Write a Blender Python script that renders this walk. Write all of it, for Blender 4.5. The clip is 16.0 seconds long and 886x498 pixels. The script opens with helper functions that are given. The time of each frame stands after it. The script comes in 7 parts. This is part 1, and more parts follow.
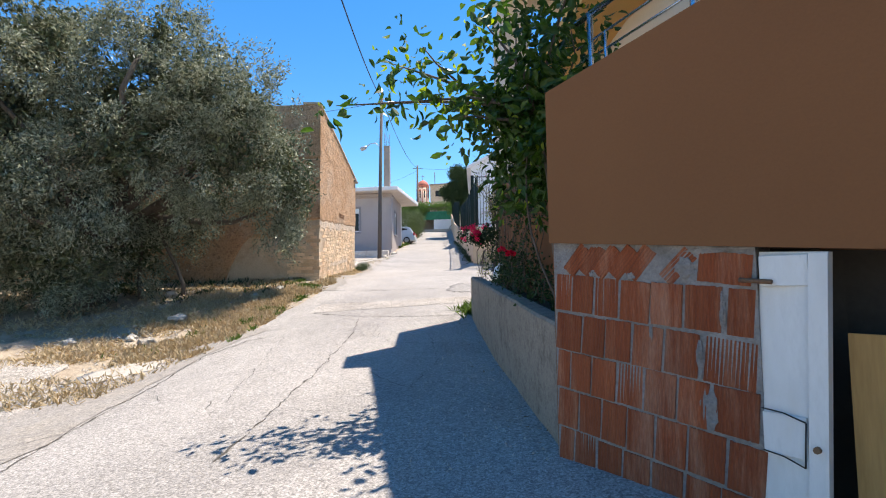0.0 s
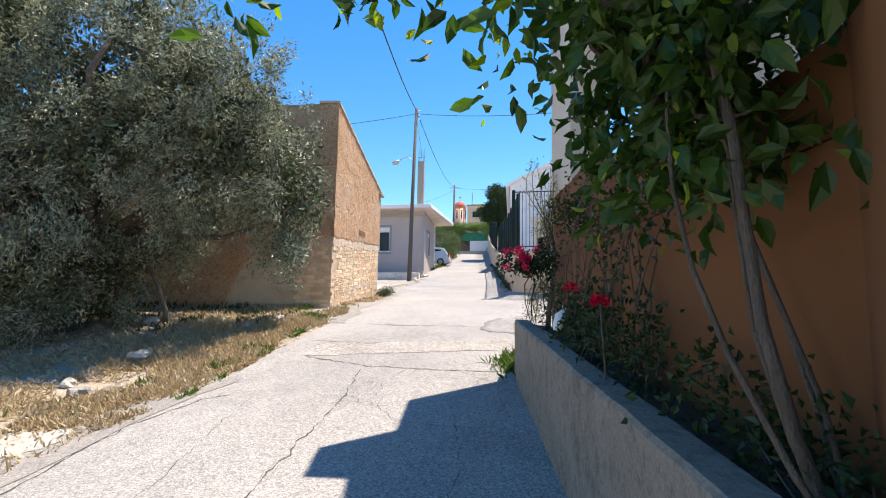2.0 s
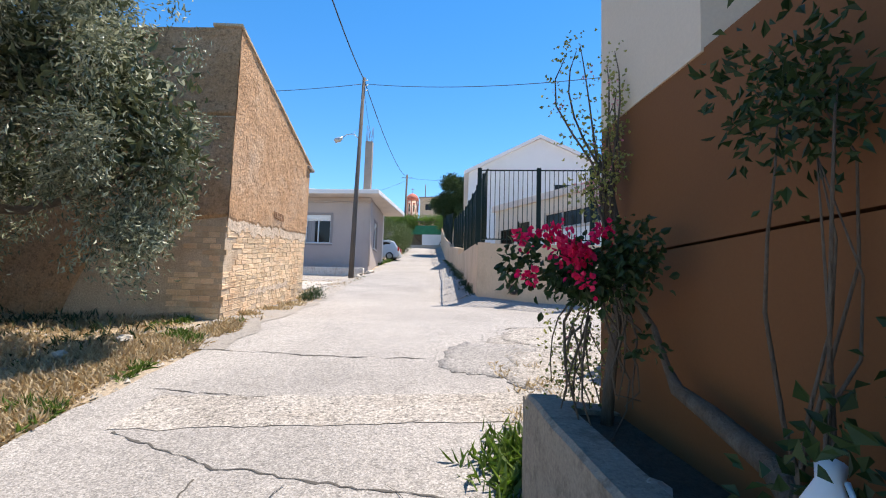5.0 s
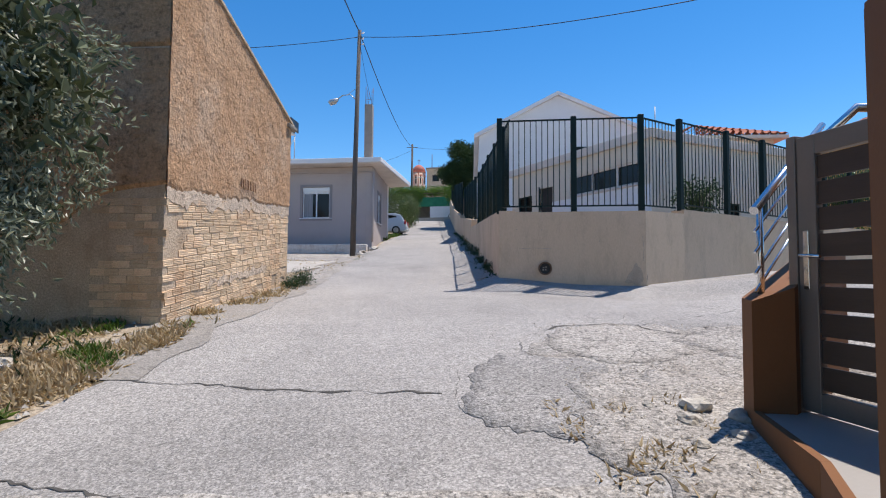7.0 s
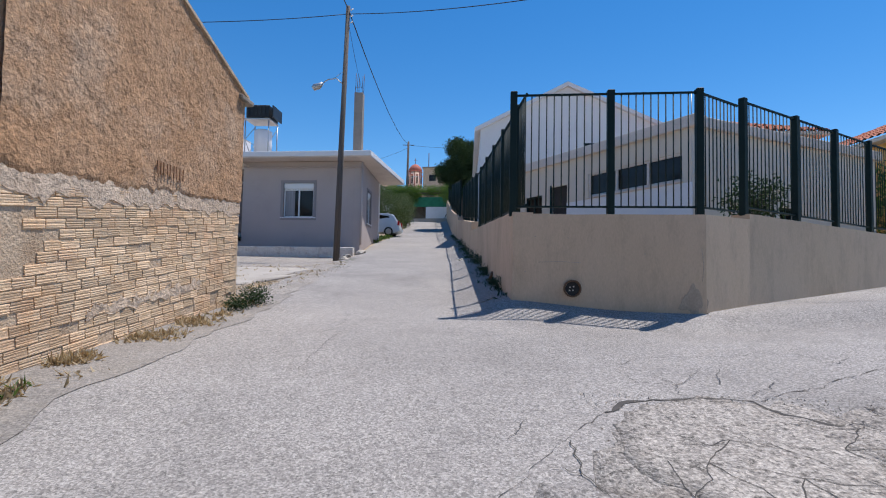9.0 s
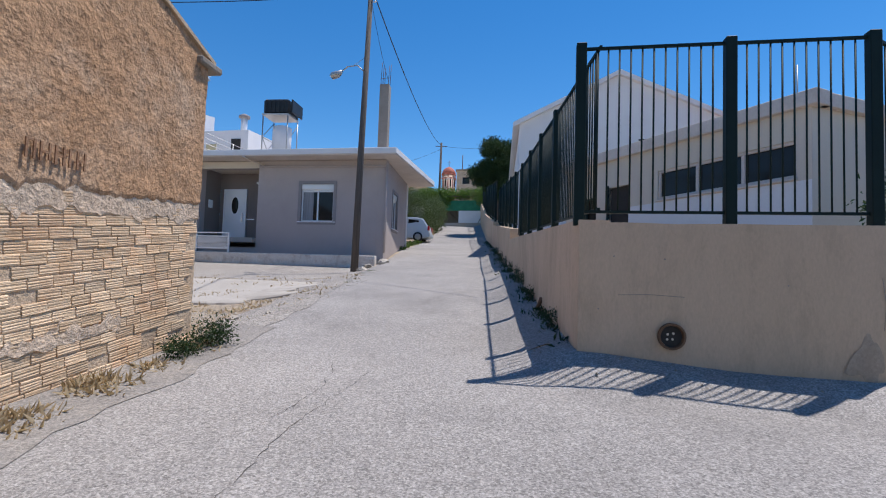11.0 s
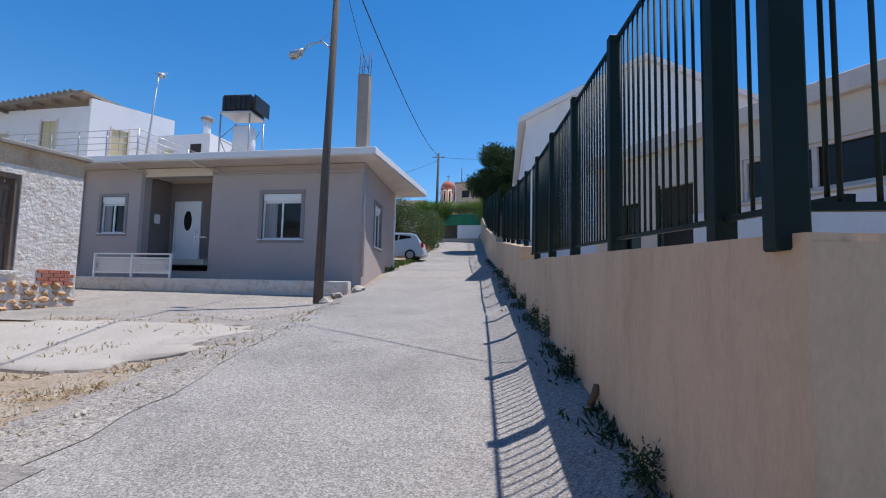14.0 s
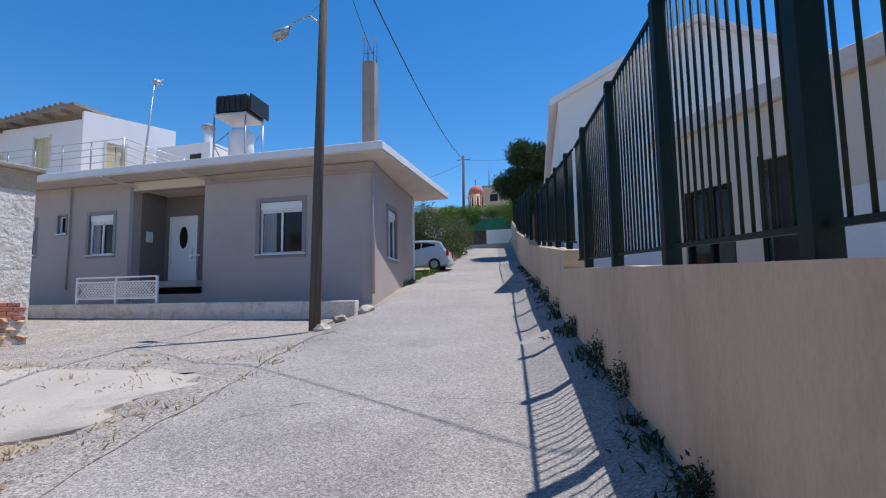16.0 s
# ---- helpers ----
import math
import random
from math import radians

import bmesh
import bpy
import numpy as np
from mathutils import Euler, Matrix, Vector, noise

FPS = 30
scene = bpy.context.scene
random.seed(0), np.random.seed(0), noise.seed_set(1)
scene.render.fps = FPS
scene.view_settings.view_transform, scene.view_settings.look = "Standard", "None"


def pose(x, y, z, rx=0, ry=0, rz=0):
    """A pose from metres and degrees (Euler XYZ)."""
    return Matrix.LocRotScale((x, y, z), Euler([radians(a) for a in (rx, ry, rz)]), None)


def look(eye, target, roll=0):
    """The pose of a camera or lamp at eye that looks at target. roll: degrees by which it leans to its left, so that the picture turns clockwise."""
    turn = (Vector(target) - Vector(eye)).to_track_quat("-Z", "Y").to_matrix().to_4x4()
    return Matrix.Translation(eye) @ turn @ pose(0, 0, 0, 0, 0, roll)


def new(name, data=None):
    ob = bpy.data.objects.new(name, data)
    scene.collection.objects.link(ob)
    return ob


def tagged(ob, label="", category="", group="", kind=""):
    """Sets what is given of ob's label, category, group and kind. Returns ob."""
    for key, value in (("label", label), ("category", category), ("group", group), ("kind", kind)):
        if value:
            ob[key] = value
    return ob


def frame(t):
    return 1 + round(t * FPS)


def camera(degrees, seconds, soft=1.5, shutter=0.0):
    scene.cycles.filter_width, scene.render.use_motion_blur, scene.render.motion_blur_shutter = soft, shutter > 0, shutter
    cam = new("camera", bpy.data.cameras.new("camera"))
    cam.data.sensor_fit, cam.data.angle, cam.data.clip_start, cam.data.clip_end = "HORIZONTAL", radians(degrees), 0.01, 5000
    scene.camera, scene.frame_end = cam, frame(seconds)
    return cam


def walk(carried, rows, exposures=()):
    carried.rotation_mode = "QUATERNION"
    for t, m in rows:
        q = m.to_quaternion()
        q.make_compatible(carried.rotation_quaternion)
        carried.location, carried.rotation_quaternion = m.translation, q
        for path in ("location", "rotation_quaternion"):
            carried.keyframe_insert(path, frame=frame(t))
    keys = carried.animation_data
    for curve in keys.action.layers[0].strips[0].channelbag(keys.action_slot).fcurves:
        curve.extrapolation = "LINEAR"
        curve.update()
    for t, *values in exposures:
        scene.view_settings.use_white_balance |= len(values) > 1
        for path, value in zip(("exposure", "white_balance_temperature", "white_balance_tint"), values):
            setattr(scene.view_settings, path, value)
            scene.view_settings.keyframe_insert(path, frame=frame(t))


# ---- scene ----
cam = camera(82.0, 16.0, soft=1.1)
METRES, EYE, TILT, LEAN, TURN = 20.0, 1.55, 0.0, 0.0, 3.7
ROWS = [
    (0.0, 0.0, 0.0, 0.0, 0.05, 3.92, 0.74),
    (0.5, 0.0018, 0.0318, 0.0039, 1.97, 4.58, -0.32),
    (1.0, 0.0022, 0.0625, 0.0072, 2.06, 5.02, -0.46),
    (1.5, 0.0042, 0.0942, 0.0108, 4.25, 5.87, -1.66),
    (2.0, 0.0019, 0.1265, 0.0139, 3.99, 6.32, -1.07),
    (2.5, 0.002, 0.159, 0.0166, 1.06, 5.79, -1.03),
    (3.0, -0.0004, 0.1905, 0.0193, -0.6, 6.33, -1.59),
    (5.5, -0.0036, 0.3382, 0.033, -1.81, 5.37, -1.48),
    (6.0, -0.0046, 0.3685, 0.0353, -1.96, 4.3, -0.57),
    (6.5, -0.0049, 0.3989, 0.0385, -0.22, 3.6, -0.8),
    (7.0, -0.0055, 0.4289, 0.0421, -0.47, 2.72, -0.31),
    (7.5, -0.0033, 0.4605, 0.0455, -0.76, 3.48, -1.66),
    (8.0, -0.0027, 0.4921, 0.0498, -1.23, 3.11, -1.33),
    (8.5, -0.0017, 0.5231, 0.0528, -2.92, 2.84, -0.73),
    (9.0, -0.0041, 0.5533, 0.0566, -0.97, 2.83, -1.13),
    (9.5, -0.006, 0.583, 0.06, -1.51, 2.06, -0.54),
    (10.0, -0.005, 0.614, 0.0648, 1.86, 2.86, -2.44),
    (12.5, 0.002, 0.7769, 0.0845, 3.51, 3.38, -1.28),
    (13.0, 0.0032, 0.808, 0.088, 4.76, 3.73, -0.62),
    (13.5, 0.0045, 0.839, 0.0919, 6.44, 4.19, -1.29),
    (14.0, 0.0037, 0.8684, 0.0957, 2.92, 4.87, -1.35),
    (14.5, 0.0049, 0.8998, 0.0997, 2.19, 5.36, -1.11),
    (15.0, 0.006, 0.9306, 0.1027, 2.22, 5.71, -0.55),
    (15.5, 0.0075, 0.9624, 0.1055, 2.99, 5.92, 0.26),
    (16.0, 0.0077, 0.9929, 0.1081, 6.65, 5.65, 0.82),
]
EXPOSURES = [(0.0, 0.95, 7150, 12), (3.0, 1.06, 7150, 13), (5.5, 0.76, 7000, 12), (7.0, 0.33, 6550, 12), (10.0, 0.08, 6400, 13), (16.0, 0.14, 6280, 13)]
walk(cam, [(t, pose(0, 0, EYE, TILT, LEAN, TURN) @ pose(METRES * x, METRES * y, METRES * z, 90 + pitch, roll, yaw)) for t, x, y, z, yaw, pitch, roll in ROWS], EXPOSURES)

# ---- world, sun ----
SUN_DIR = Vector((0.296, 0.19, 1.0)).normalized()
world = bpy.data.worlds.new("sky")
scene.world = world
world.use_nodes = True
wn = world.node_tree
sky = wn.nodes.new("ShaderNodeTexSky")
sky.sky_type, sky.sun_disc = "NISHITA", False
sky.sun_elevation, sky.sun_rotation = math.asin(SUN_DIR.z), math.atan2(SUN_DIR.x, SUN_DIR.y)
sky.altitude, sky.air_density, sky.dust_density, sky.ozone_density = 300, 1.0, 0.05, 3.0
deep = wn.nodes.new("ShaderNodeHueSaturation")
deep.inputs["Saturation"].default_value = 1.35
wn.links.new(sky.outputs[0], deep.inputs["Color"])
wn.links.new(deep.outputs[0], wn.nodes["Background"].inputs[0])
wn.nodes["Background"].inputs[1].default_value = 0.138
sun = new("sun", bpy.data.lights.new("sun", "SUN"))
sun.data.energy, sun.data.angle, sun.data.color = 4.7, radians(0.53), (1.0, 0.96, 0.9)
sun.matrix_world = look((0, 0, 30), Vector((0, 0, 30)) - SUN_DIR)

# ---- materials ----


def mat(name, c1, c2=None, scale=1.0, rough=0.85, bump=0.3, bscale=60.0, metal=0.0, grain=0.15, gscale=None, rnd=0.0,
        stain=None, sscale=0.6, samount=0.5, stretch=(1, 1, 1), island=0.0, spec=0.4, speck=0.0, kscale=75.0, blots=0.0, bk=18.0):
    m = bpy.data.materials.new(name)
    m.use_nodes = True
    nt = m.node_tree
    N, L = nt.nodes, nt.links
    bsdf = N["Principled BSDF"]
    bsdf.inputs["Roughness"].default_value = rough
    bsdf.inputs["Metallic"].default_value = metal
    bsdf.inputs["Specular IOR Level"].default_value = spec
    geo = N.new("ShaderNodeNewGeometry")
    mp = N.new("ShaderNodeMapping")
    mp.inputs["Scale"].default_value = stretch
    L.new(geo.outputs["Position"], mp.inputs["Vector"])

    def noise_tex(s, detail=5.0, r=0.6):
        n = N.new("ShaderNodeTexNoise")
        n.inputs["Scale"].default_value = s
        n.inputs["Detail"].default_value = detail
        n.inputs["Roughness"].default_value = r
        L.new(mp.outputs[0], n.inputs["Vector"])
        return n

    def ramp(src, lo, hi):
        r = N.new("ShaderNodeMapRange")
        r.inputs["From Min"].default_value, r.inputs["From Max"].default_value = lo, hi
        L.new(src, r.inputs["Value"])
        return r.outputs[0]

    def mix(fac, a, b, mode="MIX"):
        x = N.new("ShaderNodeMix")
        x.data_type, x.blend_type = "RGBA", mode
        for sock, v in ((0, fac), (6, a), (7, b)):
            if isinstance(v, (int, float)):
                x.inputs[sock].default_value = v
            elif isinstance(v, tuple):
                x.inputs[sock].default_value = (*v, 1)
            else:
                L.new(v, x.inputs[sock])
        return x.outputs[2]

    big = noise_tex(scale)
    col = mix(ramp(big.outputs[0], 0.3, 0.7), tuple(c1), tuple(c2 or c1))
    if stain:
        s = noise_tex(sscale, 8.0, 0.7)
        f = N.new("ShaderNodeMath")
        f.operation = "MULTIPLY"
        L.new(ramp(s.outputs[0], 0.5, 0.72), f.inputs[0])
        f.inputs[1].default_value = samount
        col = mix(f.outputs[0], col, tuple(stain))
    fine = noise_tex(gscale or bscale, 3.0, 0.7)
    if grain:
        v = N.new("ShaderNodeMapRange")
        v.inputs["From Min"].default_value, v.inputs["From Max"].default_value = 0.25, 0.75
        v.inputs["To Min"].default_value, v.inputs["To Max"].default_value = 1 - grain, 1 + grain
        L.new(fine.outputs[0], v.inputs["Value"])
        hs = N.new("ShaderNodeHueSaturation")
        L.new(v.outputs[0], hs.inputs["Value"])
        L.new(col, hs.inputs["Color"])
        col = hs.outputs[0]
    if speck:
        vo = N.new("ShaderNodeTexVoronoi")
        vo.inputs["Scale"].default_value = kscale
        L.new(mp.outputs[0], vo.inputs["Vector"])
        sep = N.new("ShaderNodeSeparateColor")
        L.new(vo.outputs["Color"], sep.inputs[0])
        v = N.new("ShaderNodeMapRange")
        v.inputs["To Min"].default_value, v.inputs["To Max"].default_value = 1 - speck, 1 + speck
        L.new(sep.outputs[0], v.inputs["Value"])
        hs = N.new("ShaderNodeHueSaturation")
        L.new(v.outputs[0], hs.inputs["Value"])
        L.new(col, hs.inputs["Color"])
        col = hs.outputs[0]
    if blots:
        # scattered dark pits and pale chips
        bl = noise_tex(bk, 6.0, 0.75)
        v = N.new("ShaderNodeMapRange")
        v.inputs["From Min"].default_value, v.inputs["From Max"].default_value = 0.36, 0.5
        v.inputs["To Min"].default_value, v.inputs["To Max"].default_value = 1 - blots, 1.0
        L.new(bl.outputs[0], v.inputs["Value"])
        hs = N.new("ShaderNodeHueSaturation")
        L.new(v.outputs[0], hs.inputs["Value"])
        L.new(col, hs.inputs["Color"])
        col = hs.outputs[0]
    if rnd or island:
        v = N.new("ShaderNodeMapRange")
        a = rnd or island
        v.inputs["To Min"].default_value, v.inputs["To Max"].default_value = 1 - a, 1 + a
        if rnd:
            oi = N.new("ShaderNodeObjectInfo")
            L.new(oi.outputs["Random"], v.inputs["Value"])
        else:
            L.new(geo.outputs["Random Per Island"], v.inputs["Value"])
        hs = N.new("ShaderNodeHueSaturation")
        L.new(v.outputs[0], hs.inputs["Value"])
        L.new(col, hs.inputs["Color"])
        col = hs.outputs[0]
    L.new(col, bsdf.inputs["Base Color"])
    if bump:
        b = N.new("ShaderNodeBump")
        b.inputs["Strength"].default_value = bump
        b.inputs["Distance"].default_value = min(0.05, 0.6 / bscale)
        bn = noise_tex(bscale, 4.0, 0.6)
        L.new(bn.outputs[0], b.inputs["Height"])
        L.new(b.outputs[0], bsdf.inputs["Normal"])
    return m


def leaf_mat(name, c1, c2, under=None, trans=0.35, rough=0.5):
    m = bpy.data.materials.new(name)
    m.use_nodes = True
    nt = m.node_tree
    N, L = nt.nodes, nt.links
    bsdf = N["Principled BSDF"]
    out = N["Material Output"]
    geo = N.new("ShaderNodeNewGeometry")
    mx = N.new("ShaderNodeMix")
    mx.data_type = "RGBA"
    mx.inputs[6].default_value, mx.inputs[7].default_value = (*c1, 1), (*c2, 1)
    L.new(geo.outputs["Random Per Island"], mx.inputs[0])
    L.new(mx.outputs[2], bsdf.inputs["Base Color"])
    bsdf.inputs["Roughness"].default_value = rough
    bsdf.inputs["Specular IOR Level"].default_value = 0.35
    tr = N.new("ShaderNodeBsdfTranslucent")
    hs = N.new("ShaderNodeHueSaturation")
    hs.inputs["Value"].default_value, hs.inputs["Saturation"].default_value = 1.6, 1.15
    L.new(mx.outputs[2], hs.inputs["Color"])
    L.new(hs.outputs[0], tr.inputs[0])
    ms = N.new("ShaderNodeMixShader")
    ms.inputs[0].default_value = trans
    L.new(bsdf.outputs[0], ms.inputs[1])
    L.new(tr.outputs[0], ms.inputs[2])
    L.new(ms.outputs[0], out.inputs[0])
    return m


def glass_mat(name, col=(0.02, 0.025, 0.03)):
    m = bpy.data.materials.new(name)
    m.use_nodes = True
    b = m.node_tree.nodes["Principled BSDF"]
    b.inputs["Base Color"].default_value = (*col, 1)
    b.inputs["Roughness"].default_value = 0.1
    b.inputs["Specular IOR Level"].default_value = 0.3
    return m


M = {}
M["asphalt"] = mat("asphalt", (0.275, 0.254, 0.235), (0.35, 0.324, 0.3), 0.45, 0.92, 0.9, 70, grain=0.4, gscale=55, stain=(0.215, 0.199, 0.186), sscale=0.7, samount=0.8, speck=0.36, kscale=80, blots=0.3, bk=26)
M["asphalt_new"] = mat("asphalt_patch", (0.255, 0.236, 0.218), (0.315, 0.292, 0.272), 0.8, 0.9, 1.0, 40, grain=0.45, gscale=60, speck=0.4, kscale=70, blots=0.6, bk=24)
M["asphalt_edge"] = mat("old_asphalt_edge", (0.235, 0.212, 0.19), (0.29, 0.265, 0.24), 0.9, 0.94, 0.8, 45, grain=0.3, gscale=45, stain=(0.33, 0.29, 0.24), sscale=1.5, samount=0.6, speck=0.25, kscale=70, blots=0.25, bk=14)
M["rough_concrete"] = mat("broken_concrete", (0.32, 0.288, 0.256), (0.40, 0.365, 0.326), 0.9, 0.95, 1.0, 30, grain=0.4, gscale=50, stain=(0.26, 0.222, 0.185), sscale=2.2, samount=0.8, speck=0.35, kscale=60, blots=0.75, bk=22)
M["concrete_pad"] = mat("pale_concrete", (0.37, 0.335, 0.29), (0.43, 0.39, 0.345), 0.8, 0.9, 0.4, 40, grain=0.15, stain=(0.3, 0.265, 0.225), sscale=1.4, samount=0.7)
M["soil"] = mat("dry_soil", (0.30, 0.235, 0.165), (0.40, 0.33, 0.25), 1.2, 0.98, 1.0, 18, grain=0.35, gscale=30, stain=(0.2, 0.14, 0.09), sscale=1.3, samount=0.7)
M["crack"] = mat("dark_crack", (0.06, 0.055, 0.05), (0.09, 0.08, 0.07), 5, 0.95, 0.3, 60)
M["stucco_old"] = mat("old_ochre_stucco", (0.45, 0.25, 0.125), (0.53, 0.32, 0.18), 1.1, 0.95, 1.0, 20, grain=0.3, gscale=24, stain=(0.56, 0.41, 0.285), sscale=0.7, samount=0.8, blots=0.45, bk=13)
M["stucco_pale"] = mat("pale_lime_render", (0.58, 0.43, 0.305), (0.66, 0.52, 0.39), 2.5, 0.95, 1.0, 22, grain=0.3, gscale=30, blots=0.35, bk=14)
M["old_brick"] = mat("old_yellow_brick", (0.64, 0.44, 0.265), (0.72, 0.55, 0.375), 3.0, 0.95, 0.6, 40, grain=0.2, gscale=60, rnd=0.2, stain=(0.52, 0.27, 0.135), sscale=1.1, samount=0.65)
M["old_mortar"] = mat("old_mortar", (0.52, 0.38, 0.255), (0.60, 0.46, 0.325), 3.0, 0.98, 1.0, 30, grain=0.35, gscale=40, stain=(0.3, 0.19, 0.11), sscale=2.5, samount=0.6)
M["orange"] = mat("ochre_orange_paint", (0.174, 0.069, 0.023), (0.196, 0.08, 0.027), 0.7, 0.8, 0.12, 70, grain=0.05, stain=(0.185, 0.075, 0.026), sscale=0.8, samount=0.35)
M["cream"] = mat("cream_paint", (0.66, 0.56, 0.45), (0.70, 0.60, 0.49), 0.8, 0.85, 0.15, 60, grain=0.05)
M["yellow_ceiling"] = mat("yellow_paint", (0.66, 0.38, 0.12), (0.7, 0.42, 0.15), 0.8, 0.85, 0.1, 60, grain=0.05)
M["hollow_brick"] = mat("red_clay_brick", (0.215, 0.05, 0.018), (0.285, 0.08, 0.03), 5.0, 0.9, 0.8, 90, grain=0.2, gscale=80, rnd=0.16, stretch=(2.2, 2.2, 0.25), stain=(0.42, 0.25, 0.17), sscale=2.5, samount=0.55)
M["grey_mortar"] = mat("grey_mortar", (0.17, 0.155, 0.145), (0.27, 0.25, 0.235), 8, 0.95, 1.0, 45, grain=0.25)
M["planter"] = mat("weathered_concrete", (0.245, 0.2, 0.156), (0.33, 0.275, 0.22), 1.6, 0.93, 0.6, 35, grain=0.25, gscale=50, stain=(0.12, 0.098, 0.075), sscale=1.6, samount=0.8, blots=0.35, bk=9)
M["white_wood"] = mat("peeling_white_paint", (0.6, 0.6, 0.6), (0.66, 0.66, 0.65), 2, 0.55, 0.2, 40, grain=0.06, stain=(0.4, 0.36, 0.3), sscale=5, samount=0.35, stretch=(1, 1, 0.3))
M["plywood"] = mat("plywood_board", (0.31, 0.17, 0.055), (0.37, 0.215, 0.075), 1.5, 0.7, 0.15, 30, grain=0.12, gscale=12, stretch=(4, 4, 0.4))
# near black: a dark door and grating, and unlit insides put in as colour
M["dark"] = mat("dark_shade_and_parts", (0.035, 0.03, 0.027), (0.05, 0.045, 0.04), 2, 0.9, 0.2, 20)
M["rebar"] = mat("rusty_iron", (0.13, 0.07, 0.04), (0.2, 0.11, 0.06), 8, 0.8, 0.5, 60, grain=0.3)
M["chrome"] = mat("brushed_steel", (0.62, 0.63, 0.65), (0.68, 0.69, 0.71), 3, 0.22, 0.0, 50, metal=1.0, grain=0.02)
M["wall_beige"] = mat("beige_render", (0.57, 0.42, 0.283), (0.625, 0.465, 0.328), 0.5, 0.9, 0.25, 45, grain=0.08, stain=(0.38, 0.275, 0.18), sscale=0.8, samount=0.65, stretch=(1, 1, 0.4), blots=0.12, bk=3)
M["repair"] = mat("rough_wall_repair", (0.40, 0.31, 0.225), (0.46, 0.365, 0.27), 3, 0.92, 0.6, 35, grain=0.15)
M["green_metal"] = mat("dark_green_paint", (0.007, 0.018, 0.016), (0.01, 0.024, 0.021), 3, 0.6, 0.1, 60, grain=0.1, spec=0.2)
M["white_wall"] = mat("white_render", (0.74, 0.73, 0.74), (0.79, 0.78, 0.78), 0.4, 0.85, 0.15, 40, grain=0.04, stain=(0.62, 0.61, 0.6), sscale=0.5, samount=0.4)
M["annex"] = mat("cream_render", (0.63, 0.55, 0.45), (0.68, 0.6, 0.5), 0.4, 0.85, 0.15, 40, grain=0.04)
M["house_wall"] = mat("mauve_grey_render", (0.43, 0.365, 0.34), (0.47, 0.405, 0.38), 0.45, 0.88, 0.2, 40, grain=0.05, stain=(0.37, 0.31, 0.285), sscale=0.6, samount=0.45)
M["house_trim"] = mat("darker_grey_trim", (0.27, 0.245, 0.245), (0.3, 0.27, 0.27), 1, 0.85, 0.2, 50, grain=0.06)
# walls of the porch recess, about half the tone of house_wall
M["porch_wall"] = mat("dark_porch_render", (0.20, 0.165, 0.15), (0.235, 0.195, 0.18), 0.6, 0.88, 0.2, 40, grain=0.05)
M["roof_concrete"] = mat("painted_concrete_slab", (0.62, 0.54, 0.48), (0.68, 0.6, 0.54), 0.8, 0.88, 0.25, 30, grain=0.08, stain=(0.45, 0.38, 0.33), sscale=1.2, samount=0.5)
M["upvc"] = mat("white_plastic", (0.8, 0.8, 0.8), (0.82, 0.82, 0.82), 1, 0.35, 0.0, 50, grain=0.0)
M["curtain"] = mat("pale_curtain", (0.22, 0.22, 0.23), (0.32, 0.32, 0.33), 6, 0.9, 0.3, 12, grain=0.1, stretch=(4, 4, 0.1))
M["glass"] = glass_mat("window_glass", (0.022, 0.018, 0.015))
M["faded_paint"] = mat("faded_rust_paint", (0.27, 0.14, 0.075), (0.36, 0.21, 0.12), 9, 0.9, 0.6, 40, grain=0.3)
M["whitewash"] = mat("flaking_whitewash", (0.66, 0.60, 0.53), (0.76, 0.71, 0.65), 2.2, 0.95, 1.0, 9, grain=0.18, gscale=25, stain=(0.42, 0.30, 0.22), sscale=3.4, samount=0.75)
M["stone"] = mat("rubble_stone", (0.46, 0.27, 0.14), (0.58, 0.4, 0.25), 3, 0.95, 1.0, 20, grain=0.25, rnd=0.25)
M["grey_wood"] = mat("weathered_wood", (0.16, 0.12, 0.095), (0.24, 0.19, 0.155), 3, 0.9, 0.6, 40, grain=0.2, stretch=(5, 5, 0.4))
M["pole"] = mat("weathered_pole", (0.085, 0.071, 0.062), (0.14, 0.119, 0.106), 3, 0.92, 0.7, 30, grain=0.25, stretch=(6, 6, 0.3))
M["black"] = mat("black_plastic", (0.012, 0.012, 0.013), (0.02, 0.02, 0.02), 2, 0.45, 0.1, 30)
M["cable"] = mat("black_cable", (0.012, 0.012, 0.014), None, 2, 0.7, 0.0)
M["galv"] = mat("galvanised_steel", (0.4, 0.4, 0.4), (0.48, 0.48, 0.48), 4, 0.45, 0.1, 50, metal=0.6, grain=0.1)
M["raw_concrete"] = mat("bare_concrete", (0.27, 0.24, 0.21), (0.35, 0.31, 0.275), 1.2, 0.93, 0.5, 30, grain=0.15, stain=(0.2, 0.17, 0.14), sscale=1.0)
M["gate_frame"] = mat("grey_brown_aluminium", (0.20, 0.165, 0.135), (0.22, 0.18, 0.15), 2, 0.4, 0.05, 60, metal=0.3, grain=0.04)
M["gate_slat"] = mat("dark_brown_aluminium", (0.055, 0.036, 0.026), (0.07, 0.046, 0.034), 2, 0.45, 0.1, 40, grain=0.1, stretch=(0.3, 0.3, 4))
M["tile_step"] = mat("grey_tile", (0.34, 0.31, 0.28), (0.37, 0.34, 0.31), 1.5, 0.4, 0.05, 40, grain=0.04)
M["roof_tile"] = mat("red_roof_tile", (0.36, 0.11, 0.06), (0.46, 0.17, 0.1), 3, 0.9, 0.4, 40, grain=0.15, rnd=0.15, island=0.0)
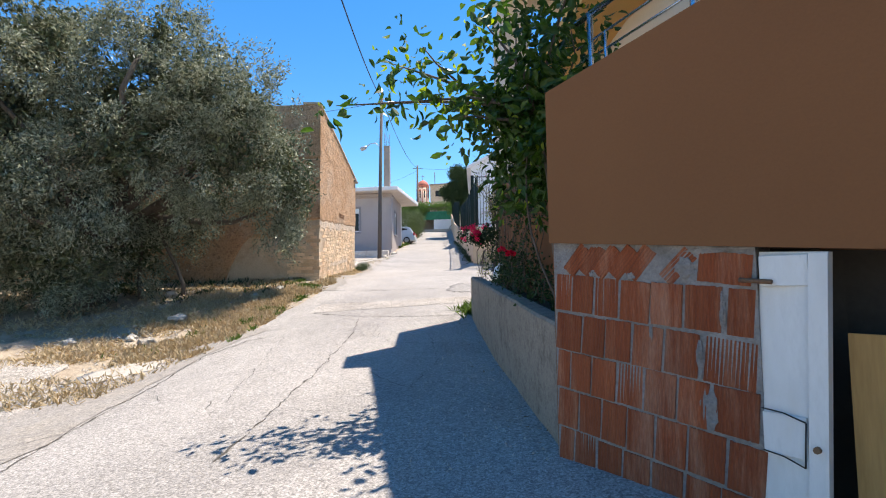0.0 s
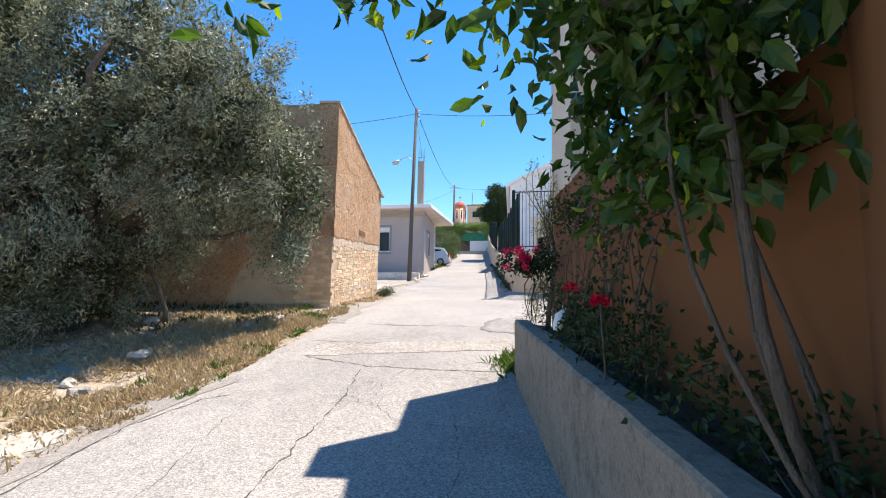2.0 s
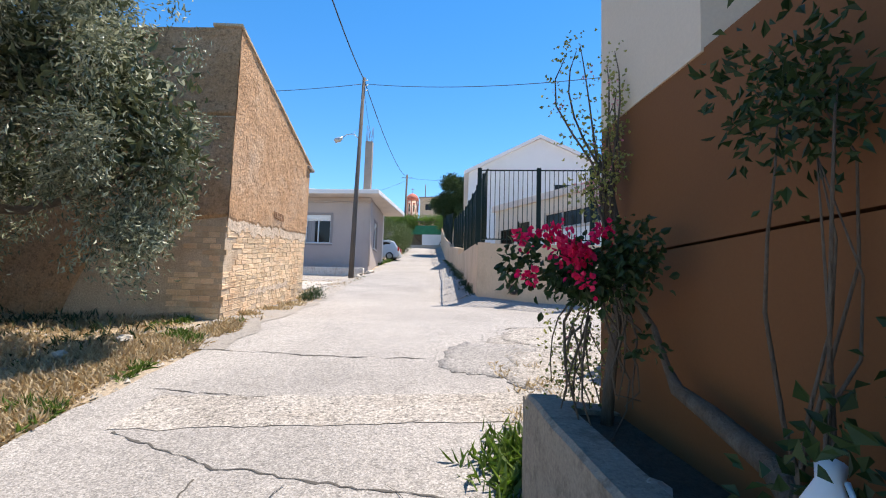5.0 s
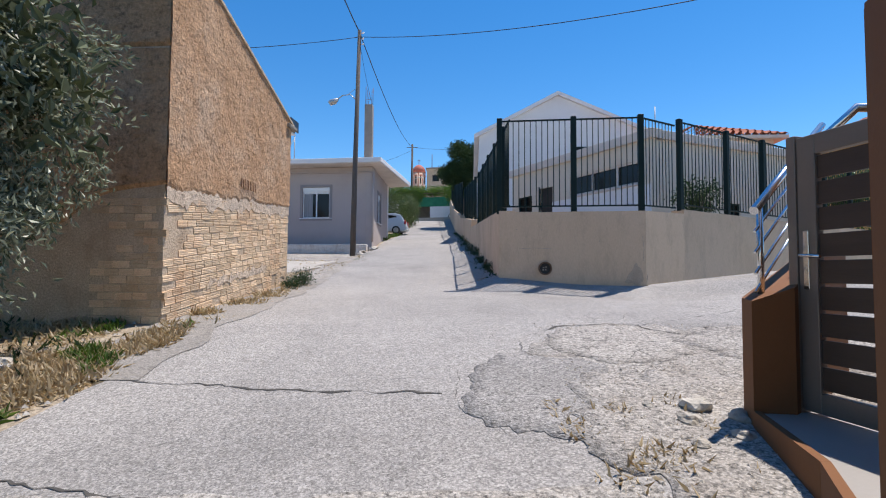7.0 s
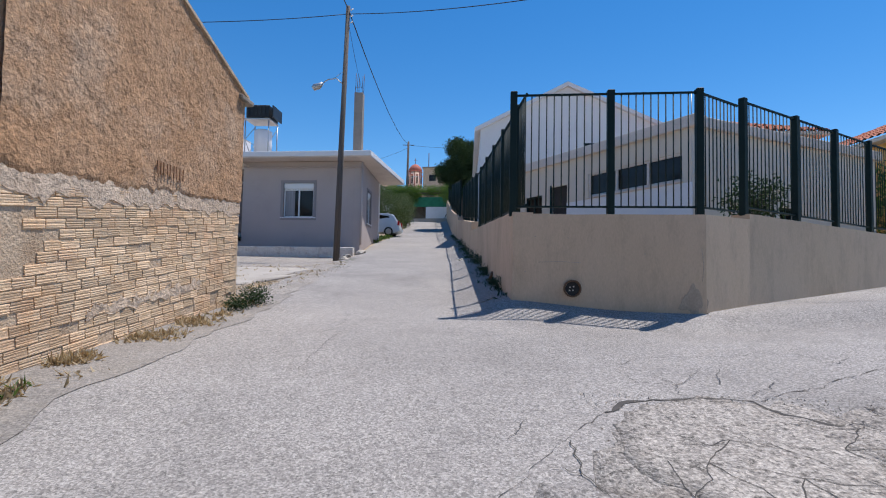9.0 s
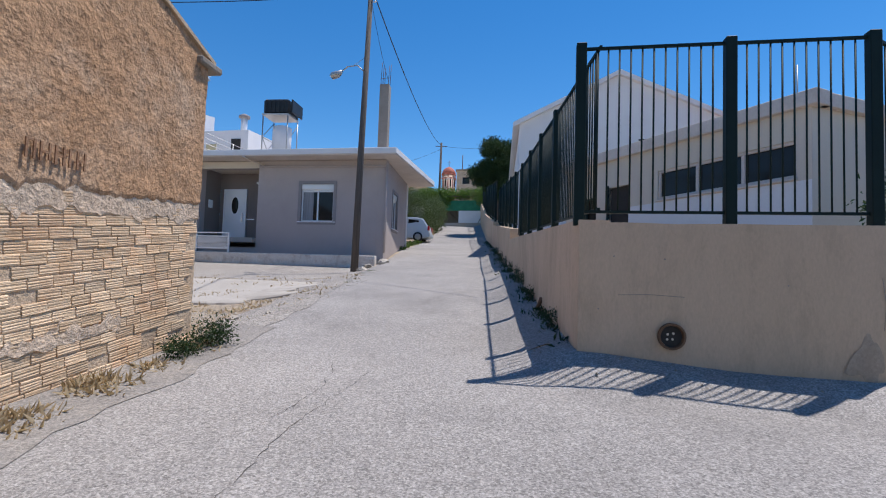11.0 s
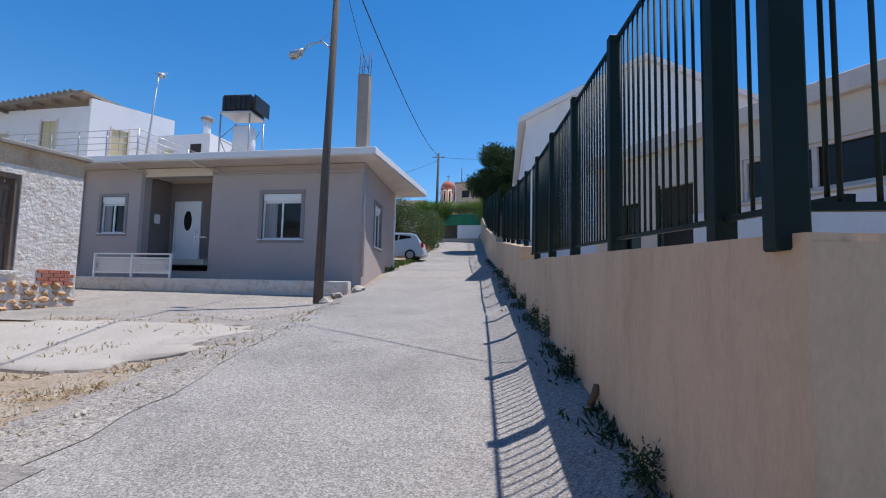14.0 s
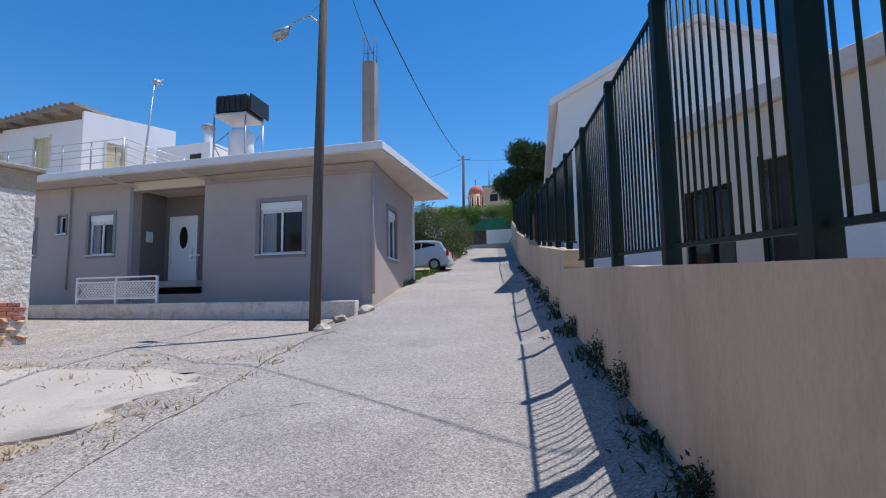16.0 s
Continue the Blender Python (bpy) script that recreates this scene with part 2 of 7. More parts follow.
M["old_tile"] = mat("grey_brown_roof_tile", (0.2, 0.17, 0.14), (0.3, 0.26, 0.21), 3, 0.9, 0.5, 40, grain=0.2, rnd=0.15)
M["bark"] = mat("bark", (0.10, 0.075, 0.055), (0.17, 0.135, 0.105), 6, 0.95, 1.0, 40, grain=0.3, stretch=(3, 3, 0.6))

# ---- mesh helpers ----


def wmat(ob):
    m = ob.matrix_parent_inverse @ ob.matrix_basis if ob.parent else ob.matrix_basis.copy()
    return wmat(ob.parent) @ m if ob.parent else m


def part(name, bm, material, parent=None, label=""):
    me = bpy.data.meshes.new(name)
    bm.to_mesh(me)
    bm.free()
    if material:
        me.materials.append(M[material] if isinstance(material, str) else material)
    ob = new(name, me)
    if parent is not None:
        ob.parent = parent
        ob.matrix_parent_inverse = wmat(parent).inverted()
    if label:
        ob["label"] = label
    return ob


def empty(name, label, category, at=(0, 0, 0), group="", kind=""):
    ob = new(name)
    ob.matrix_basis = Matrix.Translation(at)
    ob.empty_display_size = 0.1
    return tagged(ob, label, category, group, kind)


def hexa(bm, pts):
    """A box from 8 corners: four below, four above, both counter-clockwise."""
    v = [bm.verts.new(p) for p in pts]
    for f in ((3, 2, 1, 0), (4, 5, 6, 7), (0, 1, 5, 4), (1, 2, 6, 5), (2, 3, 7, 6), (3, 0, 4, 7)):
        bm.faces.new([v[i] for i in f])
    return v


def box(x0, x1, y0, y1, z0, z1, bm=None, bevel=0.0):
    own = bm is None
    b = bmesh.new() if own or bevel else bm
    hexa(b, [(x0, y0, z0), (x1, y0, z0), (x1, y1, z0), (x0, y1, z0), (x0, y0, z1), (x1, y0, z1), (x1, y1, z1), (x0, y1, z1)])
    if bevel:
        bmesh.ops.bevel(b, geom=list(b.edges), offset=bevel, segments=1, affect="EDGES")
        if not own:
            merge(bm, b)
            return bm
    return b


def merge(dst, src):
    me = bpy.data.meshes.new("tmp")
    src.to_mesh(me)
    src.free()
    dst.from_mesh(me)
    bpy.data.meshes.remove(me)


def slab(poly, z0, z1, bm=None):
    """A prism over a plan polygon; z0, z1 are numbers or functions of x, y."""
    bm = bm or bmesh.new()
    f0 = z0 if callable(z0) else (lambda x, y: z0)
    f1 = z1 if callable(z1) else (lambda x, y: z1)
    lo = [bm.verts.new((x, y, f0(x, y))) for x, y in poly]
    hi = [bm.verts.new((x, y, f1(x, y))) for x, y in poly]
    bm.faces.new(lo[::-1])
    bm.faces.new(hi)
    n = len(poly)
    for i in range(n):
        bm.faces.new((lo[i], lo[(i + 1) % n], hi[(i + 1) % n], hi[i]))
    bmesh.ops.recalc_face_normals(bm, faces=bm.faces[:])
    return bm


def obar(p, q, w, h, bm=None):
    """A bar of width w (level) and height h from p to q."""
    bm = bm or bmesh.new()
    p, q = Vector(p), Vector(q)
    d = (q - p).normalized()
    up = Vector((0, 0, 1)) if abs(d.z) < 0.9 else Vector((0, 1, 0))
    s = d.cross(up).normalized() * w / 2
    u = s.cross(d).normalized() * h / 2
    hexa(bm, [p - s - u, p + s - u, q + s - u, q - s - u, p - s + u, p + s + u, q + s + u, q - s + u])
    bmesh.ops.recalc_face_normals(bm, faces=bm.faces[-6:])
    return bm


def tube(pts, radii, n=8, bm=None, cap=True):
    """A round bar through points."""
    bm = bm or bmesh.new()
    pts = [Vector(p) for p in pts]
    if isinstance(radii, (int, float)):
        radii = [radii] * len(pts)
    rings, ref = [], None
    for i, p in enumerate(pts):
        d = (pts[min(i + 1, len(pts) - 1)] - pts[max(i - 1, 0)])
        d = d.normalized() if d.length > 1e-9 else Vector((0, 0, 1))
        if ref is None:
            ref = d.orthogonal().normalized()
        a = (ref - d * ref.dot(d)).normalized()
        ref = a
        b = d.cross(a)
        rings.append([bm.verts.new(p + (a * math.cos(2 * math.pi * k / n) + b * math.sin(2 * math.pi * k / n)) * radii[i]) for k in range(n)])
    for r0, r1 in zip(rings, rings[1:]):
        for k in range(n):
            f = bm.faces.new((r0[k], r0[(k + 1) % n], r1[(k + 1) % n], r1[k]))
            f.smooth = True
    if cap:
        bm.faces.new(rings[0][::-1])
        bm.faces.new(rings[-1])
    return bm


class Frame:
    """A wall's own axes: u along it, v outwards, z up."""

    def __init__(self, a, b):
        self.o = Vector((a[0], a[1], 0))
        d = Vector((b[0] - a[0], b[1] - a[1], 0))
        self.len = d.length
        self.u = d.normalized()
        self.v = Vector((self.u.y, -self.u.x, 0))

    def p(self, u, v, z):
        return self.o + self.u * u + self.v * v + Vector((0, 0, z))

    def box(self, u0, u1, v0, v1, z0, z1, bm=None, bevel=0.0):
        b = bmesh.new()
        pts = [self.p(u, v, z) for z in (z0, z1) for u, v in ((u0, v0), (u0, v1), (u1, v1), (u1, v0))]
        hexa(b, pts)
        bmesh.ops.recalc_face_normals(b, faces=b.faces[:])
        if bevel:
            bmesh.ops.bevel(b, geom=list(b.edges), offset=bevel, segments=1, affect="EDGES")
        if bm is None:
            return b
        merge(bm, b)
        return bm

    def wall(self, u0, u1, z0, z1, thick, holes):
        """A wall body behind v = 0 with holes (u0, u1, z0, z1) through it, as one skin."""
        bm = bmesh.new()
        us = sorted({u0, u1, *[h[0] for h in holes], *[h[1] for h in holes]})
        zs = sorted({z0, z1, *[h[2] for h in holes], *[h[3] for h in holes]})
        nu, nz = len(us) - 1, len(zs) - 1

        def solid(i, j):
            if not (0 <= i < nu and 0 <= j < nz):
                return False
            cu, cz = (us[i] + us[i + 1]) / 2, (zs[j] + zs[j + 1]) / 2
            return not any(h[0] < cu < h[1] and h[2] < cz < h[3] for h in holes)
        made = {}

        def vert(i, j, k):
            if (i, j, k) not in made:
                made[i, j, k] = bm.verts.new(self.p(us[i], -thick * k, zs[j]))
            return made[i, j, k]
        for i in range(nu):
            for j in range(nz):
                if not solid(i, j):
                    continue
                for k in (0, 1):
                    bm.faces.new([vert(i, j, k), vert(i + 1, j, k), vert(i + 1, j + 1, k), vert(i, j + 1, k)])
                for di, dj, e in ((-1, 0, ((i, j), (i, j + 1))), (1, 0, ((i + 1, j), (i + 1, j + 1))), (0, -1, ((i, j), (i + 1, j))), (0, 1, ((i, j + 1), (i + 1, j + 1)))):
                    if not solid(i + di, j + dj):
                        (a, b), (c, d) = e
                        bm.faces.new([vert(a, b, 0), vert(c, d, 0), vert(c, d, 1), vert(a, b, 1)])
        bmesh.ops.recalc_face_normals(bm, faces=bm.faces[:])
        return bm


# ---- the lie of the land ----
KY = (-40, -6, 0, 3.4, 6.4, 8, 9.6, 11.4, 12.8, 15, 18.7, 20.6, 24.8, 30, 34, 46, 70, 120, 300)
KZ = (-2.5, -0.4, 0.05, 0.28, 0.47, 0.68, 0.9, 1.2, 1.42, 1.73, 2.05, 2.25, 2.75, 3.3, 3.85, 5.2, 9.2, 12.5, 19.0)
LY = (-40, 0, 19, 22.8, 23.7, 26, 29.4, 32.7, 60, 300)
LZ = (0, 0, 0, 0.25, 0.28, 0.12, 0.25, 0.32, 0.35, 0.35)


def smooth(t):
    t = max(0.0, min(1.0, t))
    return t * t * (3 - 2 * t)


def road_right(y):
    return -0.1 - max(0.0, y - 19.0) * 0.065


def ground(x, y):
    p = float(np.interp(y, KY, KZ))
    z = p
    side = max(-4.0, min(3.0, x + 2.0))
    z += side * 0.07 * (1 - smooth((y - 9) / 6))
    if y > 14:
        w = smooth((x + 0.6) / 2.4) * smooth((y - 14) / 2.5)
        z = z * (1 - w) + (min(p + 0.05, 1.94) + 0.62 * max(0.0, min(1.0, (x - 2.8) / 8.0))) * w
        d = 19.0 - y if x > -0.1 else max(0.0, 19.0 - y) + max(0.0, road_right(y) - x)
        z += 0.24 * smooth(1 - d / 0.75)
        wl = smooth((-4.6 - x) / 1.6)
        if y < 38:
            z -= wl * float(np.interp(y, LY, LZ)) * (1 - smooth((y - 33) / 4))
    return z


# ---- leaves ----


def leaf_mesh(name, pos, way, size, width, material, parent=None, label="", fold=0.25, curl=0.2, rich=False):
    """Many small leaves: arrays of base points, directions and lengths."""
    rng = np.random.default_rng(len(pos))
    n = len(pos)
    way = way / (np.linalg.norm(way, axis=1, keepdims=True) + 1e-9)
    r = rng.normal(size=(n, 3))
    side = np.cross(way, r)
    side /= np.linalg.norm(side, axis=1, keepdims=True) + 1e-9
    up = np.cross(side, way)
    size = np.asarray(size).reshape(-1, 1) * np.ones((n, 1))
    w = size * width
    if rich:
        base, tip = pos, pos + way * size - up * size * curl
        mid = pos + way * size * 0.5
        cols = [base, mid, tip]
        for sgn in (1, -1):
            for f, k in ((0.3, 0.85), (0.66, 0.8)):
                cols.append(pos + way * size * f + side * w * 0.5 * k * sgn + up * w * fold - up * size * curl * f * f)
        v = np.stack(cols, 1)
        quads = [(0, 1, 4, 3), (1, 2, 4), (0, 5, 6, 1), (1, 6, 2)]
        m = 7
        faces = [tuple(i * m + k for k in q) for i in range(n) for q in quads]
    else:
        mid = pos + way * size * 0.5
        v = np.stack([pos, mid + side * w * 0.5 + up * w * fold, pos + way * size - up * size * curl, mid - side * w * 0.5 + up * w * fold], 1)
        m = 4
        idx = np.arange(n) * 4
        faces = np.concatenate([np.stack([idx, idx + 1, idx + 2], 1), np.stack([idx, idx + 2, idx + 3], 1)]).tolist()
    me = bpy.data.meshes.new(name)
    me.from_pydata(v.reshape(-1, 3).tolist(), [], faces)
    me.materials.append(M[material])
    ob = new(name, me)
    if parent is not None:
        ob.parent = parent
        ob.matrix_parent_inverse = wmat(parent).inverted()
    if label:
        ob["label"] = label
    return ob


def twig_leaves(rng, tips, per, spread, droop=0.0, out=None):
    """Leaf bases and directions in tufts round tips (k, 3)."""
    tips = np.asarray(tips, float)
    k = len(tips)
    pos = np.repeat(tips, per, 0)
    off = rng.normal(size=pos.shape) * spread
    pos = pos + off
    way = off / (np.linalg.norm(off, axis=1, keepdims=True) + 1e-9) + rng.normal(size=pos.shape) * 0.6
    way[:, 2] -= droop
    if out is not None:
        way += np.repeat(out, per, 0)
    return pos, way


def blob_points(rng, c, r, n, shell=0.75):
    """Points in an ellipsoid, mostly near its skin."""
    d = rng.normal(size=(n, 3))
    d /= np.linalg.norm(d, axis=1, keepdims=True)
    rad = shell + (1 - shell) * rng.random((n, 1)) * 1.15
    inner = rng.random((n, 1)) < 0.25
    rad = np.where(inner, rng.random((n, 1)) * shell, rad)
    return np.asarray(c) + d * rad * np.asarray(r)


def bent(rng, p, q, k=5, wobble=0.1):
    p, q = np.asarray(p, float), np.asarray(q, float)
    L = np.linalg.norm(q - p)
    a, b = rng.normal(size=3) * wobble * L * 1.6, rng.normal(size=3) * wobble * L * 0.8
    return [tuple(p + (q - p) * i / k + a * math.sin(math.pi * i / k) + b * math.sin(2 * math.pi * i / k)) for i in range(k + 1)]

# ---- ground and road ----


def grid_sheet(x0, x1, y0, y1, step, lift=0.0, inside=None, rough=0.0):
    nx, ny = max(1, round((x1 - x0) / step)), max(1, round((y1 - y0) / step))
    xs = [x0 + (x1 - x0) * i / nx for i in range(nx + 1)]
    ys = [y0 + (y1 - y0) * j / ny for j in range(ny + 1)]
    faces, made, verts = [], {}, []

    def vert(i, j):
        if (i, j) not in made:
            made[i, j] = len(verts)
            x, y = xs[i], ys[j]
            verts.append((x, y, ground(x, y) + lift + (rough * noise.noise((x * 1.7, y * 1.7, 3.1)) if rough else 0)))
        return made[i, j]
    for i in range(nx):
        for j in range(ny):
            if inside and not inside((xs[i] + xs[i + 1]) / 2, (ys[j] + ys[j + 1]) / 2):
                continue
            faces.append((vert(i, j), vert(i + 1, j), vert(i + 1, j + 1), vert(i, j + 1)))
    me = bpy.data.meshes.new("sheet")
    me.from_pydata(verts, [], faces)
    me.polygons.foreach_set("use_smooth", [True] * len(me.polygons))
    bm = bmesh.new()
    bm.from_mesh(me)
    bpy.data.meshes.remove(me)
    return bm


def wob(x, y, s=1.3, a=0.2):
    return a * noise.noise((x * s, y * s, 0.7)) + a * 0.4 * noise.noise((x * s * 4, y * s * 4, 5.7))


def edge_strip(pts_l, pts_r, lift, seg=6):
    """A sheet on the ground between two lines of plan points; each row is cut into seg pieces."""
    bm = bmesh.new()
    rows = []
    for (a, b), (c, d) in zip(pts_l, pts_r):
        rows.append([bm.verts.new((a + (c - a) * k / seg, b + (d - b) * k / seg, ground(a + (c - a) * k / seg, b + (d - b) * k / seg) + lift)) for k in range(seg + 1)])
    for r0, r1 in zip(rows, rows[1:]):
        for k in range(seg):
            f = bm.faces.new((r0[k], r0[k + 1], r1[k + 1], r1[k]))
            f.smooth = True
    bmesh.ops.recalc_face_normals(bm, faces=bm.faces[:])
    if bm.faces[0].normal.z < 0:
        bmesh.ops.reverse_faces(bm, faces=bm.faces[:])
    return bm


def left_edge(y):
    """Where the asphalt ends on its left."""
    b = float(np.interp(y, (-8, 4, 6.4, 7.2, 8.8, 11, 13, 15, 19.5, 22, 23.5, 25.8, 30, 39, 48, 70), (-4.2, -4.5, -4.4, -4.35, -4.25, -4.1, -3.92, -4.1, -4.3, -4.25, -4.5, -4.7, -5.3, -5.6, -6.0, -8.0)))
    return b + wob(0, y, 1.5, 0.1)


def patch(name, cx, cy, rx, ry, material, lift, label, seed, n=110, wave=0.25):
    """An uneven flat patch on the ground."""
    bm = bmesh.new()
    rings = []
    for f in (0.0001, 0.25, 0.5, 0.75, 1.0):
        ring = []
        for k in range(n):
            a = 2 * math.pi * k / n
            q = 1 + wave * noise.noise((math.cos(a) * 1.6 + seed, math.sin(a) * 1.6, seed * 3.3)) + wave * 0.5 * noise.noise((math.cos(a) * 5 + seed, math.sin(a) * 5, seed)) + wave * 0.16 * noise.noise((math.cos(a) * 17 + seed, math.sin(a) * 17, seed))
            x, y = cx + rx * q * f * math.cos(a), cy + ry * q * f * math.sin(a)
            ring.append(bm.verts.new((x, y, ground(x, y) + lift)))
        rings.append(ring)
    for r0, r1 in zip(rings, rings[1:]):
        for k in range(n):
            bm.faces.new((r0[k], r1[k], r1[(k + 1) % n], r0[(k + 1) % n])).smooth = True
    skirt = [bm.verts.new((cx + (v.co.x - cx) * 1.012, cy + (v.co.y - cy) * 1.012, v.co.z - 0.06)) for v in rings[-1]]
    for k in range(n):
        bm.faces.new((rings[-1][k], skirt[k], skirt[(k + 1) % n], rings[-1][(k + 1) % n]))
    return tagged(part(name, bm, material), label, "patch", kind="structure")


def crack(pts, w, seed=0, lift=0.005, amp=0.05):
    """A dark uneven line on the ground."""
    line = []
    for (ax, ay), (bx, by) in zip(pts, pts[1:]):
        k = max(2, int(math.hypot(bx - ax, by - ay) / 0.06))
        line += [(ax + (bx - ax) * i / k, ay + (by - ay) * i / k) for i in range(k)]
    line.append(pts[-1])
    bm = bmesh.new()
    prev = None
    for i, (x, y) in enumerate(line):
        nx, ny = (line[min(i + 1, len(line) - 1)][0] - line[max(i - 1, 0)][0], line[min(i + 1, len(line) - 1)][1] - line[max(i - 1, 0)][1])
        d = math.hypot(nx, ny) or 1
        ox, oy = -ny / d, nx / d
        j = amp * (noise.noise((x * 3 + seed, y * 3, seed)) + 0.7 * noise.noise((x * 9 + seed, y * 9, seed)) + 0.5 * noise.noise((x * 26 + seed, y * 26, seed)))
        h = 0.5 * w * max(0.12, 0.42 + 0.9 * noise.noise((x * 6, y * 6, seed + 9)))
        pair = []
        for sgn in (-1, 1):
            px, py = x + ox * (j + sgn * h), y + oy * (j + sgn * h)
            pair.append(bm.verts.new((px, py, ground(px, py) + lift)))
        if prev:
            bm.faces.new((prev[0], prev[1], pair[1], pair[0]))
        prev = pair
    bmesh.ops.recalc_face_normals(bm, faces=bm.faces[:])
    if sum(f.normal.z for f in bm.faces) < 0:
        bmesh.ops.reverse_faces(bm, faces=bm.faces[:])
    return tagged(part("crack", bm, "crack"), "dark crack in the worn asphalt", "crack", kind="structure")


tagged(part("ground", grid_sheet(-600, 600, -400, 800, 20, -0.5, inside=lambda x, y: not (-40 < x < 40 and -20 < y < 100)), "soil"), "dry pale earth reaching to the horizon", "ground", kind="structure")
tagged(part("ground", grid_sheet(-42, 42, -22, 102, 0.5, -0.024, inside=lambda x, y: not (13 < y < 70 and left_edge(y) + 0.5 < x < (10.5 if y < 19 else 0.2 + road_right(y))), rough=0.014), "soil"), "dry stony earth beside the lane", "ground", kind="structure")


def right_edge(y):
    return 1.25 if y < 10.5 else (2.6 if y < 13.5 else (12.0 if y < 19.5 else 0.5))


ys = [-8 + 0.25 * i for i in range(321)]
tagged(part("road", edge_strip([(left_edge(y), y) for y in ys if y <= 13.5], [(right_edge(y), y) for y in ys if y <= 13.5], 0.0, 14), "asphalt"), "sun-bleached grey asphalt lane, cracked and patched", "road", kind="structure")
tagged(part("road", edge_strip([(left_edge(y), y) for y in ys if 13.5 <= y <= 19.5], [(12.0, y) for y in ys if 13.5 <= y <= 19.5], 0.0, 40), "asphalt"), "grey asphalt crossing with a side street", "road", kind="structure")
tagged(part("road", edge_strip([(left_edge(y), y) for y in ys if y >= 19.5], [(road_right(y) + 0.3, y) for y in ys if y >= 19.5], 0.0, 16), "asphalt"), "grey asphalt lane climbing beside the fence wall", "road", kind="structure")
tagged(part("road", edge_strip([(2.5 + 0.62 * k, 19.5 + 0.75 * k) for k in range(15)], [(12.0 + 0.7 * k, 19.5 + 0.75 * k) for k in range(15)], 0.002, 24), "asphalt"), "grey asphalt side street", "road", kind="structure")
# worn edge strip along the asphalt, the forecourt and pads
tagged(part("pavement", edge_strip([(left_edge(y) - 0.9 - wob(1, y, 0.8, 0.35), y) for y in ys if 20.5 <= y <= 30.5], [(left_edge(y) + 0.06, y) for y in ys if 20.5 <= y <= 30.5], 0.008, 6), "rough_concrete"), "broken rough concrete edge of the lane", "pavement", kind="structure")
tagged(part("pavement", edge_strip([(-20.0, y) for y in ys if 26.0 <= y <= 32.2], [(left_edge(y) - 0.6, y) for y in ys if 26.0 <= y <= 32.2], 0.003, 20), "rough_concrete"), "grey concrete forecourt before the house", "pavement", kind="structure")
patch("concrete_pad", -8.1, 24.9, 2.9, 1.35, "concrete_pad", 0.012, "pale worn concrete pad beside the lane", 1.7, wave=0.3)
patch("concrete_pad", -6.6, 6.0, 1.9, 1.6, "rough_concrete", 0.0, "broken pale concrete at the roadside", 4.1, wave=0.5)
patch("concrete_pad", -6.6, 3.4, 2.4, 1.9, "rough_concrete", 0.004, "broken pale concrete at the roadside", 6.3, wave=0.4)
patch("concrete_pad", -5.1, 7.1, 0.55, 0.45, "concrete_pad", 0.015, "flat pale slab of broken concrete", 2.2, wave=0.4)
patch("road_patch", -0.05, 12.85, 0.72, 0.95, "asphalt_new", 0.006, "rounded darker asphalt patch", 3.0, wave=0.3)
patch("road_patch", 1.75, 13.6, 1.75, 1.75, "rough_concrete", 0.004, "crumbling pale road surface", 5.0, wave=0.4)
patch("road_patch", 1.0, 11.9, 1.0, 1.3, "rough_concrete", 0.009, "crumbling pale road surface by the gate", 8.0, wave=0.4)
patch("road_patch", 0.9, 14.3, 0.75, 0.8, "rough_concrete", 0.007, "shallow broken pothole full of grit", 9.0, wave=0.2)
patch("road_patch", 2.9, 14.3, 1.3, 0.9, "rough_concrete", 0.006, "crumbling pale road surface", 12.0, wave=0.4)
tagged(part("pavement", edge_strip([(left_edge(y) - 0.62 - wob(2, y, 1.1, 0.12), y) for y in ys if -8 <= y <= 9.6], [(left_edge(y) + float(np.interp(y, (-8, 4.0, 5.1, 6.4, 7.9, 9.6), (0.85, 0.8, 0.55, 0.25, 0.1, 0.3))) + wob(3, y, 2.5, 0.05), y) for y in ys if -8 <= y <= 9.6], 0.007, 8), "asphalt_edge"), "older brownish strip of asphalt along the lane", "pavement", kind="structure")
tagged(part("pavement", edge_strip([(-4.72, y) for y in ys if 12.8 <= y <= 20.5], [(left_edge(y) + 0.35 + wob(5, y, 1.5, 0.15), y) for y in ys if 12.8 <= y <= 20.5], 0.007, 6), "asphalt_edge"), "dusty worn strip below the old wall", "pavement", kind="structure")
tagged(part("road_patch", edge_strip([(x, 10.55 + wob(x, 0, 2, 0.1)) for x in np.linspace(-3.5, 0.3, 40)], [(x, 11.3 + wob(x, 4, 2, 0.1)) for x in np.linspace(-3.5, 0.3, 40)], 0.006, 4), "rough_concrete"), "pale broken concrete band across the lane", "patch", kind="structure")
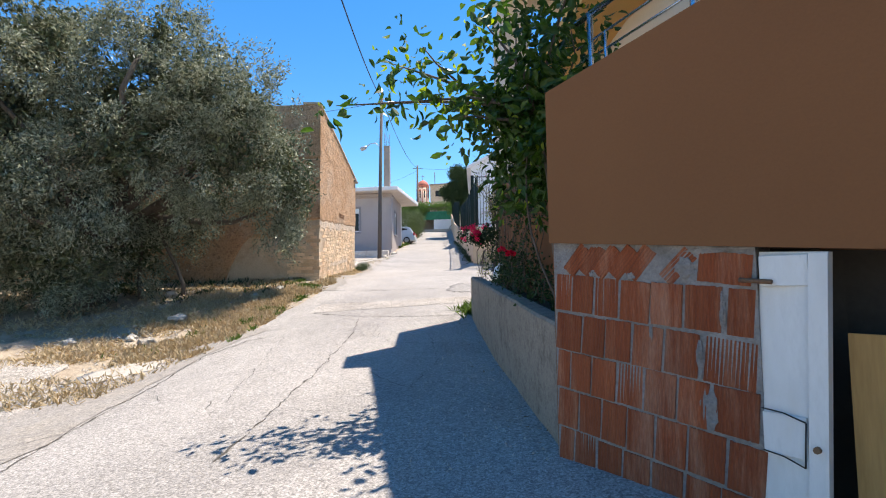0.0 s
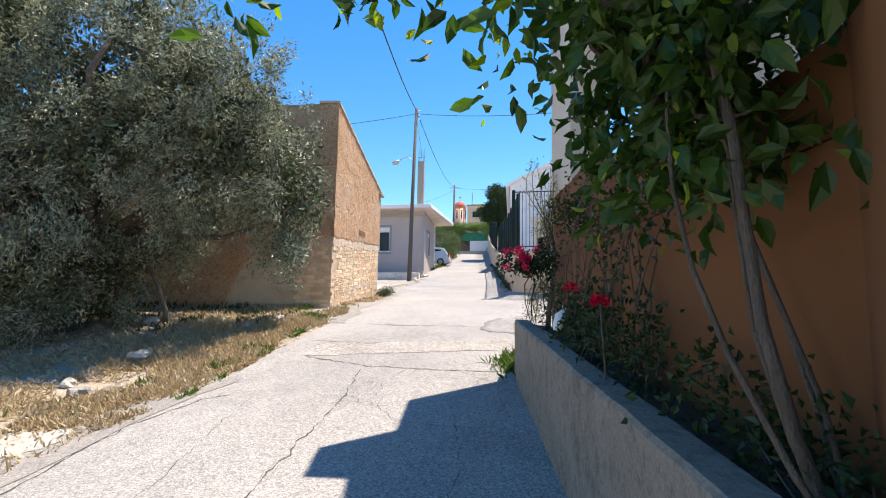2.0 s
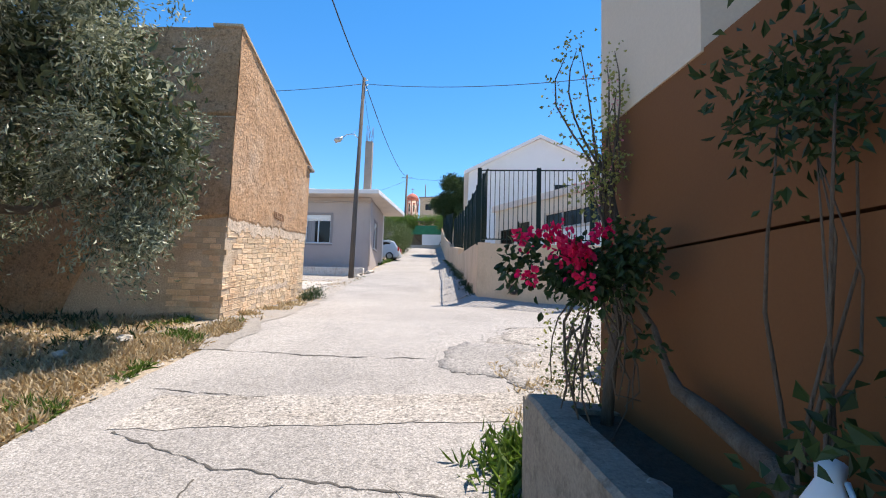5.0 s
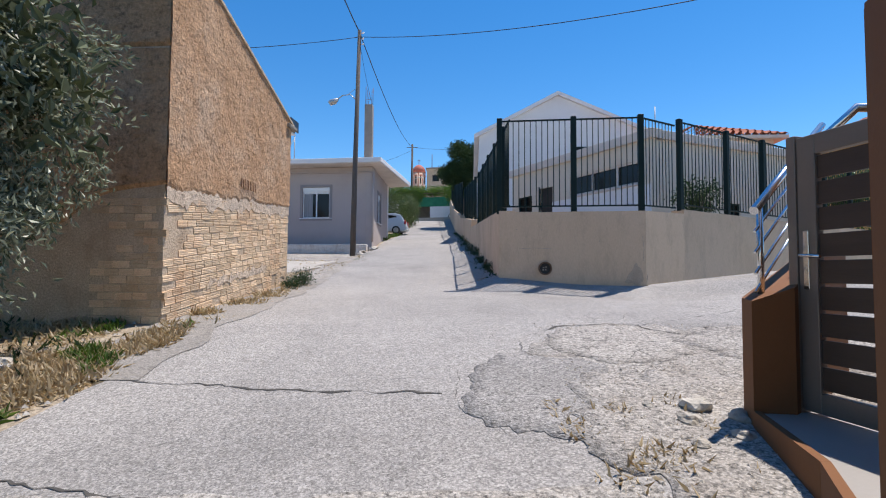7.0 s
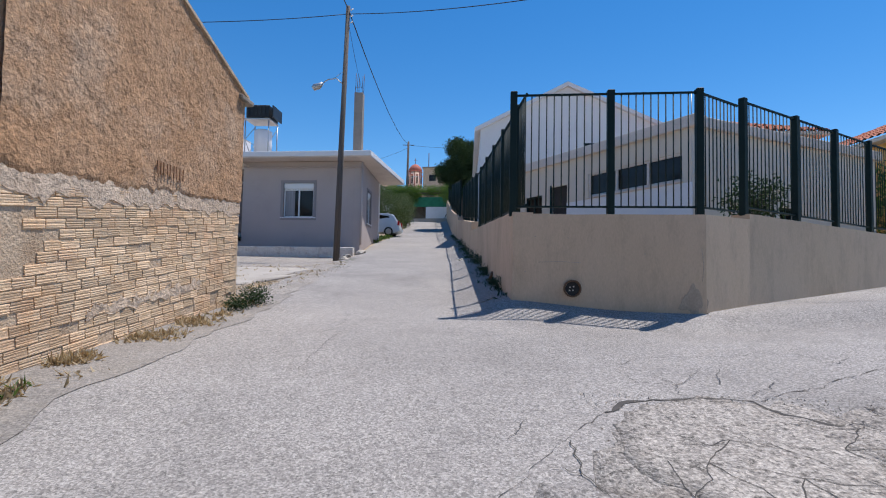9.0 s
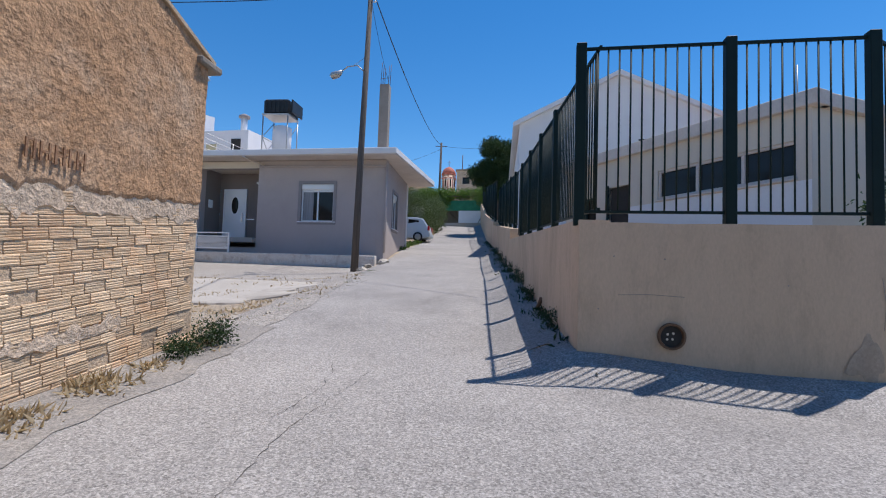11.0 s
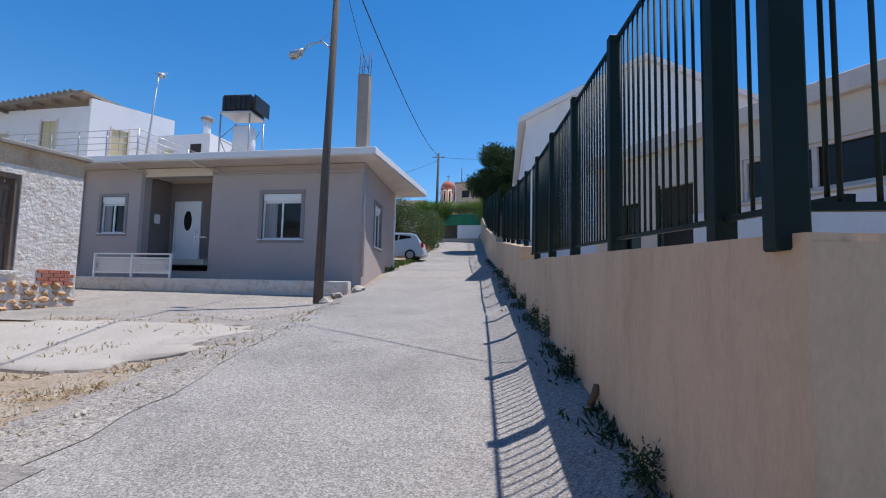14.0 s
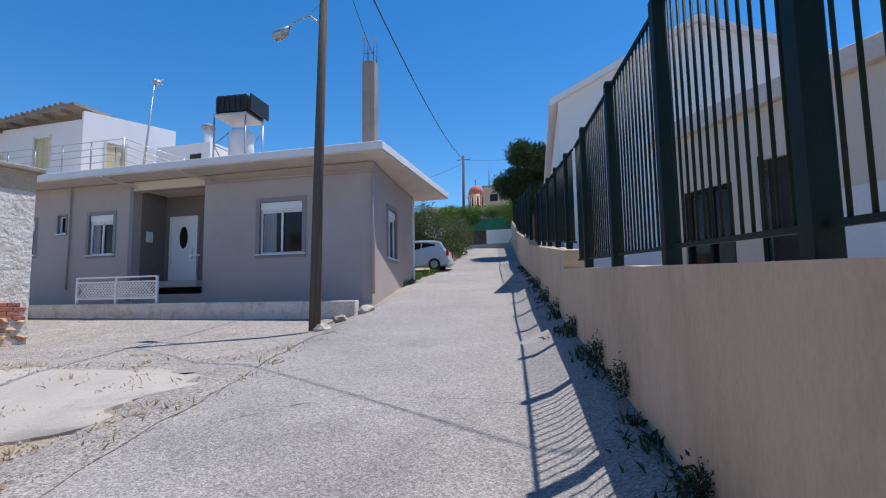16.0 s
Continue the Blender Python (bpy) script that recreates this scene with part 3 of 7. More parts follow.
for pts, w, s in (
        ([(-3.8, 13.0), (-2.1, 12.75), (-0.9, 12.68)], 0.045, 1), ([(-3.4, 11.2), (-2.3, 10.88), (-1.45, 10.78), (-0.6, 10.6), (0.3, 10.65)], 0.04, 2),
        ([(-3.7, 11.52), (-2.6, 11.3), (-1.7, 11.12), (-0.7, 11.2)], 0.035, 3), ([(-3.4, 10.5), (-2.3, 9.9), (-0.8, 9.45), (0.0, 9.3)], 0.035, 4),
        ([(-2.25, 9.7), (-2.06, 8.3), (-2.04, 6.9), (-2.0, 5.8), (-1.97, 5.0), (-1.9, 3.6)], 0.026, 5), ([(-3.35, 8.7), (-3.07, 7.3), (-2.8, 5.9), (-2.6, 5.2)], 0.012, 6),
        ([(0.22, 14.8), (0.45, 15.02), (0.9, 15.12), (1.4, 15.1), (1.5, 14.85), (1.75, 14.68), (2.1, 14.75)], 0.085, 7), ([(1.45, 15.1), (2.3, 15.6), (3.4, 16.2), (5.0, 17.0)], 0.016, 8),
        ([(2.0, 14.8), (2.8, 15.3), (3.8, 15.6), (5.5, 16.2)], 0.016, 9), ([(2.6, 14.4), (3.2, 14.75), (3.6, 14.6), (5.2, 15.2)], 0.03, 10),
        ([(0.6, 16.0), (1.0, 16.3), (1.9, 16.4), (3.0, 16.9)], 0.01, 11), ([(-2.6, 17.0), (-2.5, 18.2), (-2.65, 18.9)], 0.008, 12),
        ([(-4.0, 24.0), (-3.0, 24.9), (-1.8, 24.8), (-0.9, 24.6)], 0.012, 13), ([(-2.3, 15.5), (-2.4, 17.0), (-2.2, 18.6)], 0.01, 14),
        ([(-4.6, 22.0), (-4.4, 24.0), (-4.75, 26.2), (-5.2, 29.2)], 0.012, 15), ([(-0.7, 5.2), (-0.5, 6.6), (-0.75, 8.0), (-0.4, 9.4)], 0.012, 16),
        ([(0.1, 13.0), (0.7, 13.2), (1.3, 13.0), (1.9, 13.5)], 0.009, 17), ([(0.9, 12.6), (1.6, 13.9), (1.8, 14.6)], 0.008, 18), ([(-3.4, 3.0), (-3.66, 4.03), (-3.86, 5.07), (-4.09, 6.42), (-4.2, 7.6), (-3.9, 8.5), (-3.4, 8.87)], 0.034, 19),
        ([(-2.9, 10.9), (-2.75, 11.35)], 0.02, 20), ([(-2.1, 10.85), (-2.0, 11.2)], 0.02, 21), ([(-1.3, 10.8), (-1.4, 11.15)], 0.02, 22), ([(-0.8, 10.65), (-0.95, 11.2)], 0.02, 23),
        ([(0.2, 14.8), (-0.2, 14.3), (-0.45, 13.9), (-0.8, 13.4)], 0.006, 24), ([(-0.8, 13.3), (-0.75, 12.4), (-0.4, 11.9), (0.2, 11.8)], 0.008, 25)):
    crack(pts, w, s)


def crackle(x0, x1, y0, y1, cell, keep, seed, inside):
    """A net of fine cracks between uneven cells of worn asphalt."""
    rr = random.Random(seed)
    nodes = {}
    for i in range(int((x1 - x0) / cell) + 1):
        for j in range(int((y1 - y0) / cell) + 1):
            nodes[i, j] = (x0 + (i + 0.5 * (j % 2) + rr.uniform(-0.33, 0.33)) * cell, y0 + (j + rr.uniform(-0.33, 0.33)) * cell)
    verts, faces = [], []
    for (i, j), p in nodes.items():
        for q in ((i + 1, j), (i, j + 1), (i + (1 if j % 2 else -1), j + 1)):
            if q not in nodes or rr.random() > keep or not inside(*p):
                continue
            a, b = p, nodes[q]
            n = 7
            d = math.hypot(b[0] - a[0], b[1] - a[1])
            ox, oy = (a[1] - b[1]) / d, (b[0] - a[0]) / d
            for k in range(n + 1):
                f = k / n
                x, y = a[0] + (b[0] - a[0]) * f, a[1] + (b[1] - a[1]) * f
                m = 0.14 * cell * math.sin(math.pi * f) * (noise.noise((x * 5, y * 5, seed)) + 0.8 * noise.noise((x * 17, y * 17, seed)))
                h = 0.0018 + 0.0045 * abs(noise.noise((x * 3, y * 3, seed + 4)))
                for sgn in (-1, 1):
                    px, py = x + ox * (m + sgn * h), y + oy * (m + sgn * h)
                    verts.append((px, py, ground(px, py) + 0.0105))
                if k:
                    c = len(verts)
                    faces.append((c - 4, c - 2, c - 1, c - 3))
    me = bpy.data.meshes.new("crack_net")
    me.from_pydata(verts, [], faces)
    me.materials.append(M["crack"])
    tagged(new("crack_net", me), "net of fine cracks in worn asphalt", "crack", kind="stuff")


crackle(-0.6, 5.2, 12.2, 17.2, 0.36, 0.36, 3, lambda x, y: noise.noise((x * 0.7, y * 0.7, 2)) > -0.12 and y < 15.2 + 0.4 * x and x + y > 13.2)
crackle(-4.2, 0.4, 4.0, 10.0, 0.7, 0.3, 7, lambda x, y: noise.noise((x * 0.5, y * 0.5, 6)) > 0.12)


def stone_mesh(seed, sub=1):
    bm = bmesh.new()
    bmesh.ops.create_icosphere(bm, subdivisions=sub, radius=1.0)
    for v in bm.verts:
        v.co *= 0.8 + 0.45 * noise.noise(v.co * 1.3 + Vector((seed, 0, 0)))
        v.co.z *= 0.65
    me = bpy.data.meshes.new("stone")
    bm.to_mesh(me)
    bm.free()
    me.materials.append(M["field_stone"])
    return me


M["field_stone"] = mat("field_stone", (0.36, 0.31, 0.255), (0.5, 0.46, 0.4), 4, 0.95, 0.8, 30, grain=0.2, rnd=0.2)
stones = [stone_mesh(i * 3.7, 2) for i in range(3)]
rs = random.Random(4)
for x, y, r in ((-5.9, 8.9, 0.2), (-6.5, 9.3, 0.14), (-5.2, 13.3, 0.16), (-6.4, 10.6, 0.22), (-5.6, 12.6, 0.13), (0.95, 12.35, 0.13), (1.15, 12.15, 0.1), (0.8, 12.1, 0.09), (0.72, 11.75, 0.07), (1.02, 11.85, 0.08), (-7.5, 9.0, 0.15), (-8.6, 8.6, 0.2), (-7.9, 12.8, 0.2), (-4.75, 20.4, 0.13), (-4.9, 20.9, 0.1), (-4.6, 21.4, 0.07), (-5.3, 29.4, 0.2), (-5.5, 30.9, 0.22), (-5.1, 31.5, 0.25), (0.62, 12.4, 0.05)):
    ob = new("stone", stones[rs.randrange(3)])
    ob.matrix_basis = pose(x, y, ground(x, y) + r * 0.15, 0, 0, rs.random() * 360) @ Matrix.Scale(r, 4)
    tagged(ob, "rough pale stone lying on the verge", "stone", "loose stones on the verge")


def litter(name, area, n, smin, smax, material, label, seed, flat=0.6, inside=None):
    """Small grit strewn over the ground."""
    rng = np.random.default_rng(seed)
    verts, faces = [], []
    while n > 0:
        x, y = rng.uniform(area[0], area[1]), rng.uniform(area[2], area[3])
        n -= 1
        if inside and not inside(x, y):
            continue
        s = rng.uniform(smin, smax)
        z = ground(x, y)
        b = len(verts)
        for k in range(4):
            a = k * math.pi / 2 + rng.uniform(-0.5, 0.5)
            verts.append((x + s * math.cos(a), y + s * math.sin(a), z - 0.005))
        verts.append((x + rng.uniform(-0.3, 0.3) * s, y + rng.uniform(-0.3, 0.3) * s, z + s * flat + 0.005))
        faces += [(b + k, b + (k + 1) % 4, b + 4) for k in range(4)]
    me = bpy.data.meshes.new(name)
    me.from_pydata(verts, [], faces)
    me.materials.append(M[material])
    return tagged(new(name, me), label, "gravel", kind="stuff")


litter("gravel", (0.1, 1.3, 10.6, 13.6), 500, 0.008, 0.03, "field_stone", "grit and small stones by the gate", 1)
litter("gravel", (-6.5, -4.2, 19.6, 26), 900, 0.008, 0.035, "field_stone", "grit along the edge of the lane", 2)
litter("gravel", (-8.5, -4.0, 2, 15), 1600, 0.01, 0.04, "field_stone", "grit on the verge", 3, inside=lambda x, y: x < left_edge(y))
litter("gravel", (-0.6, 0.5, 3.2, 9.2), 700, 0.005, 0.016, "field_stone", "grit and dry scraps below the planter", 4)
litter("gravel", (0.1, 3.6, 12.0, 15.2), 3200, 0.004, 0.016, "field_stone", "loose grit on the crumbling surface", 5, inside=lambda x, y: noise.noise((x * 1.3, y * 1.3, 9)) > -0.15)
litter("gravel", (0.2, 3.4, 12.4, 15.1), 1500, 0.004, 0.012, "crack", "dark grit on the crumbling surface", 8, flat=0.3, inside=lambda x, y: noise.noise((x * 1.1, y * 1.1, 4)) > 0.0)
litter("gravel", (-1.3, 3.0, 18.3, 40), 700, 0.006, 0.02, "soil", "dirt at the foot of the wall", 6, inside=lambda x, y: road_right(y) - 0.5 < x < road_right(y) + 0.2 or (y < 19 and x > 0))

# grass and weeds
M["dry_grass"] = leaf_mat("dry_grass", (0.35, 0.265, 0.155), (0.54, 0.44, 0.29), trans=0.3)
M["green_grass"] = leaf_mat("green_grass", (0.06, 0.11, 0.02), (0.14, 0.2, 0.05), trans=0.35)
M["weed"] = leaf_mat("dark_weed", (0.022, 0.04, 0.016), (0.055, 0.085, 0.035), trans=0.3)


def grass(name, label, material, seed, n, place, h0, h1, width=0.09, lean=0.8):
    rng = np.random.default_rng(seed)
    pos = []
    while len(pos) < n:
        x, y, dens = place(rng)
        if rng.random() < dens:
            pos.append((x, y, ground(x, y) - 0.02))
    pos = np.array(pos)
    way = rng.normal(size=pos.shape) * lean
    way[:, 2] = 1.0
    return tagged(leaf_mesh(name, pos, way, rng.uniform(h0, h1, len(pos)), width, material, curl=0.35), label, "grass", kind="stuff")


def clumpy(x, y, s=0.9, lo=0.0):
    return max(0.0, min(1.0, (noise.noise((x * s, y * s, 8.0)) - lo) * 2.5 + 0.25))


def verge(rng):
    y = rng.uniform(5.5, 15.0)
    x = left_edge(y) - abs(rng.normal()) * 1.5 - 0.05
    return x, y, clumpy(x, y, 0.9, -0.18) * (0.15 if y < 7.6 else 1.0) * (1.0 if x > -9 else 0.3)


grass("dry_grass", "straw-coloured dry grass on the verge", "dry_grass", 11, 24000, verge, 0.04, 0.14, width=0.06)
grass("dry_grass", "flattened straw on the verge", "dry_grass", 12, 22000, verge, 0.05, 0.18, width=0.05, lean=3.5)
grass("green_grass", "sparse green grass in the verge", "green_grass", 13, 1600, lambda r: (lambda x, y: (x, y, clumpy(x, y, 1.6, 0.3)))(-4.2 - abs(r.normal()) * 0.7, r.uniform(8, 15)), 0.05, 0.16)
grass("dry_grass", "dry grass by the gate", "dry_grass", 14, 2200, lambda r: (lambda x, y: (x, y, clumpy(x, y, 2.2)))(r.uniform(-0.05, 0.9), r.uniform(9.4, 12.6)), 0.03, 0.12, lean=2.0)
grass("green_grass", "green tufts at the end of the planter", "green_grass", 15, 900, lambda r: (r.normal(0.0, 0.16), r.normal(9.75, 0.28), 1.0), 0.05, 0.2, width=0.09)
grass("dry_grass", "dry grass at the foot of the old wall", "dry_grass", 16, 2600, lambda r: (lambda x, y: (x, y, clumpy(x, y, 2.0)))(-4.62 + abs(r.normal()) * 0.22, r.uniform(14.9, 19.6)), 0.04, 0.15, lean=1.5)
grass("dry_grass", "dry grass round the concrete pad", "dry_grass", 17, 3200, lambda r: (lambda x, y: (x, y, clumpy(x, y, 1.5, 0.1)))(r.uniform(-10, -4.5), r.uniform(19.8, 27.5)), 0.03, 0.12, lean=1.8)
grass("green_grass", "green weeds along the edge of the lane", "green_grass", 18, 700, lambda r: (lambda x, y: (x, y, clumpy(x, y, 3.0, 0.2)))(left_edge(25) - 0.1 + r.normal() * 0.15, r.uniform(21, 29)), 0.02, 0.06, width=0.06)
grass("weed", "dark weeds at the foot of the fence wall", "weed", 19, 1300, lambda r: (lambda y: (road_right(y) - abs(r.normal()) * 0.12, y, clumpy(3.0, y, 1.3, -0.05)))(r.uniform(19.3, 44)), 0.03, 0.13, width=0.14)
grass("dry_grass", "dry weeds by the bushes up the lane", "dry_grass", 20, 5000, lambda r: (lambda y: (left_edge(y) - abs(r.normal()) * 0.4, y, 1.0))(r.uniform(47.5, 62)), 0.1, 0.5, width=0.04)
grass("green_grass", "weeds by the house corner", "green_grass", 21, 900, lambda r: (lambda y: (left_edge(y) - abs(r.normal()) * 0.35 - 0.1, y, clumpy(1, y, 1.5)))(r.uniform(37, 46)), 0.06, 0.3)


CLUMPS = [(r.uniform(-14, -5.3), 14.75 - abs(r.gauss(0, 1.1)), r.uniform(0.12, 0.4)) for r in [random.Random(33)] for _ in range(60)]


def undergrowth(rng):
    x, y, s = CLUMPS[rng.integers(len(CLUMPS))]
    return x + rng.normal() * s, min(14.95, y + rng.normal() * s), 1.0


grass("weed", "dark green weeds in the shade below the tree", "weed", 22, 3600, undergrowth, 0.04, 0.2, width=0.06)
grass("dry_grass", "dead brown grass in the shade", "dry_grass", 23, 9000, lambda r: (lambda x, y: (x, y, clumpy(x, y, 1.2)))(r.uniform(-13, -5), r.uniform(9.5, 14.9)), 0.04, 0.16, width=0.06, lean=2.2)

# ---- the old ochre building ----
OX, OY0, OY1, OW = -4.7, 15.0, 19.5, -16.0
old = empty("old_building", "derelict ochre stucco building with exposed ribbed brick base", "house", (OX, OY0, 1.6))


def old_top(x, y):
    return 7.12 - (y - OY0) * 0.31 - 0.04 * abs(math.sin(y * 7.0)) + 0.02 * math.sin(x * 3)


def stucco_sheet(fr, u0, u1, low, high, v0, v1, step=0.06, relief=0.012):
    """A rough coat of render on a wall between two uneven heights."""
    bm = bmesh.new()
    nu = round((u1 - u0) / step)
    cols = []
    for i in range(nu + 1):
        u = u0 + (u1 - u0) * i / nu
        a, b = low(u), high(u)
        nz = 34
        col = []
        for j in range(nz + 1):
            z = a + (b - a) * j / nz
            q = fr.p(u, 0, z)
            r = relief * (noise.noise(q * 4.0) + 0.8 * noise.noise(q * 11.0))
            edge = v1 if j else v0
            col.append(bm.verts.new(fr.p(u, edge + (r if j else 0), z)))
        cols.append(col)
    for c0, c1 in zip(cols, cols[1:]):
        for j in range(len(c0) - 1):
            bm.faces.new((c0[j], c1[j], c1[j + 1], c0[j + 1]))
    bmesh.ops.recalc_face_normals(bm, faces=bm.faces[:])
    return bm


part("front_wall", slab([(OX, OY0), (OX, OY1), (OX - 0.45, OY1), (OX - 0.45, OY0)], 1.0, old_top), "old_mortar", old)
part("side_wall", slab([(OX - 0.45, OY0 + 0.002), (OX - 0.45, OY0 + 0.45), (OW, OY0 + 0.45), (OW, OY0 + 0.002)], 0.0, old_top), "old_mortar", old)
part("back_wall", slab([(OX - 0.45, OY1 - 0.4), (OX - 0.45, OY1 - 0.002), (OW, OY1 - 0.002), (OW, OY1 - 0.4)], 1.2, lambda x, y: old_top(x, y) - 0.02), "old_mortar", old)
part("roof", slab([(OX - 0.45, OY0 + 0.45), (OX - 0.45, OY1 - 0.4), (OW, OY1 - 0.4), (OW, OY0 + 0.45)], lambda x, y: old_top(x, y) - 0.3, lambda x, y: old_top(x, y) - 0.15), "old_tile", old)
OF = Frame((OX, OY0), (OX, OY1))


def stucco_low(u):
    return 3.33 + 0.075 * u + 0.05 * noise.noise((u * 1.7, 2.0, 0)) + 0.06 * noise.noise((u * 7.0, 5.0, 0)) + 0.05 * noise.noise((u * 23.0, 2.0, 0))


part("stucco", stucco_sheet(OF, 0.0, OF.len, lambda u: stucco_low(u) + 0.12, lambda u: old_top(OX, OY0 + u) - 0.01, 0.005, 0.03), "stucco_old", old, "rough ochre stucco")
part("lime_coat", stucco_sheet(OF, 0.02, OF.len, lambda u: stucco_low(u) - 0.02 - 0.22 * max(0.0, noise.noise((u * 3, 1, 1))) - 0.1 * max(0.0, noise.noise((u * 11, 3, 1))), lambda u: stucco_low(u) + 0.18, 0.0, 0.017, relief=0.008), "stucco_pale", old, "pale flaking lime render")
part("lime_coat", stucco_sheet(OF, 1.1, 3.3, lambda u: 2.02 + 0.115 * u + 0.08 * noise.noise((u * 5, 4, 1)), lambda u: 2.06 + 0.115 * u + 0.05 + 0.34 * abs(noise.noise((u * 2.1, 9, 1))) + 0.12 * noise.noise((u * 12, 9, 1)), 0.0, 0.016, step=0.03, relief=0.014), "stucco_pale", old, "pale flaking lime render")
OS = Frame((OW, OY0), (OX - 0.0, OY0))
part("stucco", stucco_sheet(OS, 0.0, OS.len + 0.03, lambda u: 0.3 + (2.75 + 0.5 * smooth((u - 9.8) / 1.2)) * smooth((u - 7.6) / 1.6) + 0.2 * noise.noise((u * 1.5, 2.0, 4)), lambda u: 5.36, 0.0, 0.04, step=0.2), "stucco_old", old, "rough ochre stucco")
part("stucco", stucco_sheet(OS, 0.0, OS.len + 0.03, lambda u: 5.4, lambda u: 7.08, 0.0, 0.03, step=0.25), "stucco_old", old)
part("coping", slab([(OX + 0.06, OY0 - 0.06), (OX + 0.06, OY1 + 0.12), (OX - 0.5, OY1 + 0.12), (OX - 0.5, OY0 - 0.06)], lambda x, y: old_top(x, y) + 0.001, lambda x, y: old_top(x, y) + 0.05), "old_mortar", old)
part("eave_tile", OF.box(OF.len - 0.25, OF.len + 0.22, -0.2, 0.1, 5.55, 5.64, bevel=0.02), "old_tile", old)
# painted letters, faint
for k, (du, w) in enumerate(((0, 0.09), (0.13, 0.1), (0.27, 0.1), (0.41, 0.035), (0.49, 0.1))):
    bm = bmesh.new()
    OF.box(2.1 + du, 2.1 + du + 0.022, 0.05, 0.062, 3.86, 4.02, bm)
    if w > 0.05:
        OF.box(2.1 + du + w - 0.02, 2.1 + du + w, 0.05, 0.062, 3.86 + 0.02 * (k % 2), 4.02, bm)
        OF.box(2.1 + du + 0.023, 2.1 + du + w - 0.021, 0.05, 0.061, 3.93 + 0.07 * (k % 3 == 0), 3.95 + 0.07 * (k % 3 == 0), bm)
    part("letter", bm, "faded_paint", old, "faded rust-brown painted stroke")

# the ribbed bricks of its base: three meshes, shared


def ribbed_brick(seed, L=0.228, H=0.094, D=0.06):
    bm = bmesh.new()
    rr = random.Random(seed)
    prof = [(-D, 0)]
    for k in range(4):
        z0, z1 = H * k / 4, H * (k + 1) / 4
        prof += [(-0.0045, z0 + 0.001), (0.0, z0 + 0.006), (0.0, z1 - 0.006)]
    prof += [(-0.0055, H - 0.001), (-D, H)]
    ends = []
    for u in (0.0, L):
        ends.append([bm.verts.new((u + rr.uniform(-0.006, 0.006), v + rr.uniform(-0.003, 0.003), z + rr.uniform(-0.002, 0.002))) for v, z in prof])
    a, b = ends
    for k in range(len(prof)):
        bm.faces.new((a[k], b[k], b[(k + 1) % len(prof)], a[(k + 1) % len(prof)]))
    bm.faces.new(a[::-1])
    bm.faces.new(b)
    bmesh.ops.recalc_face_normals(bm, faces=bm.faces[:])
    me = bpy.data.meshes.new("brick")
    bm.to_mesh(me)
    bm.free()
    me.materials.append(M["old_brick"])
    return me


bricks = [ribbed_brick(i) for i in range(4)]


def lay_bricks(fr, parent, u_max, zlow, zhigh, seed, u_min=0.0, missing=0.04, rise=0.112):
    rr = random.Random(seed)
    inv = wmat(parent).inverted()
    axes = Matrix(((fr.u.x, fr.v.x, 0, 0), (fr.u.y, fr.v.y, 0, 0), (0, 0, 1, 0), (0, 0, 0, 1)))
    lean = -math.degrees(math.atan(rise))
    k, z = 0, zlow
    while z < zhigh:
        # the near corner is broken away: some courses jut out, some are gone
        start = u_min + (0.5 + rr.uniform(-0.15, 0.1) if 2.72 < z < 2.95 else (0.28 + rr.uniform(-0.1, 0.1) if 2.5 < z <= 2.72 or 2.95 < z < 3.1 else rr.uniform(-0.07, 0.03)))
        u = u_min - (0.13 if k % 2 else 0.0)
        while u < u_max - 0.05:
            w = rr.choice((0.2, 0.24, 0.24, 0.24))
            zb = z + rise * u
            g = fr.p(u + 0.12, 0, 0)
            hole = rr.random() < missing * (2.2 if u > 2.6 and zb < 3.0 else 1.0)
            if u > start - 0.02 and u + w < u_max + 0.06 and zb > ground(g.x, g.y) - 0.12 and zb < stucco_low(u) + 0.05 and not hole:
                ob = new("brick", bricks[rr.randrange(4)])
                ob.parent, ob.matrix_parent_inverse = parent, inv
                loc = fr.p(u + rr.uniform(-0.004, 0.004), 0.01 + rr.uniform(-0.003, 0.004), zb + rr.uniform(-0.003, 0.003))
                ob.matrix_basis = Matrix.Translation(loc) @ axes @ pose(0, 0, 0, rr.uniform(-1.2, 1.2), lean + rr.uniform(-0.8, 0.8), rr.uniform(-1, 1)) @ Matrix.Diagonal((w / 0.24, 1, 1, 1))
            u += w
        z += 0.1035
        k += 1


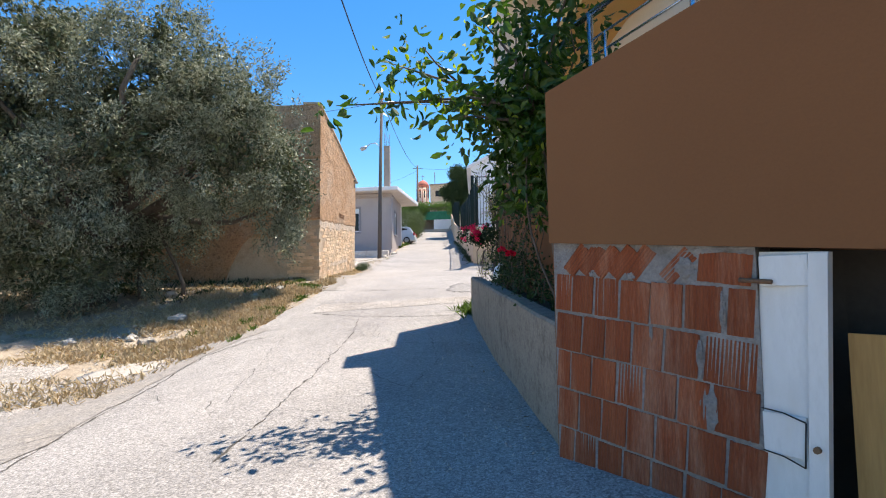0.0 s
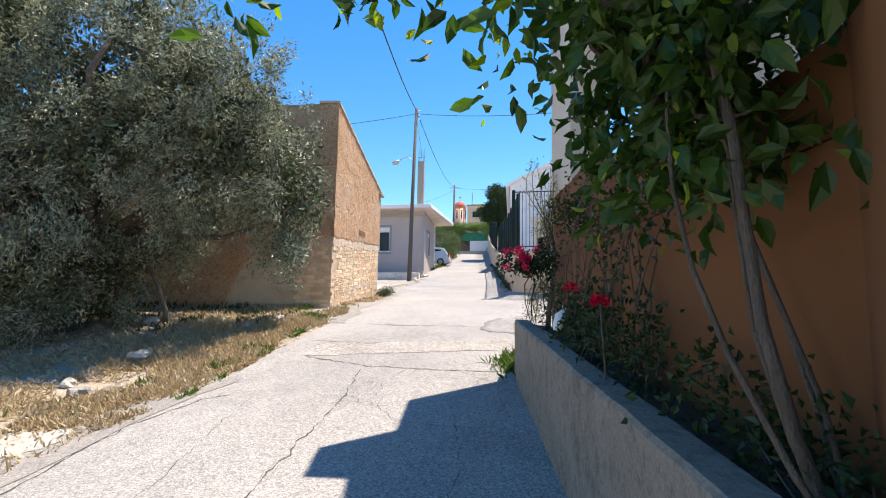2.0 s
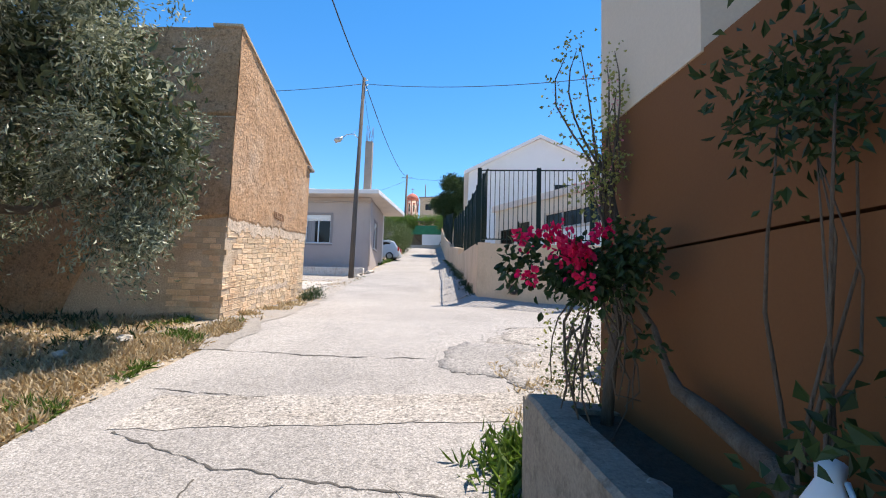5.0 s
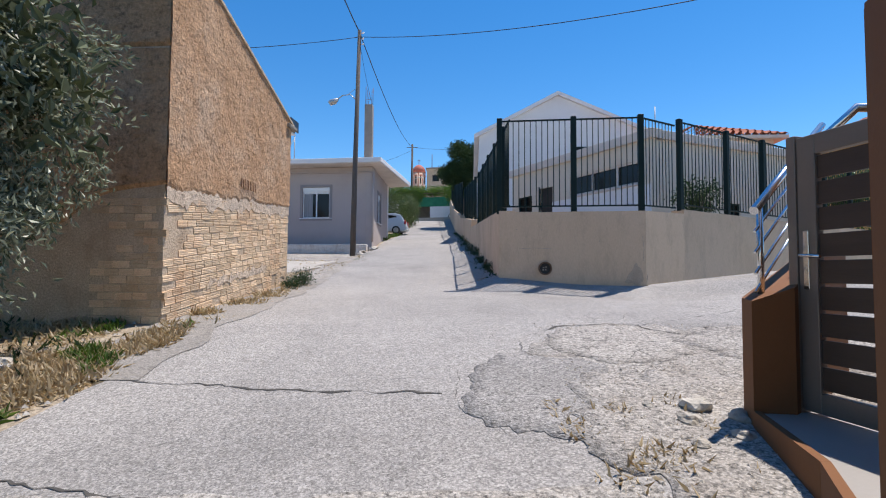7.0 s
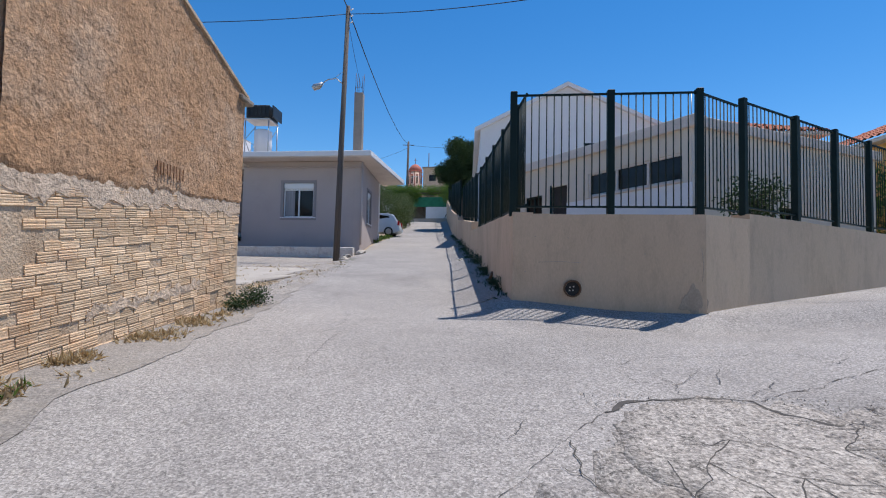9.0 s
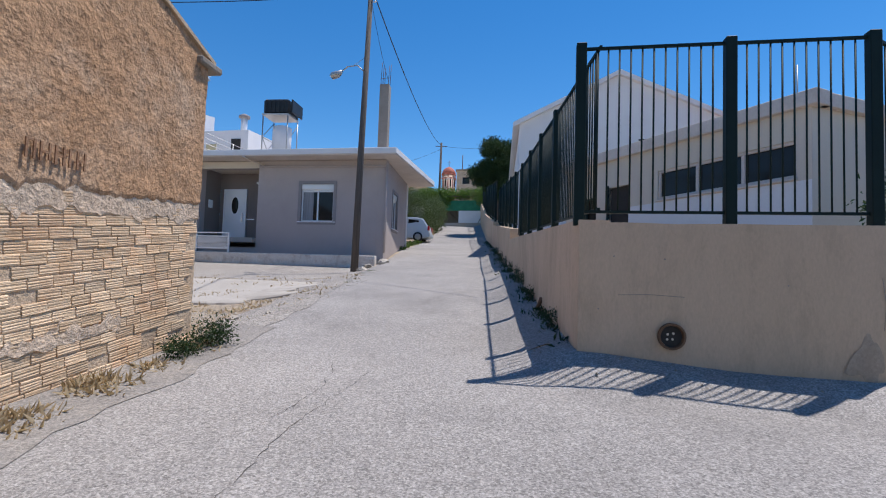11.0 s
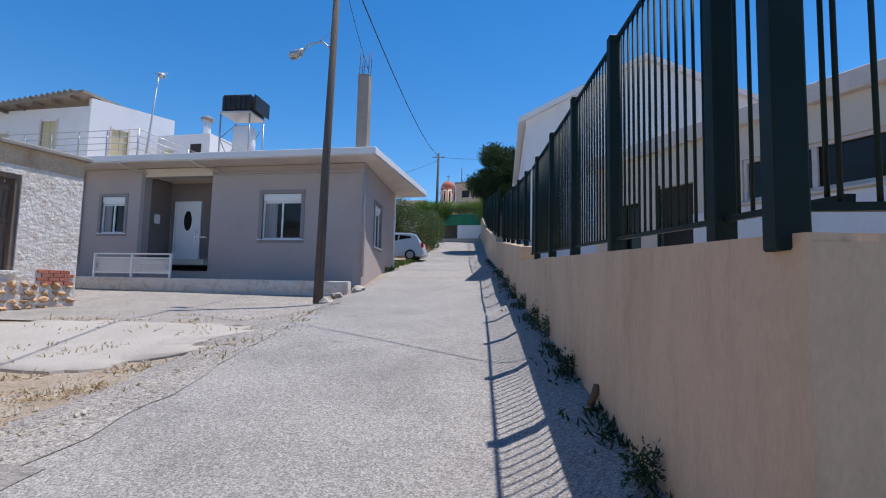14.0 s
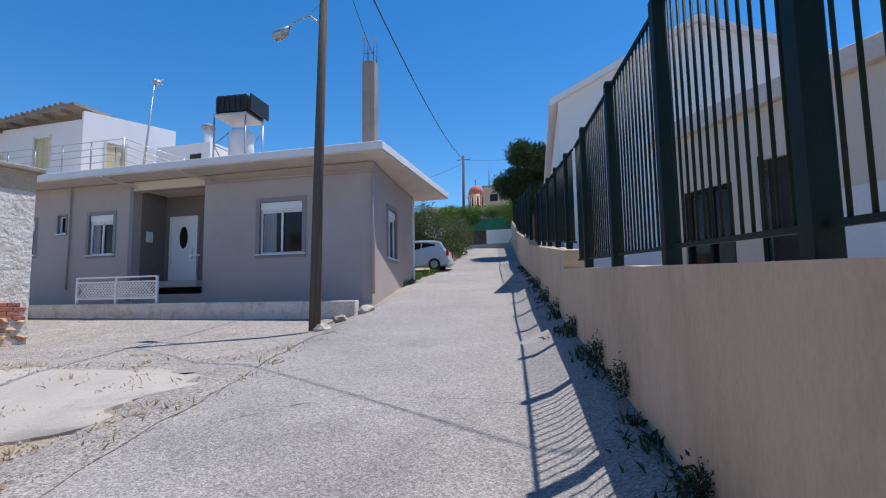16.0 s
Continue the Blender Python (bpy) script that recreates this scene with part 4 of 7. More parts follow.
# ---- retaining wall with fence ----
RW = [(-3.2, 66.0), (-2.15, 50.0), (-1.34, 38.1), (-0.69, 28.1), (-0.1, 19.05), (2.8, 18.9), (3.9, 19.75), (8.0, 22.35), (14.0, 26.2)]
RT = [(10.9, 7.6), (7.6, 5.75), (5.6, 4.46), (4.17, 3.68), (3.65, 3.66), (3.66, 3.7), (3.79, 3.74), (3.74, 3.75)]
rwall = empty("retaining_wall", "beige rendered retaining wall stained at its foot", "wall", (0, 19, 2), kind="structure")
fence = empty("fence", "dark green metal bar fence on a beige wall", "fence", (0, 19.1, 3.65))
bars_far = bmesh.new()
for i, ((a, b), (t0, t1)) in enumerate(zip(zip(RW, RW[1:]), RT)):
    fr = Frame(a, b)
    n = max(1, round(fr.len / 0.5))
    bm = bmesh.new()
    for k in range(n):
        u0, u1 = fr.len * k / n, fr.len * (k + 1) / n
        za, zb = [t0 + (t1 - t0) * q / n + 0.012 * noise.noise((i * 5 + q * 0.7, 1, 2)) for q in (k, k + 1)]
        hexa(bm, [fr.p(u0, -0.32, 1.0), fr.p(u0, 0, 1.0), fr.p(u1, 0, 1.0), fr.p(u1, -0.32, 1.0), fr.p(u0, -0.32, za), fr.p(u0, 0, za), fr.p(u1, 0, zb), fr.p(u1, -0.32, zb)])
    bmesh.ops.remove_doubles(bm, verts=bm.verts[:], dist=0.0005)
    inner = [f for f in bm.faces if len({e for e in f.edges if len(e.link_faces) > 2}) == 4]
    bmesh.ops.delete(bm, geom=inner, context="FACES_ONLY")
    bmesh.ops.recalc_face_normals(bm, faces=bm.faces[:])
    part("wall_run", bm, "wall_beige", rwall)
    # posts and bars
    height = {2: 1.66, 6: 1.95, 7: 1.95}.get(i, 1.93)
    posts = {3: [fr.len - d for d in (1.0, 2.9, 4.6, 6.3, 8.05)], 2: [fr.len - d for d in (0.9, 2.7, 4.5, 6.3, 8.1)], 4: [0.0, 1.52, 2.86], 5: [], 6: [0.05, 1.75, 3.25, 4.75], 1: [1.5, 4, 6.5, 9, 11.5], 0: [2.5, 6, 9, 12, 15], 7: [1.4, 2.9, 4.4, 5.9]}[i]
    inset = 0.1 if i in (2, 3) else 0.0
    zt = lambda u: t0 + (t1 - t0) * u / fr.len
    lift = 0.0
    for u in posts:
        w = 0.055
        bm = fr.box(u - w, u + w, -0.18 - inset, -0.07 - inset, zt(u) - 0.02, zt(u) + height + 0.06 + lift, bevel=0.008)
        post = part("post", bm, "green_metal", fence)
    stops = sorted({0.06 if i != 4 else 0.0, fr.len - (0.06 if i != 4 else 0.0), *posts})
    for u0, u1 in zip(stops, stops[1:]):
        if u1 - u0 < 0.2:
            continue
        for dz in (0.13, height - 0.0):
            part("rail", obar(fr.p(u0 + 0.056, -0.125 - inset, zt(u0) + dz + lift), fr.p(u1 - 0.056, -0.125 - inset, zt(u1) + dz + lift), 0.03, 0.03), "green_metal", fence)
        m = max(1, round((u1 - u0 - 0.1) / 0.118))
        for k in range(1, m):
            u = u0 + 0.05 + (u1 - u0 - 0.1) * k / m
            p, q = fr.p(u, -0.125 - inset, zt(u) + 0.146 + lift), fr.p(u, -0.125 - inset, zt(u) + height - 0.016 + lift)
            if p.y < 31 and p.x < 8.5:
                part("bar", tube([p, q], 0.0098, 6), "green_metal", fence)
            else:
                tube([p, q], 0.0098, 5, bars_far)
tagged(part("bar", bars_far, "green_metal", fence), kind="stuff")
# drain pipe mouth
pipe = empty("drain_pipe", "rusty round drain pipe mouth in the beige wall", "pipe", (0.82, 18.99, 2.5))
bm = bmesh.new()
ring = []
for r, v in ((0.135, 0.0), (0.135, 0.05), (0.115, 0.05), (0.105, -0.01)):
    ring.append([bm.verts.new((0.82 + r * math.cos(a), 19.0 - v, 2.5 + r * math.sin(a))) for a in [2 * math.pi * k / 24 for k in range(24)]])
for r0, r1 in zip(ring, ring[1:]):
    for k in range(24):
        bm.faces.new((r0[k], r0[(k + 1) % 24], r1[(k + 1) % 24], r1[k]))
part("rim", bm, "rebar", pipe)
bm = bmesh.new()
bmesh.ops.create_circle(bm, cap_ends=True, radius=0.106, segments=24, matrix=pose(0.82, 18.992, 2.5, 90))
part("grating", bm, "dark", pipe, "dark perforated grating")
for dx, dz in ((-0.035, 0.02), (0.02, 0.03), (-0.04, -0.03), (0.012, -0.028)):
    bm = bmesh.new()
    bmesh.ops.create_circle(bm, cap_ends=True, radius=0.013, segments=12, matrix=pose(0.82 + dx, 18.987, 2.5 + dz, 90))
    part("hole", bm, "annex", pipe)
# a rusty pipe stub and scraps by the left run
stub = tube([(-0.34, 21.6, ground(-0.34, 21.6)), (-0.3, 21.62, ground(-0.3, 21.6) + 0.09), (-0.27, 21.65, ground(-0.3, 21.6) + 0.15)], [0.03, 0.03, 0.04], 10)
tagged(part("pipe_stub", stub, "rebar"), "rusty bent pipe stub at the wall", "pipe")

rp = bmesh.new()
bmesh.ops.create_icosphere(rp, subdivisions=3, radius=1.0)
for v in rp.verts:
    v.co *= 0.8 + 0.5 * noise.noise(v.co * 1.6 + Vector((4, 0, 0)))
    v.co = Vector((2.62 + v.co.x * (0.2 - 0.1 * v.co.z), 18.909 + v.co.y * 0.01, 2.36 + v.co.z * 0.26))
part("repair_patch", rp, "repair", rwall, "rough mortar repair at the wall's foot")
for x, z in ((0.25, 3.3), (0.75, 3.28), (1.9, 3.05), (0.1, 2.75)):
    sp = bmesh.new()
    bmesh.ops.create_icosphere(sp, subdivisions=1, radius=0.009)
    bmesh.ops.translate(sp, verts=sp.verts[:], vec=(x, 19.02 - x * 0.05, z))
    part("spall", sp, "raw_concrete", rwall)
for pts in ([(2.74, 18.897, 2.65), (2.76, 18.896, 2.9), (2.73, 18.897, 3.15)], [(0.3, 19.028, 2.9), (0.6, 19.01, 2.915), (0.95, 18.995, 2.9)]):
    part("hairline_crack", tube(pts, 0.0025, 5), "raw_concrete", rwall)

# yard behind the fence
tagged(part("ground", slab([(-1.0, 36.0), (0.1, 19.3), (2.8, 19.15), (4.0, 20.3), (10.0, 25.2), (16, 30), (16, 60), (-1.5, 60)], 1.5, 3.45), "rough_concrete"), "concrete school yard behind the fence", "ground", kind="structure")


def window_unit(fr, u0, u1, z0, z1, parent, depth=0.12, trim=0.0, shutter=0.0, sill=True, frame_w=0.05, bars=1, frame_m="upvc", glass="glass", trim_m="house_trim"):
    """A window set into a wall's hole: surround, frame, sashes, panes, sill, shutter box."""
    win = part("window", fr.box(u0, u1, -depth - 0.03, -depth - 0.01, z0, z1), glass, parent, "dark window pane")
    if trim:
        for a, b, c, d in ((u0 - trim, u0, z0 - trim, z1 + trim), (u1, u1 + trim, z0 - trim, z1 + trim), (u0, u1, z0 - trim, z0), (u0, u1, z1, z1 + trim)):
            part("surround", fr.box(a, b, -0.05, 0.025, c, d), trim_m, win)
    top = z1 - shutter
    if shutter:
        part("shutter_box", fr.box(u0, u1, -depth, -depth + 0.09, top, z1, bevel=0.01), frame_m, win)
        for k in range(5):
            part("shutter_slat", fr.box(u0 + 0.03, u1 - 0.03, -depth + 0.0, -depth + 0.012, top - 0.05 * (k + 1), top - 0.05 * k - 0.006), frame_m, win) if k < 2 else None
    f = frame_w
    for a, b, c, d in ((u0, u0 + f, z0, top), (u1 - f, u1, z0, top), (u0 + f, u1 - f, z0, z0 + f), (u0 + f, u1 - f, top - f, top)):
        part("frame", fr.box(a, b, -depth, -depth + 0.05, c, d, bevel=0.006), frame_m, win)
    for k in range(1, bars + 1):
        u = u0 + (u1 - u0) * k / (bars + 1)
        part("mullion", fr.box(u - f * 0.6, u + f * 0.6, -depth + 0.001, -depth + 0.051, z0 + f, top - f, bevel=0.006), frame_m, win)
    if sill:
        part("sill", fr.box(u0 - trim, u1 + trim, -0.02, 0.06, z0 - 0.04, z0 - 0.002, bevel=0.006), frame_m if not trim else "white_wall", win)
    return win


# annex behind the fence
AF = Frame((0.9, 28.3), (4.2, 22.6))
annex = empty("annex_building", "cream rendered low annex with a dark window band", "building", (4.2, 22.6, 3.4))
wl = (3.3, 6.35, 4.92, 5.58)
dr = (1.72, 2.42, 3.45, 5.42)
w2 = (0.4, 1.25, 3.9, 5.25)
part("wall", AF.wall(0, AF.len, 3.3, 6.1, 0.25, [wl, dr, w2]), "annex", annex)
part("fascia", AF.box(-0.15, AF.len + 0.15, -0.3, 0.12, 6.1, 6.36, bevel=0.01), "roof_concrete", annex)
part("plinth", AF.box(0, dr[0], 0.002, 0.03, 3.3, 3.6), "white_wall", annex)
part("lower_wall", AF.box(dr[1], AF.len, 0.002, 0.012, 3.3, 4.86), "white_wall", annex, "white lower wall")
win = window_unit(AF, *wl, annex, 0.08, 0.0, 0.0, True, 0.06, 2, frame_m="roof_concrete")
door = part("door", AF.box(dr[0], dr[1], -0.12, -0.08, dr[2], dr[3]), "dark", annex, "dark metal door")
part("door_frame", AF.box(dr[0] - 0.06, dr[0], -0.1, 0.02, dr[2], dr[3] + 0.06), "green_metal", door)
window_unit(AF, *w2, annex, 0.08, 0.0, 0.0, True, 0.05, 1, frame_m="green_metal")
AG = Frame((4.2, 22.6), (10.6, 25.8))
w3 = (3.0, 3.5, 3.7, 4.5)
part("wall", AG.wall(0, AG.len, 3.3, 6.1, 0.25, [w3]), "annex", annex)
window_unit(AG, *w3, annex, 0.08, 0, 0, True, 0.05, 1, frame_m="green_metal")
part("fascia", AG.box(0.15, AG.len + 0.15, -0.3, 0.12, 6.1, 6.34, bevel=0.01), "roof_concrete", annex)
part("roof", slab([(4.2, 22.9), (10.5, 26.0), (7.5, 32.0), (1.2, 28.6)], 6.0, 6.2), "roof_concrete", annex)
part("wall", slab([(10.6, 25.8), (10.3, 25.7), (7.2, 32.0), (7.5, 32.0)], 3.3, 6.1), "annex", annex)
AC = tube([(5.0, 24.5, 6.2), (5.0, 24.5, 7.6)], 0.015, 6)
part("antenna", AC, "galv", annex)

# white gable building
gable = empty("gable_building", "white rendered hall with a low gable roof", "building", (3.8, 35.5, 3.5))
GX0, GXM, GX1, GY0, GY1 = -0.28, 3.85, 8.6, 35.4, 50.0
bm = bmesh.new()
prof = [(GX0, 3.4), (GX1, 3.4), (GX1, 9.7), (GXM, 11.8), (GX0, 9.7)]
lo = [bm.verts.new((x, GY0, z)) for x, z in prof]
hi2 = [bm.verts.new((x, GY1, z)) for x, z in prof]
bm.faces.new(lo)
bm.faces.new(hi2[::-1])
for k in range(5):
    bm.faces.new((lo[k], hi2[k], hi2[(k + 1) % 5], lo[(k + 1) % 5]))
bmesh.ops.recalc_face_normals(bm, faces=bm.faces[:])
part("wall", bm, "white_wall", gable)
for sx in (-1, 1):
    xe = GX0 - 0.28 if sx < 0 else GX1 + 0.35
    ze = 9.7 - 0.16
    bm = bmesh.new()
    hexa(bm, [(xe, GY0 - 0.2, ze), (GXM, GY0 - 0.2, 11.81), (GXM, GY1, 11.81), (xe, GY1, ze), (xe, GY0 - 0.2, ze + 0.2), (GXM, GY0 - 0.2, 12.0), (GXM, GY1, 12.0), (xe, GY1, ze + 0.2)])
    bmesh.ops.recalc_face_normals(bm, faces=bm.faces[:])
    part("roof", bm, "white_wall", gable)
GW = Frame((GX0, GY0), (GX1, GY0))
w = part("window", GW.box(5.0, 6.5, 0.002, 0.02, 8.35, 9.0), "glass", gable, "dark upper window")
part("frame", GW.box(4.95, 6.55, 0.002, 0.04, 9.002, 9.06), "green_metal", w)
part("mullion", GW.box(5.72, 5.78, 0.021, 0.04, 8.35, 9.0), "white_wall", w)

# houses with red tile roofs down the side street


def tiled_house(x0, x1, y0, y1, z0, zt, ridge, wall_m, label, rows=14):
    h = empty("house", label, "house", ((x0 + x1) / 2, y0, z0))
    part("wall", box(x0, x1, y0, y1, z0, zt), wall_m, h)
    xm, ym, o = (x0 + x1) / 2, (y0 + y1) / 2, 0.4
    for k, (a, b) in enumerate((((x0 - o, y0 - o), (x1 + o, y0 - o)), ((x1 + o, y0 - o), (x1 + o, y1 + o)), ((x0 - o, y1 + o), (x0 - o, y0 - o)))):
        bm = bmesh.new()
        a3, b3 = Vector((*a, zt)), Vector((*b, zt))
        top = Vector((xm, ym, ridge))
        for i in range(rows):
            f0, f1 = i / rows, (i + 1) / rows
            cols = max(2, int(((b3 - a3).length * (1 - f0)) / 0.3))
            for c in range(cols):
                p0, p1 = a3.lerp(top, f0), b3.lerp(top, f0)
                q0, q1 = a3.lerp(top, f1), b3.lerp(top, f1)
                u0, um, u1 = c / cols, (c + 0.5) / cols, (c + 1) / cols
                up = Vector((0, 0, 0.07))
                vs = [bm.verts.new(v) for v in (p0.lerp(p1, u0) + up * 0.5, p0.lerp(p1, um) + up * 1.6, p0.lerp(p1, u1) + up * 0.5, q0.lerp(q1, u1), q0.lerp(q1, um) + up, q0.lerp(q1, u0))]
                bm.faces.new((vs[0], vs[1], vs[4], vs[5]))
                bm.faces.new((vs[1], vs[2], vs[3], vs[4]))
        tagged(part("roof_tiles", bm, "roof_tile", h), kind="stuff")
    part("eave", box(x0 - o, x1 + o, y0 - o, y1 + o, zt - 0.14, zt - 0.01), "annex", h)
    return h


tiled_house(12.5, 21.5, 27.5, 36, 2.2, 7.3, 9.4, "yellow_ceiling", "yellow rendered house with a red tile roof")
tiled_house(8.2, 12.0, 30.5, 37, 3.4, 8.2, 9.6, "annex", "cream house with a red tile roof")

# ---- grey house ----
HF = Frame((-20.0, 34.58), (-5.6, 33.43))
L0 = HF.len
house = empty("house", "single-storey mauve-grey rendered house with flat overhanging roof", "house", (-5.6, 33.4, 3.8))
hw1 = (L0 - 3.62, L0 - 2.2, 5.13, 6.68)
porch = (L0 - 8.3, L0 - 5.6, 4.0, 7.35)
hw2 = (4.35, 5.35, 5.33, 6.66)
hw3 = (3.0, 3.34, 6.1, 6.7)
hw4 = (1.15, 1.98, 5.42, 6.6)
part("wall", HF.wall(0, L0, 2.6, 7.66, 0.3, [hw1, porch, hw2, hw3, hw4]), "house_wall", house)
for h, tr in ((hw1, 0.13), (hw2, 0.11), (hw3, 0.05), (hw4, 0.11)):
    wu = window_unit(HF, *h, house, 0.12, tr, 0.22 if h is not hw3 else 0.0, True, 0.05, 1 if h is not hw3 else 0)
    if h is not hw3:
        part("curtain", HF.box(h[0] + 0.06, h[0] + 0.35 * (h[1] - h[0]), -0.128, -0.121, h[2] + 0.05, h[3] - 0.3), "curtain", wu, "pale drawn curtain")
HS = Frame((-5.6, 33.43), (-5.75, 38.9))
hs1 = (1.65, 2.75, 5.05, 6.6)
part("side_wall", HS.wall(0.002, HS.len, 3.0, 7.66, 0.3, [hs1]), "house_wall", house)
window_unit(HS, *hs1, house, 0.12, 0.13, 0.22, True, 0.05, 1)
part("corner_strip", HS.box(HS.len - 0.16, HS.len + 0.02, 0.0, 0.05, 3.2, 7.6), "white_wall", house)
# porch
PB = 1.35
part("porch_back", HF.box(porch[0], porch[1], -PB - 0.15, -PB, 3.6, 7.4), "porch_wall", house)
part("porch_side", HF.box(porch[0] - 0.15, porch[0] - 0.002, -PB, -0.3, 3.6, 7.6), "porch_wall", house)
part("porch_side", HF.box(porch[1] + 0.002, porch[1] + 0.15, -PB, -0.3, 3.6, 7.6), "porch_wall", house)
part("porch_jamb", HF.box(porch[0] - 0.16, porch[0] - 0.002, 0.002, 0.02, 3.8, 7.5), "house_trim", house)
part("porch_beam", HF.box(porch[0], porch[1], -0.3, 0.02, 7.36, 7.64), "annex", house)
part("porch_floor", HF.box(porch[0], porch[1], -PB, 0.25, 4.2, 4.4, bevel=0.01), "tile_step", house)
part("porch_ceiling", HF.box(porch[0], porch[1], -PB, -0.3, 7.42, 7.5), "annex", house)
du = porch[0] + 0.3
door = part("door", HF.box(du, du + 1.0, -PB + 0.002, -PB + 0.05, 4.41, 6.62, bevel=0.005), "upvc", house, "white front door with an oval pane")
for a, b, c, d in ((du - 0.07, du, 4.41, 6.69), (du + 1.0, du + 1.07, 4.41, 6.69), (du, du + 1.0, 6.621, 6.69)):
    part("door_frame", HF.box(a, b, -PB + 0.002, -PB + 0.08, c, d), "upvc", door)
bm = bmesh.new()
pv = [bm.verts.new(HF.p(du + 0.5 + 0.17 * math.cos(a), -PB + 0.054, 5.95 + 0.38 * math.sin(a))) for a in [2 * math.pi * k / 24 for k in range(24)]]
bm.faces.new(pv)
bmesh.ops.recalc_face_normals(bm, faces=bm.faces[:])
part("oval_pane", bm, "glass", door, "dark oval glass pane")
part("handle", HF.box(du + 0.86, du + 0.9, -PB + 0.051, -PB + 0.1, 5.2, 5.6), "chrome", door)
window_unit(HF, porch[1] - 0.55, porch[1] - 0.12, 5.2, 6.75, house, PB - 0.06, 0, 0.2, True, 0.05, 0)
part("mailbox", HF.box(porch[0] + 0.002, porch[0] + 0.06, -0.75, -0.5, 5.75, 6.1, bevel=0.01), "upvc", house, "small white letter box")
part("porch_lamp", tube([HF.p(porch[0] + 1.9, -PB, 6.95), HF.p(porch[0] + 1.9, -PB + 0.12, 6.97)], 0.05, 10), "upvc", house)
# roof slab with a thin light edge
part("roof", HF.box(-0.6, L0 + 0.62, -6.2, 0.85, 7.68, 7.9), "roof_concrete", house)
part("roof_edge", HF.box(-0.62, L0 + 0.64, 0.852, 0.88, 7.72, 7.94, bevel=0.01), "white_wall", house)
part("roof_edge", HF.box(L0 + 0.622, L0 + 0.65, -6.2, 0.85, 7.72, 7.94, bevel=0.01), "white_wall", house)
part("eave_pipe", tube([HF.p(porch[1] + 0.1, 0.06, 7.42), HF.p(L0 + 0.06, 0.06, 7.38), HF.p(L0 + 0.07, -0.1, 7.36)], 0.035, 8), "house_wall", house)
part("downpipe", tube([HF.p(L0 + 0.05, 0.06, 7.36), HF.p(L0 + 0.05, 0.05, 3.9)], 0.045, 8), "house_wall", house)
part("downpipe", tube([HF.p(hw3[0] + 0.55, 0.06, 7.6), HF.p(hw3[0] + 0.55, 0.06, 4.2)], 0.03, 8), "house_wall", house)
for u in (porch[0] - 0.35, porch[1] - 0.2):
    part("roof_spout", tube([HF.p(u + 0.5, 0.1, 7.45), HF.p(u, 0.5, 7.6), HF.p(u, 0.92, 7.66)], 0.03, 8), "roof_concrete", house)
tagged(part("terrace", slab([tuple(HF.p(-0.5, 1.3, 0).xy), tuple(HF.p(L0 + 0.1, 0.75, 0).xy), tuple(HF.p(L0 + 0.0, 0.02, 0).xy), tuple(HF.p(-0.5, 0.02, 0).xy)], 2.5, lambda x, y: 3.62), "concrete_pad"), "narrow concrete terrace along the house", "terrace", kind="structure")
# low wall before the house
LW = Frame((-20.0, 33.1), (-5.55, 31.9))
low_wall = tagged(part("low_wall", LW.box(0.0, LW.len, -0.25, 0, 2.6, 3.72, bevel=0.02), "whitewash"), "low flaking whitewashed wall before the house", "wall", kind="structure")
tagged(part("gate_pillar", LW.box(3.0, 3.45, -0.3, 0.05, 2.8, 4.15, bevel=0.02), "white_wall"), "short white gate pillar by the house", "pillar")
# lattice panel
panel = empty("lattice_panel", "white metal lattice panel on the low wall", "railing", tuple(LW.p(7.0, -0.1, 3.72)))
pu0, pu1 = 5.55, 8.42
for u in (pu0, (pu0 + pu1) / 2, pu1):
    part("post", LW.box(u - 0.03, u + 0.03, -0.13, -0.07, 3.7, 4.5), "upvc", panel)
for z in (3.85, 4.32, 4.46):
    part("rail", LW.box(pu0 + 0.031, pu1 - 0.031, -0.125, -0.075, z, z + 0.045), "upvc", panel)
bm = bmesh.new()
k = pu0 + 0.03
while k < pu1 - 0.03:
    for sgn in (1, -1):
        a, b = (k, min(k + 0.42, pu1 - 0.03)) if sgn > 0 else (min(k + 0.42, pu1 - 0.03), k)
        obar(LW.p(a, -0.1 + 0.004 * sgn, 3.88), LW.p(b, -0.1 + 0.004 * sgn, 3.88 + 0.42 * abs(b - a) / 0.42), 0.006, 0.03, bm)
    k += 0.105
tagged(part("lattice", bm, "upvc", panel), kind="stuff")
# roof terrace railing
rail = empty("roof_railing", "grey metal railing along the flat roof", "railing", tuple(HF.p(3, 0.5, 7.9)))
for u in np.arange(0.1, 6.0, 1.2):
    part("post", tube([HF.p(u, 0.55, 7.9), HF.p(u, 0.55, 8.95)], 0.025, 6), "galv", rail)
for z in (8.25, 8.48, 8.71, 8.95):
    part("rail", tube([HF.p(0.0, 0.55, z), HF.p(6.2, 0.55, z)], 0.014, 6), "galv", rail)
    part("rail", tube([HF.p(6.2, 0.55, z), HF.p(6.2, -4.5, z)], 0.014, 6), "galv", rail)
part("post", tube([HF.p(6.2, 0.55, 7.9), HF.p(6.2, 0.55, 8.97)], 0.03, 6), "galv", rail)
part("post", tube([HF.p(6.2, -2.0, 7.9), HF.p(6.2, -2.0, 8.97)], 0.025, 6), "galv", rail)
